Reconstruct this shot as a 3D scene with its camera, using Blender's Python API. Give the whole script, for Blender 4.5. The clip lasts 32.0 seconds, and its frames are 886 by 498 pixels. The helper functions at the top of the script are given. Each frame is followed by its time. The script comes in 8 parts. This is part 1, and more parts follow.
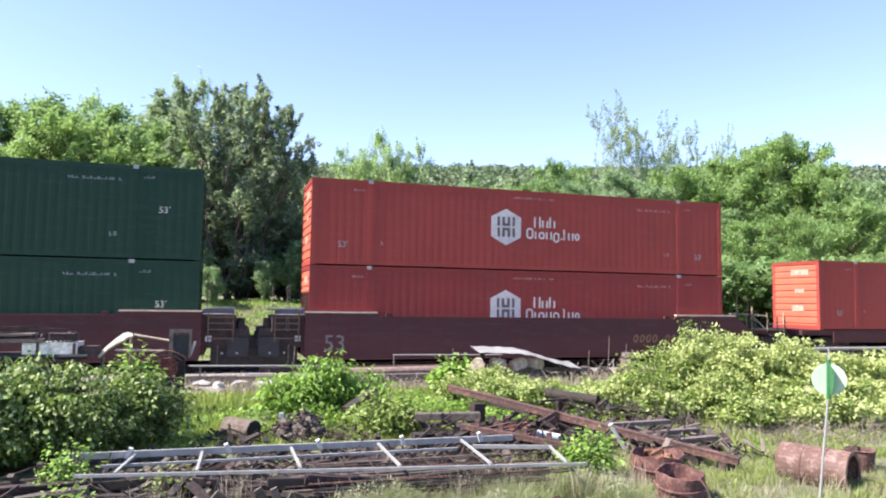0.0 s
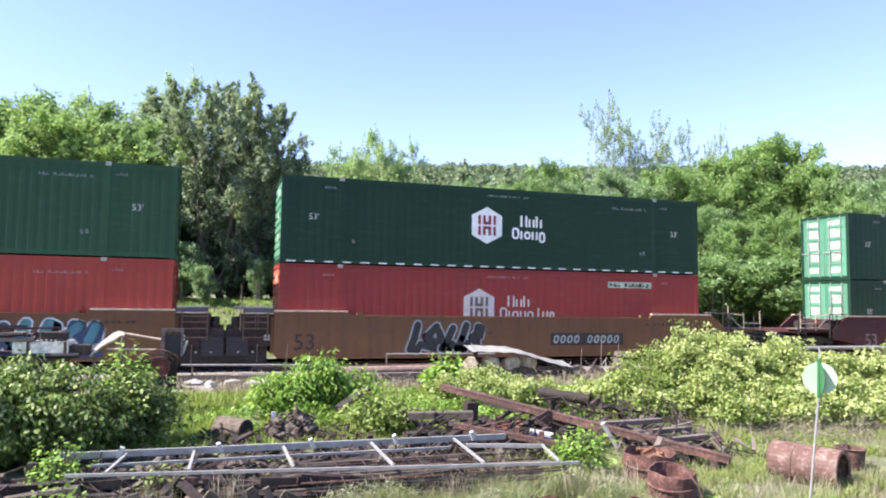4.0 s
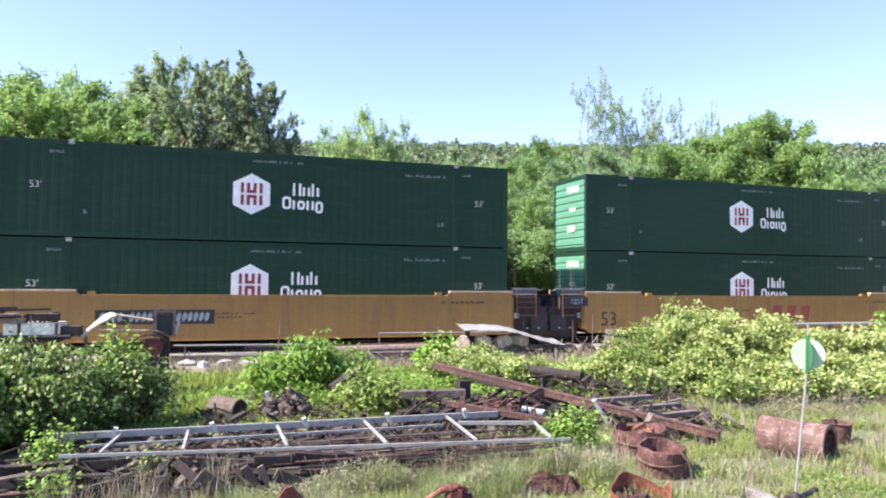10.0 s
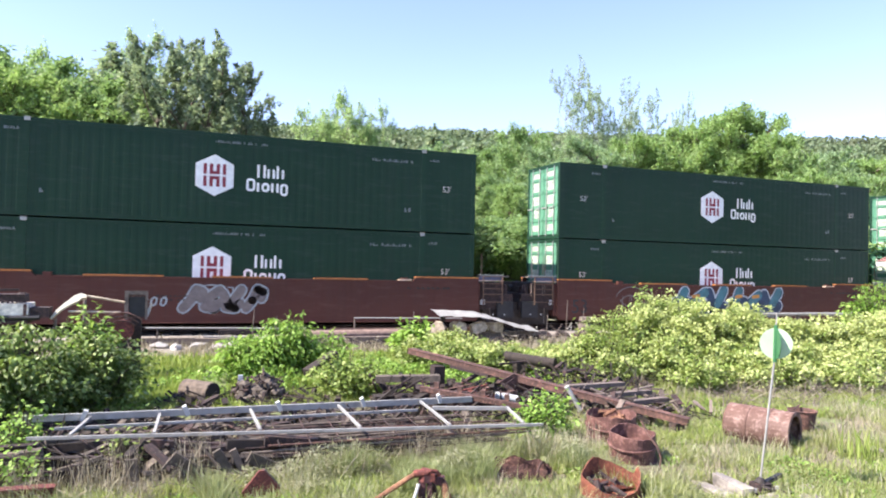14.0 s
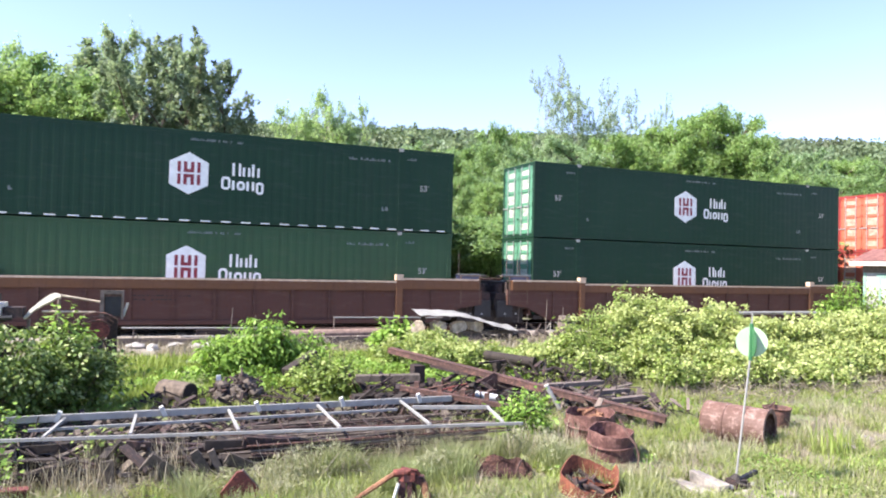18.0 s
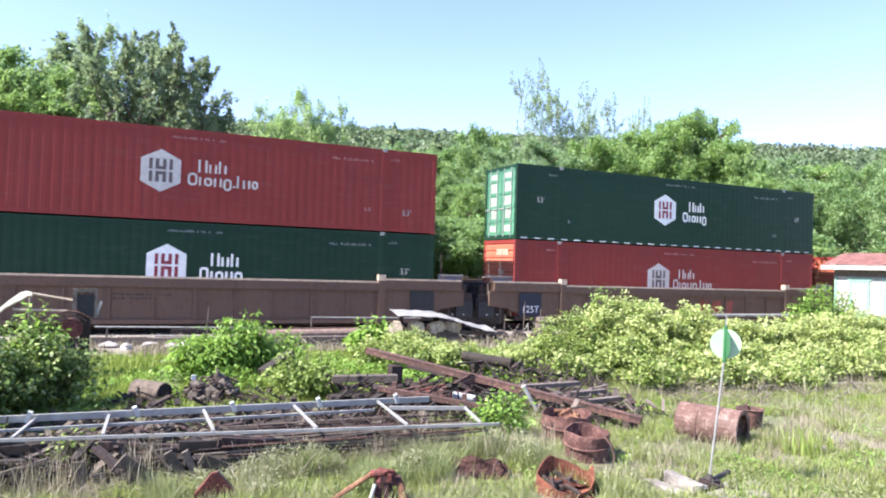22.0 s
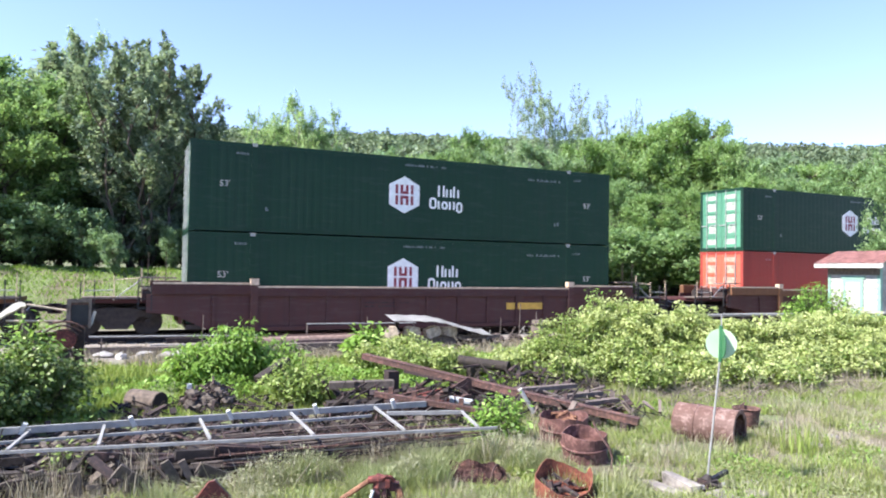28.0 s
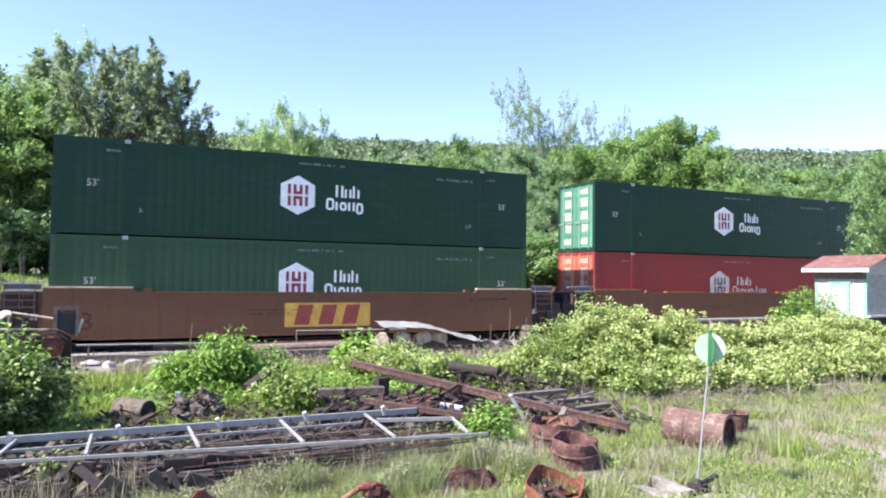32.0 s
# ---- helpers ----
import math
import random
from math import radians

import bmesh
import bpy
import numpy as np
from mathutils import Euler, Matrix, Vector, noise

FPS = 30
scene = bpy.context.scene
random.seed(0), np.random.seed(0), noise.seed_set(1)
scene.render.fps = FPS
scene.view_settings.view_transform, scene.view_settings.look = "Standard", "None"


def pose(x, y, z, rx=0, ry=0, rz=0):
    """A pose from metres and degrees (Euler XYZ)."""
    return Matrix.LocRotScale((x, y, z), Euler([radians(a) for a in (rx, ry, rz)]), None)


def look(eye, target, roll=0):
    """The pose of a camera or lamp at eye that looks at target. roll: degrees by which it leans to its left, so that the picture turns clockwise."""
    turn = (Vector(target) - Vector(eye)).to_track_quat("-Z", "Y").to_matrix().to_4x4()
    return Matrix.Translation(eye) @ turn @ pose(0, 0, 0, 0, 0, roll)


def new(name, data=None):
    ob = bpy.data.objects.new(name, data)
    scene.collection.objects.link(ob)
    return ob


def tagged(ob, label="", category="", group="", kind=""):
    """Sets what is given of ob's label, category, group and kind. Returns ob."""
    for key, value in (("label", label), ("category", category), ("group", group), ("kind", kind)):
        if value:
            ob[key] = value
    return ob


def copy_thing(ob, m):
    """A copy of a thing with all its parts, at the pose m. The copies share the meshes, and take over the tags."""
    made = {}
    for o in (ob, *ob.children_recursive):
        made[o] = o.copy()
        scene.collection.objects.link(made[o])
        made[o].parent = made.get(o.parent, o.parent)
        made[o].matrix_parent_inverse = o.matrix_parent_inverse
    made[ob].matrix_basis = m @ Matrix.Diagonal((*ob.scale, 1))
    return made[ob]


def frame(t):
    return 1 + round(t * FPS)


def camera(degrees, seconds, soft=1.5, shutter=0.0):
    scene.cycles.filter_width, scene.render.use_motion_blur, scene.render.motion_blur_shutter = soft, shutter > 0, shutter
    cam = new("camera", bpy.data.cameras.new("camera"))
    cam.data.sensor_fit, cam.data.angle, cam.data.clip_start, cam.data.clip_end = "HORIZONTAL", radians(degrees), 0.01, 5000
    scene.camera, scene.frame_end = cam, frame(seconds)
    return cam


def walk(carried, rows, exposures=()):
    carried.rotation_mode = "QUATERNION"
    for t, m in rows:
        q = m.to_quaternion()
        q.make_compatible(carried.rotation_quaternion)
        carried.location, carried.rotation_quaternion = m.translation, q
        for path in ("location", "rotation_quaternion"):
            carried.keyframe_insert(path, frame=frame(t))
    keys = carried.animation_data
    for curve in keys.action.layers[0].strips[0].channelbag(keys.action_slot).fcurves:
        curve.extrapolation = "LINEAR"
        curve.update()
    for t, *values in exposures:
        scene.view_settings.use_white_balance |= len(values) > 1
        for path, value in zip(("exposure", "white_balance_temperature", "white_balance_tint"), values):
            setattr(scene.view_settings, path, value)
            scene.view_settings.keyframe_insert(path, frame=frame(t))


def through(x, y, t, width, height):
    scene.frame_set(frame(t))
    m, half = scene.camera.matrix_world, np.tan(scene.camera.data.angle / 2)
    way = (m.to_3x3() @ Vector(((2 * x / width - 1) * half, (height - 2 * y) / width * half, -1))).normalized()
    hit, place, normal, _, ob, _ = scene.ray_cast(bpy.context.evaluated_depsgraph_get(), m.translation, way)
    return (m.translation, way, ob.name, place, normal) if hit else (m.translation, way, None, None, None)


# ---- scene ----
EYE = (0.0, 0.0, 2.35)
cam = camera(65.22, 32.0, soft=2.0, shutter=0.06)


def heading(a, e, r):
    """The pose of the held camera: a degrees to the right of the track's square, e degrees up, r degrees of roll."""
    return look(EYE, (EYE[0] + 100 * math.sin(radians(a)) * math.cos(radians(e)), EYE[1] + 100 * math.cos(radians(a)) * math.cos(radians(e)), EYE[2] + 100 * math.sin(radians(e))), r)


# seconds, heading, pitch, roll
walk(cam, [(t, heading(a, e, r)) for t, a, e, r in (
    (0, 17.07, 4.29, 0.83), (0.5, 17.09, 4.23, 0.83), (1, 17.13, 4.18, 0.97), (1.5, 17.24, 4.26, 0.74), (2, 17.35, 4.32, 0.65),
    (2.5, 17.47, 4.31, 0.57), (3, 17.54, 4.24, 0.79), (3.5, 17.62, 4.22, 0.86), (5.5, 17.85, 4.07, 0.72), (6, 17.97, 3.66, 0.49),
    (6.5, 18.05, 3.37, 0.47), (7, 18.41, 3.20, 0.43), (7.5, 18.60, 2.92, 0.22), (8, 18.64, 2.82, 0.25), (8.5, 18.66, 2.71, 0.46),
    (9, 18.60, 2.64, 0.44), (9.5, 18.49, 2.55, 0.59), (10, 18.34, 2.51, 0.55), (10.5, 18.03, 2.44, 0.71), (11, 18.04, 2.35, 0.70),
    (11.5, 18.06, 2.21, 0.83), (12, 18.46, 1.76, 1.17), (12.5, 18.80, 1.51, 1.45), (13, 19.32, 1.50, 1.13), (13.5, 19.77, 1.45, 1.50),
    (14, 20.30, 1.37, 1.37), (14.5, 20.83, 1.23, 1.39), (16.5, 22.31, 1.10, 1.20), (17, 22.01, 1.10, 1.12), (17.5, 22.19, 1.23, 1.25),
    (18, 21.95, 1.35, 1.39), (18.5, 21.48, 1.36, 1.31), (19, 21.28, 1.28, 1.61), (19.5, 21.32, 1.26, 1.55), (20, 21.88, 1.26, 1.68),
    (20.5, 22.35, 1.30, 1.73), (21, 22.61, 1.35, 2.17), (21.5, 23.31, 1.37, 1.92), (22, 23.71, 1.45, 1.84), (22.5, 23.99, 1.53, 1.52),
    (23, 24.25, 1.59, 1.67), (23.5, 24.43, 1.63, 1.43), (24, 24.52, 1.64, 1.63), (24.5, 24.65, 1.67, 1.35), (25, 24.49, 1.78, 1.27),
    (25.5, 24.38, 1.87, 1.08), (27.5, 24.05, 1.82, 0.86), (28, 24.14, 1.82, 0.95), (28.5, 24.23, 1.83, 0.95), (29, 24.38, 1.85, 0.68),
    (29.5, 24.53, 1.88, 0.79), (30, 24.66, 1.99, 0.83), (30.5, 24.76, 2.04, 0.68), (31, 24.87, 2.10, 0.76), (31.5, 24.96, 2.18, 0.77),
    (32, 24.98, 2.33, 0.70),
)],
     exposures=((0, 1.55, 6400, 16), (10, 1.56, 6400, 17), (13, 1.63, 6550, 17), (17, 1.66, 6550, 17), (20, 1.70, 6250, 15), (23, 1.65, 6200, 15), (25, 1.52, 6150, 15), (32, 1.52, 6100, 15)))

# ---- world and sun ----
SUN_EL, SUN_AZ = 48.0, -91.5          # the sun stands to the left, along the track
world = bpy.data.worlds.new("sky")
scene.world = world
world.use_nodes = True
wn, wl = world.node_tree.nodes, world.node_tree.links
wn.clear()
sky = wn.new("ShaderNodeTexSky")
sky.sky_type, sky.sun_disc = "NISHITA", False
sky.sun_elevation, sky.sun_rotation = radians(SUN_EL), radians(SUN_AZ)
sky.air_density, sky.dust_density, sky.ozone_density = 1.0, 0.0, 3.0
bg = wn.new("ShaderNodeBackground")
bg.inputs["Strength"].default_value = 0.115
wo = wn.new("ShaderNodeOutputWorld")
hue = wn.new("ShaderNodeMix")
hue.data_type, hue.blend_type = "RGBA", "MULTIPLY"
hue.inputs["Factor"].default_value = 1.0
hue.inputs["B"].default_value = (1.05, 0.938, 1.055, 1)
wl.new(sky.outputs[0], hue.inputs["A"])
wl.new(hue.outputs["Result"], bg.inputs["Color"])
wl.new(bg.outputs[0], wo.inputs["Surface"])
sun_data = bpy.data.lights.new("sun", "SUN")
sun_data.energy, sun_data.angle, sun_data.color = 5.0, radians(0.53), (1.0, 0.95, 0.87)
sun = new("sun", sun_data)
sun_way = Vector((math.sin(radians(SUN_AZ)) * math.cos(radians(SUN_EL)), math.cos(radians(SUN_AZ)) * math.cos(radians(SUN_EL)), math.sin(radians(SUN_EL))))
sun.matrix_world = look(tuple(sun_way * 60), (0, 0, 0))


# ---- materials ----
def tree_of(name):
    m = bpy.data.materials.new(name)
    m.use_nodes = True
    n, l = m.node_tree.nodes, m.node_tree.links
    b = n["Principled BSDF"]
    return m, n, l, b


def noise_of(n, l, scale, detail=4.0, rough=0.6, coord="Object", stretch=None):
    tc = n.new("ShaderNodeTexCoord")
    t = n.new("ShaderNodeTexNoise")
    t.inputs["Scale"].default_value, t.inputs["Detail"].default_value, t.inputs["Roughness"].default_value = scale, detail, rough
    if stretch:
        mp = n.new("ShaderNodeMapping")
        mp.inputs["Scale"].default_value = stretch
        l.new(tc.outputs[coord], mp.inputs["Vector"])
        l.new(mp.outputs[0], t.inputs["Vector"])
    else:
        l.new(tc.outputs[coord], t.inputs["Vector"])
    return t.outputs["Fac"]


def ramp_of(n, l, fac, stops):
    r = n.new("ShaderNodeValToRGB")
    while len(r.color_ramp.elements) < len(stops):
        r.color_ramp.elements.new(0.5)
    for e, (p, c) in zip(r.color_ramp.elements, stops):
        e.position, e.color = p, (*c, 1)
    l.new(fac, r.inputs["Fac"])
    return r.outputs["Color"]


def mix_of(n, l, fac, a, b, how="MIX"):
    m = n.new("ShaderNodeMix")
    m.data_type, m.blend_type = "RGBA", how
    for sock, v in ((m.inputs["Factor"], fac), (m.inputs["A"], a), (m.inputs["B"], b)):
        if isinstance(v, (int, float)):
            sock.default_value = v
        elif isinstance(v, tuple):
            sock.default_value = (*v, 1)
        else:
            l.new(v, sock)
    return m.outputs["Result"]


def bump_of(n, l, b, height, strength, distance=0.02):
    u = n.new("ShaderNodeBump")
    u.inputs["Strength"].default_value, u.inputs["Distance"].default_value = strength, distance
    l.new(height, u.inputs["Height"])
    l.new(u.outputs[0], b.inputs["Normal"])


def shade(c, k):
    return tuple(min(1.0, v * k) for v in c)


def painted(name, c, rust=0.12, rough=0.45, dirt=(0.10, 0.075, 0.055), grime=0.35):
    """Weathered paint on steel: streaks that run down, grime, and rust spots."""
    m, n, l, b = tree_of(name)
    info = n.new("ShaderNodeObjectInfo")
    base = mix_of(n, l, info.outputs["Random"], shade(c, 0.86), shade(c, 1.1))
    streak = noise_of(n, l, 1.0, 5, 0.65, stretch=(2.6, 2.6, 0.22))
    fine = noise_of(n, l, 9.0, 5, 0.7)
    broad = noise_of(n, l, 0.45, 3, 0.5)
    col = mix_of(n, l, ramp_of(n, l, streak, [(0.45, (0, 0, 0)), (0.8, (grime,) * 3)]), base, dirt)
    col = mix_of(n, l, ramp_of(n, l, broad, [(0.35, (0, 0, 0)), (0.75, (0.35,) * 3)]), col, shade(c, 1.25))
    col = mix_of(n, l, ramp_of(n, l, fine, [(0.66 - rust * 0.5, (0, 0, 0)), (0.72 - rust * 0.3, (min(1, rust * 4),) * 3)]), col, (0.11, 0.045, 0.022))
    scuff = noise_of(n, l, 1.0, 5, 0.7, stretch=(1.1, 1.1, 7.0))
    col = mix_of(n, l, ramp_of(n, l, scuff, [(0.52, (0, 0, 0)), (0.72, (grime * 0.9,) * 3)]), col, shade(dirt, 1.6))
    run = noise_of(n, l, 1.0, 4, 0.75, stretch=(9.0, 9.0, 0.5))
    col = mix_of(n, l, ramp_of(n, l, run, [(0.55, (0, 0, 0)), (0.75, (grime * 0.8,) * 3)]), col, shade(dirt, 0.55))
    l.new(col, b.inputs["Base Color"])
    l.new(ramp_of(n, l, fine, [(0.3, (rough,) * 3), (0.8, (rough + 0.25,) * 3)]), b.inputs["Roughness"])
    b.inputs["Specular IOR Level"].default_value = 0.16
    bump_of(n, l, b, broad, 0.25, 0.03)
    return m


def rusty(name, c1, c2, scale=6.0, rough=0.85):
    m, n, l, b = tree_of(name)
    f1, f2 = noise_of(n, l, scale, 6, 0.7), noise_of(n, l, scale * 0.2, 3, 0.5)
    col = ramp_of(n, l, f1, [(0.36, shade(c1, 0.7)), (0.5, c1), (0.64, c2)])
    col = mix_of(n, l, ramp_of(n, l, f2, [(0.4, (0, 0, 0)), (0.62, (0.75,) * 3)]), col, shade(c1, 0.6))
    f3 = noise_of(n, l, scale * 4, 4, 0.7)
    col = mix_of(n, l, ramp_of(n, l, f3, [(0.52, (0, 0, 0)), (0.7, (0.6,) * 3)]), col, shade(c2, 1.35))
    l.new(col, b.inputs["Base Color"])
    b.inputs["Roughness"].default_value = rough
    bump_of(n, l, b, f1, 0.7, 0.012)
    return m


def plain(name, c, rough=0.6, metal=0.0, scale=7.0, vary=0.25, bump=0.2):
    m, n, l, b = tree_of(name)
    f = noise_of(n, l, scale, 5, 0.65)
    l.new(ramp_of(n, l, f, [(0.3, shade(c, 1 - vary)), (0.7, shade(c, 1 + vary))]), b.inputs["Base Color"])
    b.inputs["Roughness"].default_value, b.inputs["Metallic"].default_value = rough, metal
    bump_of(n, l, b, f, bump, 0.01)
    return m


def leafy(name, dark, light, tip=None, through=0.35, patch=0.5, other=None):
    """Leaves: each one a shade of its own, some light shining through."""
    m, n, l, b = tree_of(name)
    geo = n.new("ShaderNodeNewGeometry")
    stops = [(0.0, dark), (0.75, light)] + ([(1.0, tip)] if tip else [])
    col = ramp_of(n, l, geo.outputs["Random Per Island"], stops)
    big = noise_of(n, l, patch, 2, 0.5)
    col = mix_of(n, l, ramp_of(n, l, big, [(0.35, (0, 0, 0)), (0.7, (0.4 if other is None else 0.75,) * 3)]), col, other or dark)
    l.new(col, b.inputs["Base Color"])
    b.inputs["Roughness"].default_value = 0.5
    b.inputs["Specular IOR Level"].default_value = 0.3
    tr = n.new("ShaderNodeBsdfTranslucent")
    l.new(mix_of(n, l, 1.0, col, (1.0, 1.0, 0.75), "MULTIPLY"), tr.inputs["Color"])
    mx = n.new("ShaderNodeMixShader")
    mx.inputs[0].default_value = through
    l.new(b.outputs[0], mx.inputs[1])
    l.new(tr.outputs[0], mx.inputs[2])
    l.new(mx.outputs[0], n["Material Output"].inputs["Surface"])
    return m


GREEN, RED = (0.0095, 0.036, 0.0205), (0.222, 0.035, 0.030)
M = {}
M["green"] = painted("dark_green_paint", GREEN, 0.04, 0.38, (0.03, 0.04, 0.035), 0.3)
M["green_deep"] = painted("deep_green_paint", (0.0075, 0.027, 0.0145), 0.04, 0.38, (0.025, 0.033, 0.028), 0.3)
M["green_mid"] = painted("mid_green_paint", (0.022, 0.070, 0.038), 0.05, 0.42, (0.04, 0.05, 0.035), 0.3)
M["green_light"] = painted("faded_green_paint", (0.034, 0.078, 0.040), 0.06, 0.5, (0.05, 0.06, 0.04), 0.35)
M["red"] = painted("dull_red_paint", RED, 0.06, 0.45, (0.13, 0.05, 0.05), 0.35)
M["red_bright"] = painted("orange_red_paint", (0.285, 0.048, 0.037), 0.06, 0.45, (0.15, 0.05, 0.04), 0.35)
# box colours lightened for the ends towards the sun: sunlight put into the colour
M["green_end"] = painted("sunlit_green_end", (0.085, 0.235, 0.145), 0.05, 0.5, (0.10, 0.14, 0.10), 0.4)
M["green_light_end_sunlit"] = painted("sunlit_faded_green_end", (0.12, 0.27, 0.06), 0.05, 0.5, (0.09, 0.12, 0.05), 0.3)
M["red_end"] = painted("sunlit_red_end", (0.44, 0.12, 0.070), 0.05, 0.5, (0.24, 0.08, 0.06), 0.3)
M["yellow"] = painted("freight_yellow_paint", (0.290, 0.170, 0.055), 0.12, 0.55, (0.12, 0.08, 0.045), 0.5)
M["yellow_brown"] = painted("sooty_yellow_paint", (0.152, 0.078, 0.037), 0.16, 0.6, (0.08, 0.05, 0.037), 0.7)
M["orange_brown"] = painted("sooty_orange_paint", (0.150, 0.074, 0.038), 0.15, 0.6, (0.10, 0.055, 0.04), 0.6)
M["amber"] = painted("amber_yellow_paint", (0.215, 0.105, 0.036), 0.14, 0.55, (0.12, 0.07, 0.04), 0.5)
M["maroon"] = painted("maroon_brown_paint", (0.070, 0.026, 0.026), 0.10, 0.6, (0.06, 0.04, 0.035), 0.5)
M["oxide"] = painted("oxide_red_paint", (0.090, 0.036, 0.027), 0.14, 0.6, (0.08, 0.045, 0.035), 0.5)
M["chestnut"] = painted("rib_brown_paint", (0.086, 0.042, 0.032), 0.18, 0.65, (0.08, 0.05, 0.04), 0.55)
M["tan_brown"] = painted("tan_brown_paint", (0.132, 0.084, 0.060), 0.18, 0.65, (0.08, 0.058, 0.047), 0.55)
M["umber"] = painted("umber_brown_paint", (0.075, 0.035, 0.031), 0.15, 0.65, (0.07, 0.05, 0.045), 0.5)
M["orange_chord"] = painted("orange_chord_paint", (0.33, 0.135, 0.045), 0.2, 0.6, (0.14, 0.07, 0.04), 0.5)
M["white"] = plain("white_lettering", (0.72, 0.73, 0.72), 0.5, 0, 5, 0.12, 0.0)
M["dull_white"] = plain("dull_white_stencil", (0.27, 0.30, 0.30), 0.6, 0, 5, 0.2, 0.0)
M["mark_red"] = plain("mark_dark_red", (0.20, 0.015, 0.03), 0.5, 0, 5, 0.1, 0.0)
M["mark_grey"] = plain("mark_faded_grey", (0.10, 0.07, 0.07), 0.5, 0, 5, 0.15, 0.0)
M["black"] = plain("black_steel", (0.018, 0.017, 0.017), 0.6, 0, 8, 0.35, 0.2)
M["grime"] = plain("greasy_underframe", (0.030, 0.022, 0.017), 0.75, 0, 8, 0.6, 0.4)
M["rail_steel"] = plain("rail_steel", (0.35, 0.33, 0.31), 0.35, 0.8, 9, 0.2, 0.1)
M["casting"] = plain("grey_casting", (0.30, 0.30, 0.285), 0.55, 0.2, 9, 0.25, 0.1)
M["rust"] = rusty("rust", (0.078, 0.040, 0.030), (0.190, 0.092, 0.066))
M["rust_red"] = rusty("red_rust", (0.105, 0.026, 0.020), (0.25, 0.070, 0.048), 8)
M["rust_plum"] = rusty("plum_rust", (0.040, 0.013, 0.015), (0.115, 0.040, 0.042), 9)
M["rust_tan"] = rusty("tan_rust", (0.16, 0.070, 0.036), (0.32, 0.165, 0.085), 8)
M["rust_dark"] = rusty("dark_rust", (0.032, 0.020, 0.017), (0.080, 0.042, 0.033))
M["galvanised"] = plain("galvanised_steel", (0.250, 0.245, 0.225), 0.6, 0.0, 5, 0.25, 0.1)
M["clip_grey"] = plain("pale_grey_fittings", (0.46, 0.47, 0.45), 0.6, 0, 6, 0.15, 0.1)
M["weathered_wood"] = plain("weathered_wood", (0.135, 0.105, 0.084), 0.85, 0, 10, 0.4, 0.5)
M["dark_wood"] = plain("creosoted_wood", (0.024, 0.0165, 0.0115), 0.85, 0, 10, 0.5, 0.6)
M["cream"] = plain("weathered_cream_paint", (0.48, 0.44, 0.34), 0.7, 0, 7, 0.2, 0.2)
M["aged_white"] = plain("aged_white_emblem", (0.50, 0.46, 0.43), 0.55, 0, 6, 0.2, 0.0)
M["stencil_rose"] = plain("faint_stencil_rose", (0.285, 0.11, 0.105), 0.6, 0, 5, 0.25, 0.0)
M["stencil"] = plain("faint_stencil_white", (0.115, 0.140, 0.140), 0.6, 0, 5, 0.25, 0.0)
M["pale_wood"] = plain("pale_cut_wood", (0.42, 0.34, 0.24), 0.8, 0, 9, 0.45, 0.6)
M["bark"] = plain("bark", (0.105, 0.080, 0.060), 0.9, 0, 12, 0.45, 0.8)
M["bark_rose"] = plain("peeled_reddish_bark", (0.20, 0.135, 0.105), 0.85, 0, 9, 0.4, 0.5)
M["pale_bark"] = plain("pale_bark", (0.26, 0.24, 0.20), 0.9, 0, 12, 0.35, 0.6)
M["concrete"] = plain("pale_concrete", (0.30, 0.28, 0.25), 0.9, 0, 6, 0.25, 0.5)
M["slab_grey"] = plain("lichened_slab", (0.22, 0.195, 0.165), 0.9, 0, 8, 0.6, 0.9)
M["white_paint"] = plain("chalky_white_paint", (0.37, 0.36, 0.32), 0.7, 0, 5, 0.16, 0.15)
M["mint"] = plain("mint_green_paint", (0.215, 0.345, 0.265), 0.6, 0, 4, 0.2, 0.1)
M["roof_red"] = plain("faded_red_roofing", (0.34, 0.165, 0.14), 0.85, 0, 5, 0.4, 0.4)
M["target_pale"] = plain("pale_green_enamel", (0.42, 0.58, 0.37), 0.4, 0, 5, 0.08, 0.0)
M["target_green"] = plain("green_enamel", (0.028, 0.120, 0.045), 0.4, 0, 5, 0.1, 0.0)
M["teal"] = plain("graffiti_teal", (0.040, 0.135, 0.165), 0.5, 0, 3, 0.4, 0.0)
M["spray_orange"] = plain("graffiti_orange", (0.42, 0.19, 0.04), 0.5, 0, 3, 0.3, 0.0)
M["blue"] = plain("graffiti_blue", (0.014, 0.036, 0.080), 0.5, 0, 3, 0.4, 0.0)
M["pale_blue"] = plain("graffiti_pale", (0.42, 0.46, 0.48), 0.5, 0, 3, 0.3, 0.0)
M["lead"] = plain("faded_brand_red", (0.24, 0.045, 0.03), 0.6, 0, 4, 0.3, 0.0)
M["lead_yellow"] = plain("patch_yellow", (0.55, 0.33, 0.05), 0.6, 0, 4, 0.2, 0.0)
M["faded_gold"] = plain("faded_gold_lettering", (0.16, 0.085, 0.035), 0.6, 0, 4, 0.3, 0.0)
M["faint_white"] = plain("worn_white_lettering", (0.15, 0.125, 0.115), 0.6, 0, 4, 0.3, 0.0)
M["navy"] = plain("navy_panel", (0.010, 0.012, 0.026), 0.6, 0, 4, 0.3, 0.0)
# stickers on blank ends; on doors, the sun's reflection painted on the panels
M["sticker_glare_rose"] = plain("sticker_and_glare_rose", (0.44, 0.26, 0.19), 0.5, 0, 5, 0.5, 0.0)
M["sticker"] = plain("sticker_and_glare_white", (0.34, 0.40, 0.31), 0.5, 0, 5, 0.55, 0.0)
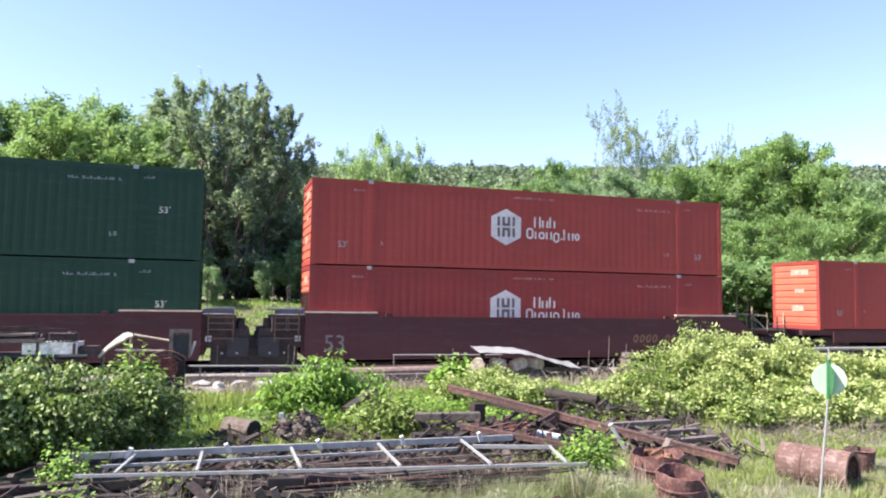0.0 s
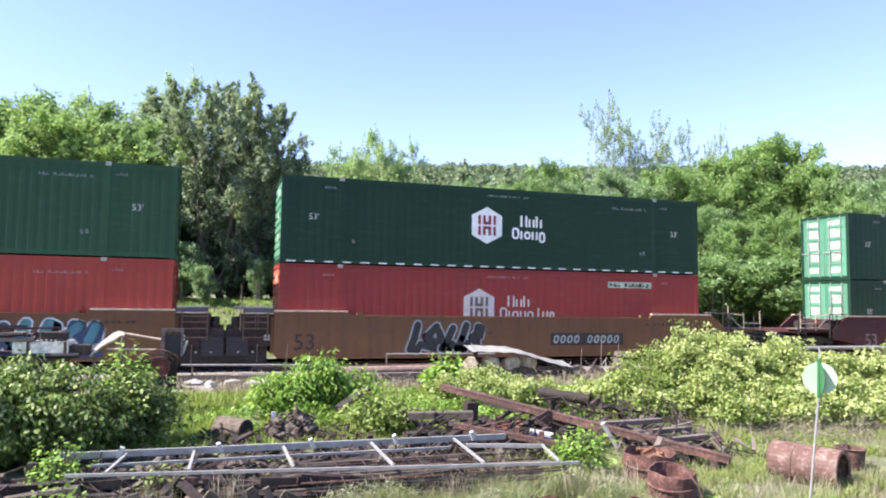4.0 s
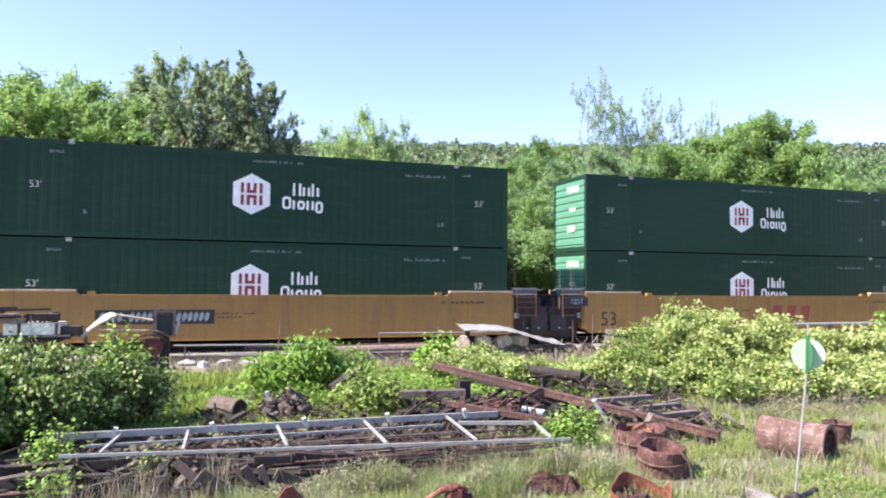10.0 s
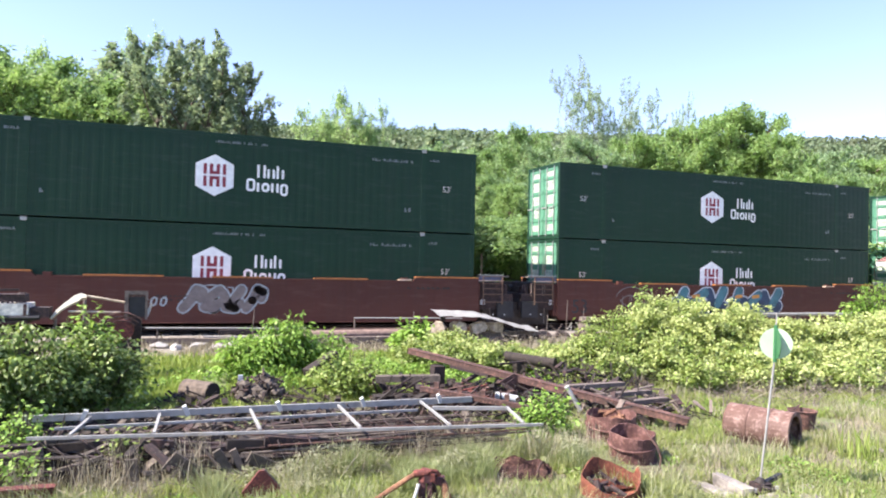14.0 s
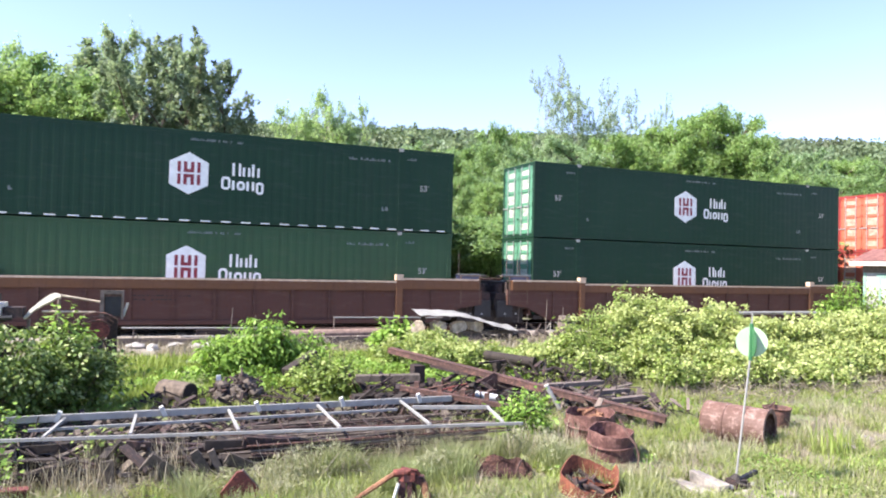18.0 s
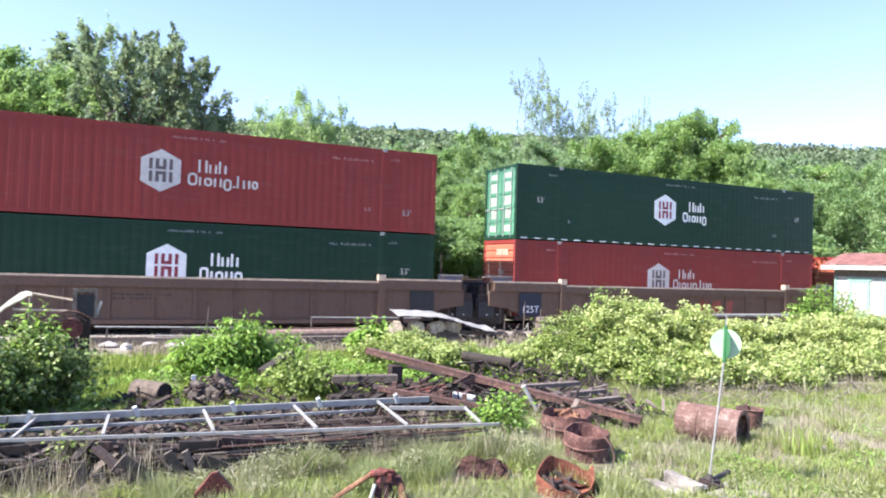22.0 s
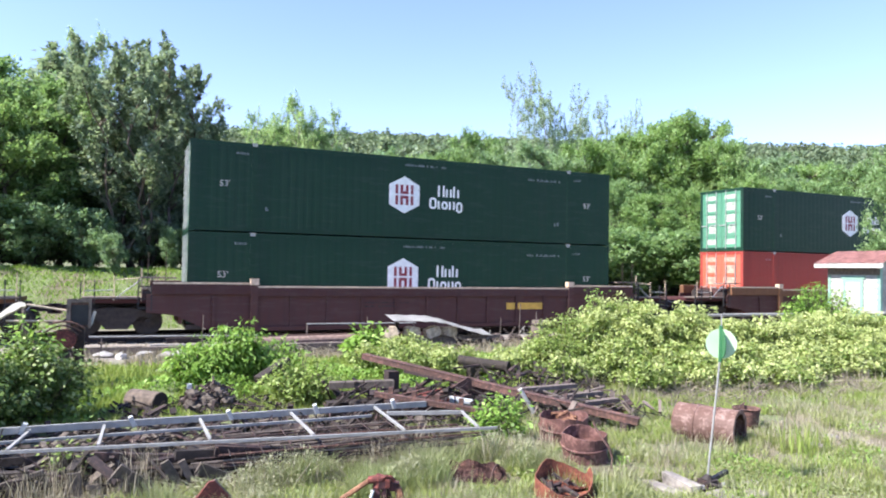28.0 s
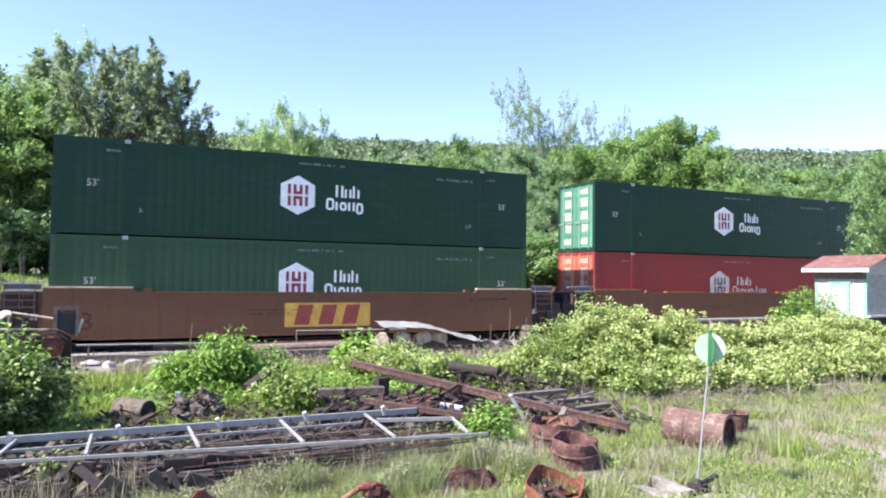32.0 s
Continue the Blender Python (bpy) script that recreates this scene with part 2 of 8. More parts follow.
M["crate_white"] = plain("rust_streaked_white", (0.70, 0.64, 0.54), 0.6, 0, 9, 0.45, 0.2)
M["slate"] = plain("slate_blue_plate", (0.060, 0.068, 0.115), 0.6, 0, 5, 0.3, 0.1)
M["grey_wood"] = plain("grey_rotten_wood", (0.088, 0.070, 0.053), 0.9, 0, 11, 0.6, 0.6)
M["rust_pale"] = rusty("pale_flaking_rust", (0.135, 0.070, 0.050), (0.245, 0.165, 0.135), 3.2, 0.8)
M["rust_rose"] = rusty("rosy_rust", (0.115, 0.050, 0.040), (0.245, 0.125, 0.100), 5)
M["rust_flake"] = rusty("flaked_brown_rust", (0.075, 0.034, 0.026), (0.215, 0.105, 0.075), 11)
M["rust_orange"] = rusty("orange_rust", (0.145, 0.042, 0.022), (0.27, 0.092, 0.048), 7)
M["rock_grey"] = plain("weathered_rock", (0.21, 0.185, 0.16), 0.9, 0, 9, 0.5, 0.9)
M["sheet_grey"] = plain("weathered_pale_sheet", (0.43, 0.425, 0.40), 0.7, 0, 4, 0.25, 0.3)
# cream of posts and caps; on ledges and edges, sun glare put into the colour
M["pale_trim_glare"] = plain("pale_trim_and_sun_glare", (0.50, 0.38, 0.27), 0.5, 0, 5, 0.35, 0.1)
M["leaf_mid"] = leafy("mid_green_leaves", (0.160, 0.265, 0.100), (0.305, 0.445, 0.190), (0.43, 0.55, 0.29), 0.54)
M["leaf_bright"] = leafy("bright_green_leaves", (0.180, 0.295, 0.092), (0.335, 0.480, 0.180), (0.46, 0.58, 0.28), 0.5)
M["leaf_dark"] = leafy("dark_green_leaves", (0.150, 0.215, 0.135), (0.290, 0.370, 0.235), (0.48, 0.53, 0.39), 0.52)
M["leaf_grey"] = leafy("grey_green_leaves", (0.165, 0.275, 0.130), (0.310, 0.430, 0.230), (0.44, 0.54, 0.33), 0.5)
M["leaf_pale"] = leafy("pale_sumac_leaves", (0.200, 0.300, 0.120), (0.360, 0.480, 0.225), (0.50, 0.60, 0.34), 0.5)
M["leaf_birch"] = leafy("birch_leaves", (0.275, 0.400, 0.165), (0.435, 0.575, 0.285), (0.57, 0.68, 0.41), 0.55)
M["leaf_poplar"] = leafy("poplar_leaves", (0.250, 0.340, 0.190), (0.400, 0.500, 0.320), (0.52, 0.60, 0.43), 0.5)
M["leaf_hill"] = leafy("hill_leaves", (0.105, 0.165, 0.080), (0.165, 0.235, 0.115), (0.22, 0.285, 0.15), 0.3, 0.035, (0.130, 0.150, 0.088))
# leaf green darkened: the shade under the trees put into the colour
M["leaf_shade"] = leafy("shaded_undergrowth_leaves", (0.080, 0.120, 0.058), (0.170, 0.240, 0.110), (0.28, 0.36, 0.18), 0.4)
M["leaf_bush"] = leafy("bush_leaves", (0.105, 0.200, 0.030), (0.300, 0.470, 0.090), (0.46, 0.61, 0.17), 0.42)
M["leaf_vine"] = leafy("vine_leaves", (0.060, 0.110, 0.025), (0.235, 0.330, 0.080), (0.62, 0.68, 0.33), 0.34)
M["leaf_flower"] = leafy("honeysuckle_leaves", (0.115, 0.180, 0.035), (0.300, 0.390, 0.100), (0.50, 0.57, 0.22), 0.42)
M["blossom"] = leafy("cream_blossoms", (0.33, 0.39, 0.125), (0.46, 0.51, 0.20), (0.55, 0.58, 0.265), 0.34)
M["grass"] = leafy("grass_blades", (0.190, 0.245, 0.058), (0.37, 0.455, 0.135), (0.54, 0.56, 0.24), 0.47, 1.1, (0.25, 0.255, 0.10))
M["grass_bright"] = leafy("bright_grass_blades", (0.18, 0.25, 0.05), (0.33, 0.42, 0.10), (0.45, 0.48, 0.18), 0.4)
M["grass_field"] = leafy("field_grass_blades", (0.17, 0.27, 0.05), (0.29, 0.43, 0.095), (0.38, 0.49, 0.15), 0.45)
M["grass_pale"] = leafy("pale_seeding_grass", (0.20, 0.23, 0.09), (0.39, 0.40, 0.20), (0.54, 0.52, 0.38), 0.35)
M["grass_soft"] = leafy("soft_green_grass", (0.15, 0.195, 0.065), (0.30, 0.365, 0.145), (0.48, 0.50, 0.28), 0.42, 1.3, (0.29, 0.27, 0.16))
M["grass_grey"] = leafy("grey_seeding_weeds", (0.19, 0.20, 0.10), (0.36, 0.36, 0.21), (0.52, 0.50, 0.36), 0.35)
M["straw"] = leafy("dry_stalks", (0.23, 0.20, 0.135), (0.38, 0.335, 0.235), (0.52, 0.47, 0.35), 0.25)


def ground_material():
    m, n, l, b = tree_of("rough_ground")
    tc = n.new("ShaderNodeTexCoord")
    sep = n.new("ShaderNodeSeparateXYZ")
    l.new(tc.outputs["Object"], sep.inputs[0])
    f1, f2, f3 = noise_of(n, l, 0.55, 5, 0.65), noise_of(n, l, 14.0, 6, 0.75), noise_of(n, l, 40.0, 3, 0.6)
    earth = ramp_of(n, l, f2, [(0.32, (0.045, 0.036, 0.022)), (0.5, (0.125, 0.105, 0.062)), (0.68, (0.24, 0.21, 0.13))])
    green = ramp_of(n, l, f2, [(0.32, (0.045, 0.070, 0.022)), (0.5, (0.130, 0.165, 0.058)), (0.68, (0.27, 0.29, 0.13))])
    col = mix_of(n, l, ramp_of(n, l, f1, [(0.40, (0, 0, 0)), (0.56, (1, 1, 1))]), earth, green)
    # a trodden sandy patch beyond the drum
    patch = n.new("ShaderNodeVectorMath")
    patch.operation = "DISTANCE"
    patch.inputs[1].default_value = (9.9, 5.0, 0)
    l.new(tc.outputs["Object"], patch.inputs[0])
    near = n.new("ShaderNodeMapRange")
    near.inputs[1].default_value, near.inputs[2].default_value, near.inputs[3].default_value, near.inputs[4].default_value = 0.8, 3.4, 0.9, 0.0
    l.new(patch.outputs["Value"], near.inputs[0])
    col = mix_of(n, l, near.outputs[0], col, ramp_of(n, l, f2, [(0.3, (0.25, 0.21, 0.16)), (0.7, (0.50, 0.45, 0.36))]))
    stone = ramp_of(n, l, f3, [(0.3, (0.12, 0.100, 0.08)), (0.7, (0.38, 0.335, 0.275))])
    wob = n.new("ShaderNodeMath")
    wob.operation = "MULTIPLY_ADD"
    wob.inputs[1].default_value, wob.inputs[2].default_value = 1.6, -0.8
    l.new(f1, wob.inputs[0])
    yy = n.new("ShaderNodeMath")
    l.new(sep.outputs["Y"], yy.inputs[0])
    l.new(wob.outputs[0], yy.inputs[1])
    band = n.new("ShaderNodeMapRange")
    band.inputs[1].default_value, band.inputs[2].default_value = 18.2, 19.6
    l.new(yy.outputs[0], band.inputs[0])
    band2 = n.new("ShaderNodeMapRange")
    band2.inputs[1].default_value, band2.inputs[2].default_value, band2.inputs[3].default_value, band2.inputs[4].default_value = 27.0, 28.5, 1, 0
    l.new(yy.outputs[0], band2.inputs[0])
    both = n.new("ShaderNodeMath")
    both.operation = "MULTIPLY"
    l.new(band.outputs[0], both.inputs[0])
    l.new(band2.outputs[0], both.inputs[1])
    col = mix_of(n, l, both.outputs[0], col, stone)
    l.new(col, b.inputs["Base Color"])
    b.inputs["Roughness"].default_value = 0.95
    bump_of(n, l, b, f2, 0.8, 0.06)
    return m


M["ground"] = ground_material()


# ---- mesh helpers ----
def box(bm, x0, x1, y0, y1, z0, z1, m=None):
    v = [bm.verts.new(p) for p in ((x0, y0, z0), (x1, y0, z0), (x1, y1, z0), (x0, y1, z0), (x0, y0, z1), (x1, y0, z1), (x1, y1, z1), (x0, y1, z1))]
    if m is not None:
        for w in v:
            w.co = m @ w.co
    for f in ((0, 3, 2, 1), (4, 5, 6, 7), (0, 1, 5, 4), (1, 2, 6, 5), (2, 3, 7, 6), (3, 0, 4, 7)):
        bm.faces.new([v[i] for i in f])
    return v


def boxes(*dims):
    bm = bmesh.new()
    for d in dims:
        box(bm, *d)
    return bm


def soft(bm, w=0.01):
    """Worn, chamfered edges."""
    bmesh.ops.bevel(bm, geom=[e for e in bm.edges if len(e.link_faces) == 2 and e.calc_face_angle(0) > 0.5], offset=w, segments=1, affect="EDGES", clamp_overlap=True)
    return bm


def prism(bm, outline, y0, y1, m=None):
    """A solid with its outline in x and z, from y0 to y1."""
    a = [bm.verts.new((x, y0, z)) for x, z in outline]
    b = [bm.verts.new((x, y1, z)) for x, z in outline]
    if m is not None:
        for w in a + b:
            w.co = m @ w.co
    bm.faces.new(a)
    bm.faces.new(b[::-1])
    k = len(outline)
    for i in range(k):
        bm.faces.new((a[i], b[i], b[(i + 1) % k], a[(i + 1) % k]))
    return bm


def tube(bm, p, q, r0, r1=None, n=10, caps=True):
    p, q = Vector(p), Vector(q)
    r1 = r0 if r1 is None else r1
    way = (q - p).normalized()
    u = way.orthogonal().normalized()
    w = way.cross(u)
    rings = []
    for c, r in ((p, r0), (q, r1)):
        rings.append([bm.verts.new(c + r * (math.cos(2 * math.pi * i / n) * u + math.sin(2 * math.pi * i / n) * w)) for i in range(n)])
    for i in range(n):
        bm.faces.new((rings[0][i], rings[0][(i + 1) % n], rings[1][(i + 1) % n], rings[1][i]))
    if caps:
        bm.faces.new(rings[0][::-1])
        bm.faces.new(rings[1])
    return bm


def sweep(pts, r, n=6, closed=False):
    """One bent round bar along points."""
    bm, pts, rings = bmesh.new(), [Vector(p) for p in pts], []
    k = len(pts)
    u = None
    for i, p in enumerate(pts):
        way = (pts[(i + 1) % k] - pts[i - 1]) if closed else (pts[min(i + 1, k - 1)] - pts[max(i - 1, 0)])
        way.normalize()
        u = (way.orthogonal() if u is None else u - way * u.dot(way)).normalized()
        w = way.cross(u)
        rings.append([bm.verts.new(p + r * (math.cos(2 * math.pi * j / n) * u + math.sin(2 * math.pi * j / n) * w)) for j in range(n)])
    for a, b in zip(rings, rings[1:] + (rings[:1] if closed else [])):
        for j in range(n):
            bm.faces.new((a[j], a[(j + 1) % n], b[(j + 1) % n], b[j]))
    if not closed:
        bm.faces.new(rings[0][::-1])
        bm.faces.new(rings[-1])
    return bm


def part(name, bm, material, parent=None, label=""):
    """One mesh object under a thing or a part; bm is a bmesh or a mesh."""
    if isinstance(bm, bpy.types.Mesh):
        me = bm
    else:
        bmesh.ops.recalc_face_normals(bm, faces=bm.faces)
        me = bpy.data.meshes.new(name)
        bm.to_mesh(me)
        bm.free()
    if material is not None and not me.materials:
        me.materials.append(M[material] if isinstance(material, str) else material)
    ob = new(name, me)
    ob.parent = parent
    if label:
        ob["label"] = label
    return ob


def writing(text, size):
    """A flat mesh of text in the built-in font, in x and z, centred, facing -y."""
    cu = bpy.data.curves.new("writing", "FONT")
    cu.body, cu.size, cu.align_x, cu.align_y, cu.resolution_u, cu.extrude = text, size, "CENTER", "CENTER", 2, 0.002
    ob = bpy.data.objects.new("writing", cu)
    scene.collection.objects.link(ob)
    bpy.context.view_layer.update()
    me = bpy.data.meshes.new_from_object(ob.evaluated_get(bpy.context.evaluated_depsgraph_get()))
    bpy.data.objects.remove(ob)
    me.transform(Matrix.Rotation(radians(90), 4, "X"))
    return me


def empty(name, at, label, category, group="", kind=""):
    ob = new(name)
    ob.empty_display_size = 0.3
    ob.matrix_basis = at if isinstance(at, Matrix) else pose(*at)
    return tagged(ob, label, category, group, kind)

# ---- the train ----
TRACK_Y, RAIL_Z = 24.31, 0.22
BOX_L, BOX_W, BOX_H = 16.154, 2.59, 2.896
HALF = BOX_W / 2
MESHES = {}
WHEEL_R, AXLES = 0.42, []          # axles that turn as the train rolls: object, place along its car


def cached(key, maker):
    """Alike parts share one mesh: key names the part, its sort and its paint."""
    if key not in MESHES:
        bm = maker()
        if isinstance(bm, bpy.types.Mesh):
            me = bm
        else:
            bmesh.ops.recalc_face_normals(bm, faces=bm.faces)
            me = bpy.data.meshes.new(key[0])
            bm.to_mesh(me)
            bm.free()
        me.materials.clear()
        me.materials.append(M[key[-1]])
        MESHES[key] = me
    return MESHES[key]


def corrugated(x0, x1, z0, z1, y, deep, pitch=0.277):
    """A sheet folded into upright troughs, facing -y."""
    bm = bmesh.new()
    k = round((x1 - x0) / pitch)
    p = (x1 - x0) / k
    cols = []
    for i in range(k):
        for f, d in ((0.0, 0.0), (0.46, 0.0), (0.58, deep), (0.88, deep)):
            x = x0 + (i + f) * p
            cols.append((bm.verts.new((x, y + d, z0)), bm.verts.new((x, y + d, z1))))
    cols.append((bm.verts.new((x1, y, z0)), bm.verts.new((x1, y, z1))))
    for a, b in zip(cols, cols[1:]):
        bm.faces.new((a[0], b[0], b[1], a[1]))
    return bm


def dashes(x0, x1, z, h, count, seed, y=0.0):
    """A line of writing that cannot be read: a row of plain bars."""
    rnd, bm, x = random.Random(seed), bmesh.new(), x0
    w = (x1 - x0) / count
    for i in range(count):
        if rnd.random() > 0.16:
            low, wide = z - h / 2 * rnd.uniform(0.7, 1.0), w * rnd.uniform(0.62, 0.9)
            box(bm, x, x + wide, y - 0.004, y, low, low + h * 0.36)
            box(bm, x + wide * rnd.choice((0.0, 0.45)), x + wide * rnd.choice((0.55, 1.0)), y - 0.004, y, low + h * 0.36, z + h / 2 * rnd.uniform(0.75, 1.0))
        x += w
    return bm


def hexagon(cx, cz, w, h, y):
    return prism(bmesh.new(), [(cx, cz + h / 2), (cx + w / 2, cz + h * 0.27), (cx + w / 2, cz - h * 0.27), (cx, cz - h / 2), (cx - w / 2, cz - h * 0.27), (cx - w / 2, cz + h * 0.27)], y - 0.004, y)


def mark_bar(x0, x1, z0, z1):
    return boxes((x0, x1, -0.004, 0.0, z0, z1))


def mark_fork(w, h):
    """Two short uprights on a cross-bar: one half of the emblem's middle."""
    t = 0.052
    return prism(bmesh.new(), [(-w, 0), (w, 0), (w, h), (w - 2 * t, h), (w - 2 * t, 0.1), (2 * t - w, 0.1), (2 * t - w, h), (-w, h)], -0.004, 0.0)


def ring_block(bm, x, z, w, h, t, y):
    """A plain upright loop with cut corners."""
    def loop(i):
        c = max(0.01, 0.07 - i * 0.6)
        x0, x1, z0, z1 = x + i, x + w - i, z + i, z + h - i
        return [bm.verts.new((u, y, v)) for u, v in ((x0 + c, z0), (x1 - c, z0), (x1, z0 + c), (x1, z1 - c), (x1 - c, z1), (x0 + c, z1), (x0, z1 - c), (x0, z0 + c))]
    a, b = loop(0.0), loop(t)
    for k in range(8):
        bm.faces.new((a[k], a[(k + 1) % 8], b[(k + 1) % 8], b[k]))


def wordmark(x_top, x_low, tail, z_top, z_low, y):
    """Two rows of plain uprights and loops, where the brand's name stands."""
    bm = bmesh.new()
    t, mid, tall = (0.064, 0.27, 0.39) if tail else (0.074, 0.29, 0.41)
    low_row = [("loop", 0.28, 0, tall), ("bars", 0.10, mid, 0), ("loop", 0.25, 0, mid), ("bars", 0.24, mid, mid), ("loop", 0.25, -0.10, mid + 0.10)]
    if tail:
        low_row += [("bars", 0.06, 0.07, 0), ("bars", 0.14, tall, 0), ("bars", 0.23, mid, mid), ("loop", 0.20, 0, mid)]
    for x, z, row in ((x_top, z_top, [("bars", 0.27, tall, tall), ("bars", 0.24, mid, mid), ("bars", 0.24, tall, mid)]), (x_low, z_low, low_row)):
        for sort, w, a, b in row:
            if sort == "loop":
                ring_block(bm, x, z - 0.19 + a, w, b, t, y - 0.003)
            else:
                for u, h in ((x, a), (x + w - t, b)):
                    if h:
                        box(bm, u, u + t, y - 0.004, y, z - 0.19, z - 0.19 + h)
            x += w + 0.05
    return bm


def container(colour, end, top, seed):
    """A 53-foot box: corrugated walls, rails, posts at the ends and at the lifting points, doors or a blank ribbed end towards -x."""
    red = colour.startswith("red")
    # the end facing the sun takes the lightened copy of the box's colour
    sunlit_end = "red_end" if red else "green_light_end_sunlit" if colour == "green_light" else "green_end"
    words = {"green": "dark green", "green_deep": "very dark green", "green_mid": "mid green", "green_light": "faded green", "red": "dull red", "red_bright": "orange-red"}[colour]
    where = "stacked on another one" if top else "sitting in a rail car well"
    ob = empty("shipping_container", (0, 0, 0), f"{words} steel shipping container {where}", "container", "shipping containers on the train")
    P = lambda name, maker, mat=None, label="", key="": part(name, cached((name, key, mat or colour), maker), None, ob, label)
    y = -HALF
    near = P("side_wall", lambda: corrugated(0.12, BOX_L - 0.12, 0.15, BOX_H - 0.10, y + 0.006, 0.0034), key="near")
    far = P("side_wall", lambda: corrugated(0.12, BOX_L - 0.12, 0.15, BOX_H - 0.10, y + 0.006, 0.0034), key="near")
    far.matrix_basis = pose(BOX_L, 0, 0, 0, 0, 180)
    P("roof_panel", lambda: boxes((0.1, BOX_L - 0.1, y + 0.05, -y - 0.05, BOX_H - 0.06, BOX_H - 0.02)))
    P("floor_panel", lambda: boxes((0.1, BOX_L - 0.1, y + 0.05, -y - 0.05, 0.06, 0.16)))
    for s in (-1, 1):
        a, b = sorted((s * HALF, s * (HALF - 0.06)))
        P("top_rail", lambda: soft(boxes((0.15, BOX_L - 0.15, a, b, BOX_H - 0.11, BOX_H)), 0.022), key=s)
        P("bottom_rail", lambda: soft(boxes((0.15, BOX_L - 0.15, a, b, 0.03, 0.16)), 0.008), key=s)
        for x in (0.0, BOX_L - 0.15):
            c, d = sorted((s * (HALF + 0.004), s * (HALF - 0.15)))
            P("corner_post", lambda: soft(boxes((x, x + 0.15, c, d, 0.12, BOX_H - 0.12)), 0.012), key=(s, x))
            for z in (0.0, BOX_H - 0.12):
                P("corner_casting", lambda: soft(boxes((x - 0.006, x + 0.17, *sorted((s * (HALF + 0.008), s * (HALF - 0.15))), z, z + 0.12)), 0.01), key=(s, x, z))
        for x in (1.90, BOX_L - 2.06):
            c, d = sorted((s * (HALF + 0.006), s * (HALF - 0.05)))
            P("lifting_post", lambda: boxes((x, x + 0.16, c, d, 0.16, BOX_H - 0.11)), key=(s, x))
            P("lifting_casting", lambda: soft(boxes((x, x + 0.16, *sorted((s * (HALF + 0.012), s * (HALF - 0.1))), BOX_H - 0.10, BOX_H + 0.018)), 0.01), "casting", "worn pale casting", (s, x))
    for x in (0.0, BOX_L - 0.1):
        P("end_header", lambda: boxes((x, x + 0.1, y + 0.15, -y - 0.15, BOX_H - 0.14, BOX_H - 0.005)), key=x)
        P("end_sill", lambda: boxes((x, x + 0.1, y + 0.15, -y - 0.15, 0.0, 0.16)), key=x)

    def ribbed_end(x0, x1):
        """One sheet folded into level ribs."""
        bm, prof = bmesh.new(), [(0.03, 0.16)]
        for i in range(9):
            z = 0.26 + i * 0.28
            prof += [(0.03, z - 0.02), (0.0, z), (0.0, z + 0.17), (0.03, z + 0.19)]
        prof.append((0.03, BOX_H - 0.14))
        rows = [[bm.verts.new((x0 + d, yy, z)) for yy in (y + 0.15, -y - 0.15)] for d, z in prof]
        for p, q in zip(rows, rows[1:]):
            bm.faces.new((p[0], p[1], q[1], q[0]))
        return bm
    P("end_wall", lambda: ribbed_end(BOX_L - 0.06, BOX_L), key="front")
    if end == "doors":
        for k, (a, b) in enumerate(((y + 0.15, -0.012), (0.012, -y - 0.15))):
            def leaf():
                bm = boxes((0.035, 0.06, a, b, 0.17, BOX_H - 0.15))
                for z in (0.17, 0.70, 1.24, 1.78, 2.32, 2.66):
                    box(bm, 0.012, 0.035, a + 0.02, b - 0.02, z, z + 0.09)
                for w in (a, b - 0.07):
                    box(bm, 0.012, 0.035, w, w + 0.07, 0.17, BOX_H - 0.15)
                return bm
            door = P("door", leaf, sunlit_end, key=k)
            for j, yy in enumerate((a + 0.28, b - 0.28)):
                part("lock_rod", cached(("lock_rod", k, j, "casting"), lambda: tube(bmesh.new(), (-0.006, yy, 0.1), (-0.006, yy, BOX_H - 0.08), 0.018, n=6)), None, door, "galvanised locking rod")
                part("rod_handle", cached(("rod_handle", k, j, "casting"), lambda: boxes((-0.02, 0.0, yy - 0.02, yy + 0.38, 1.20, 1.24))), None, door)
            # pale patches on the door panels: sun reflections put into the colour
            for j, (yy, z, w, h) in enumerate(((a + 0.30, 2.43, 0.66, 0.20), (a + 0.34, 1.90, 0.52, 0.36), (a + 0.36, 1.36, 0.55, 0.34), (a + 0.34, 0.84, 0.42, 0.34), (a + 0.30, 0.32, 0.6, 0.24))):
                part("sticker", cached(("sticker", k, j, "sticker_glare_rose" if red else "sticker"), lambda: boxes((0.028, 0.034, yy, yy + w, z, z + h))), None, door)
    else:
        P("end_wall", lambda: ribbed_end(0.0, 0.05), sunlit_end, key="blank")
        for j, (yy, z, w, h) in enumerate(((-0.75, 2.30, 0.95, 0.24), (-0.5, 1.55, 0.5, 0.16), (-0.45, 0.75, 0.62, 0.26))):
            P("sticker", lambda: boxes((-0.008, -0.002, yy, yy + w, z, z + h)), "sticker_glare_rose" if red else "sticker", key=("blank", j))
    o = y - 0.004
    cx, cz = (6.93, 1.54) if red else (7.20, 1.54)
    badge = P("badge", lambda: hexagon(cx, cz, 1.15, 1.32, o), "aged_white" if red else "white", "white six-sided emblem", key=red)
    ink = "mark_grey" if red else "mark_red"
    for sx in (-0.29, 0.29):
        for a, b in ((-0.36, -0.03), (0.03, 0.36)):
            part("emblem_bar", cached(("emblem_bar", sx, a, ink), lambda: mark_bar(sx - 0.05, sx + 0.05, a, b)), None, badge).matrix_basis = pose(cx, o - 0.005, cz)
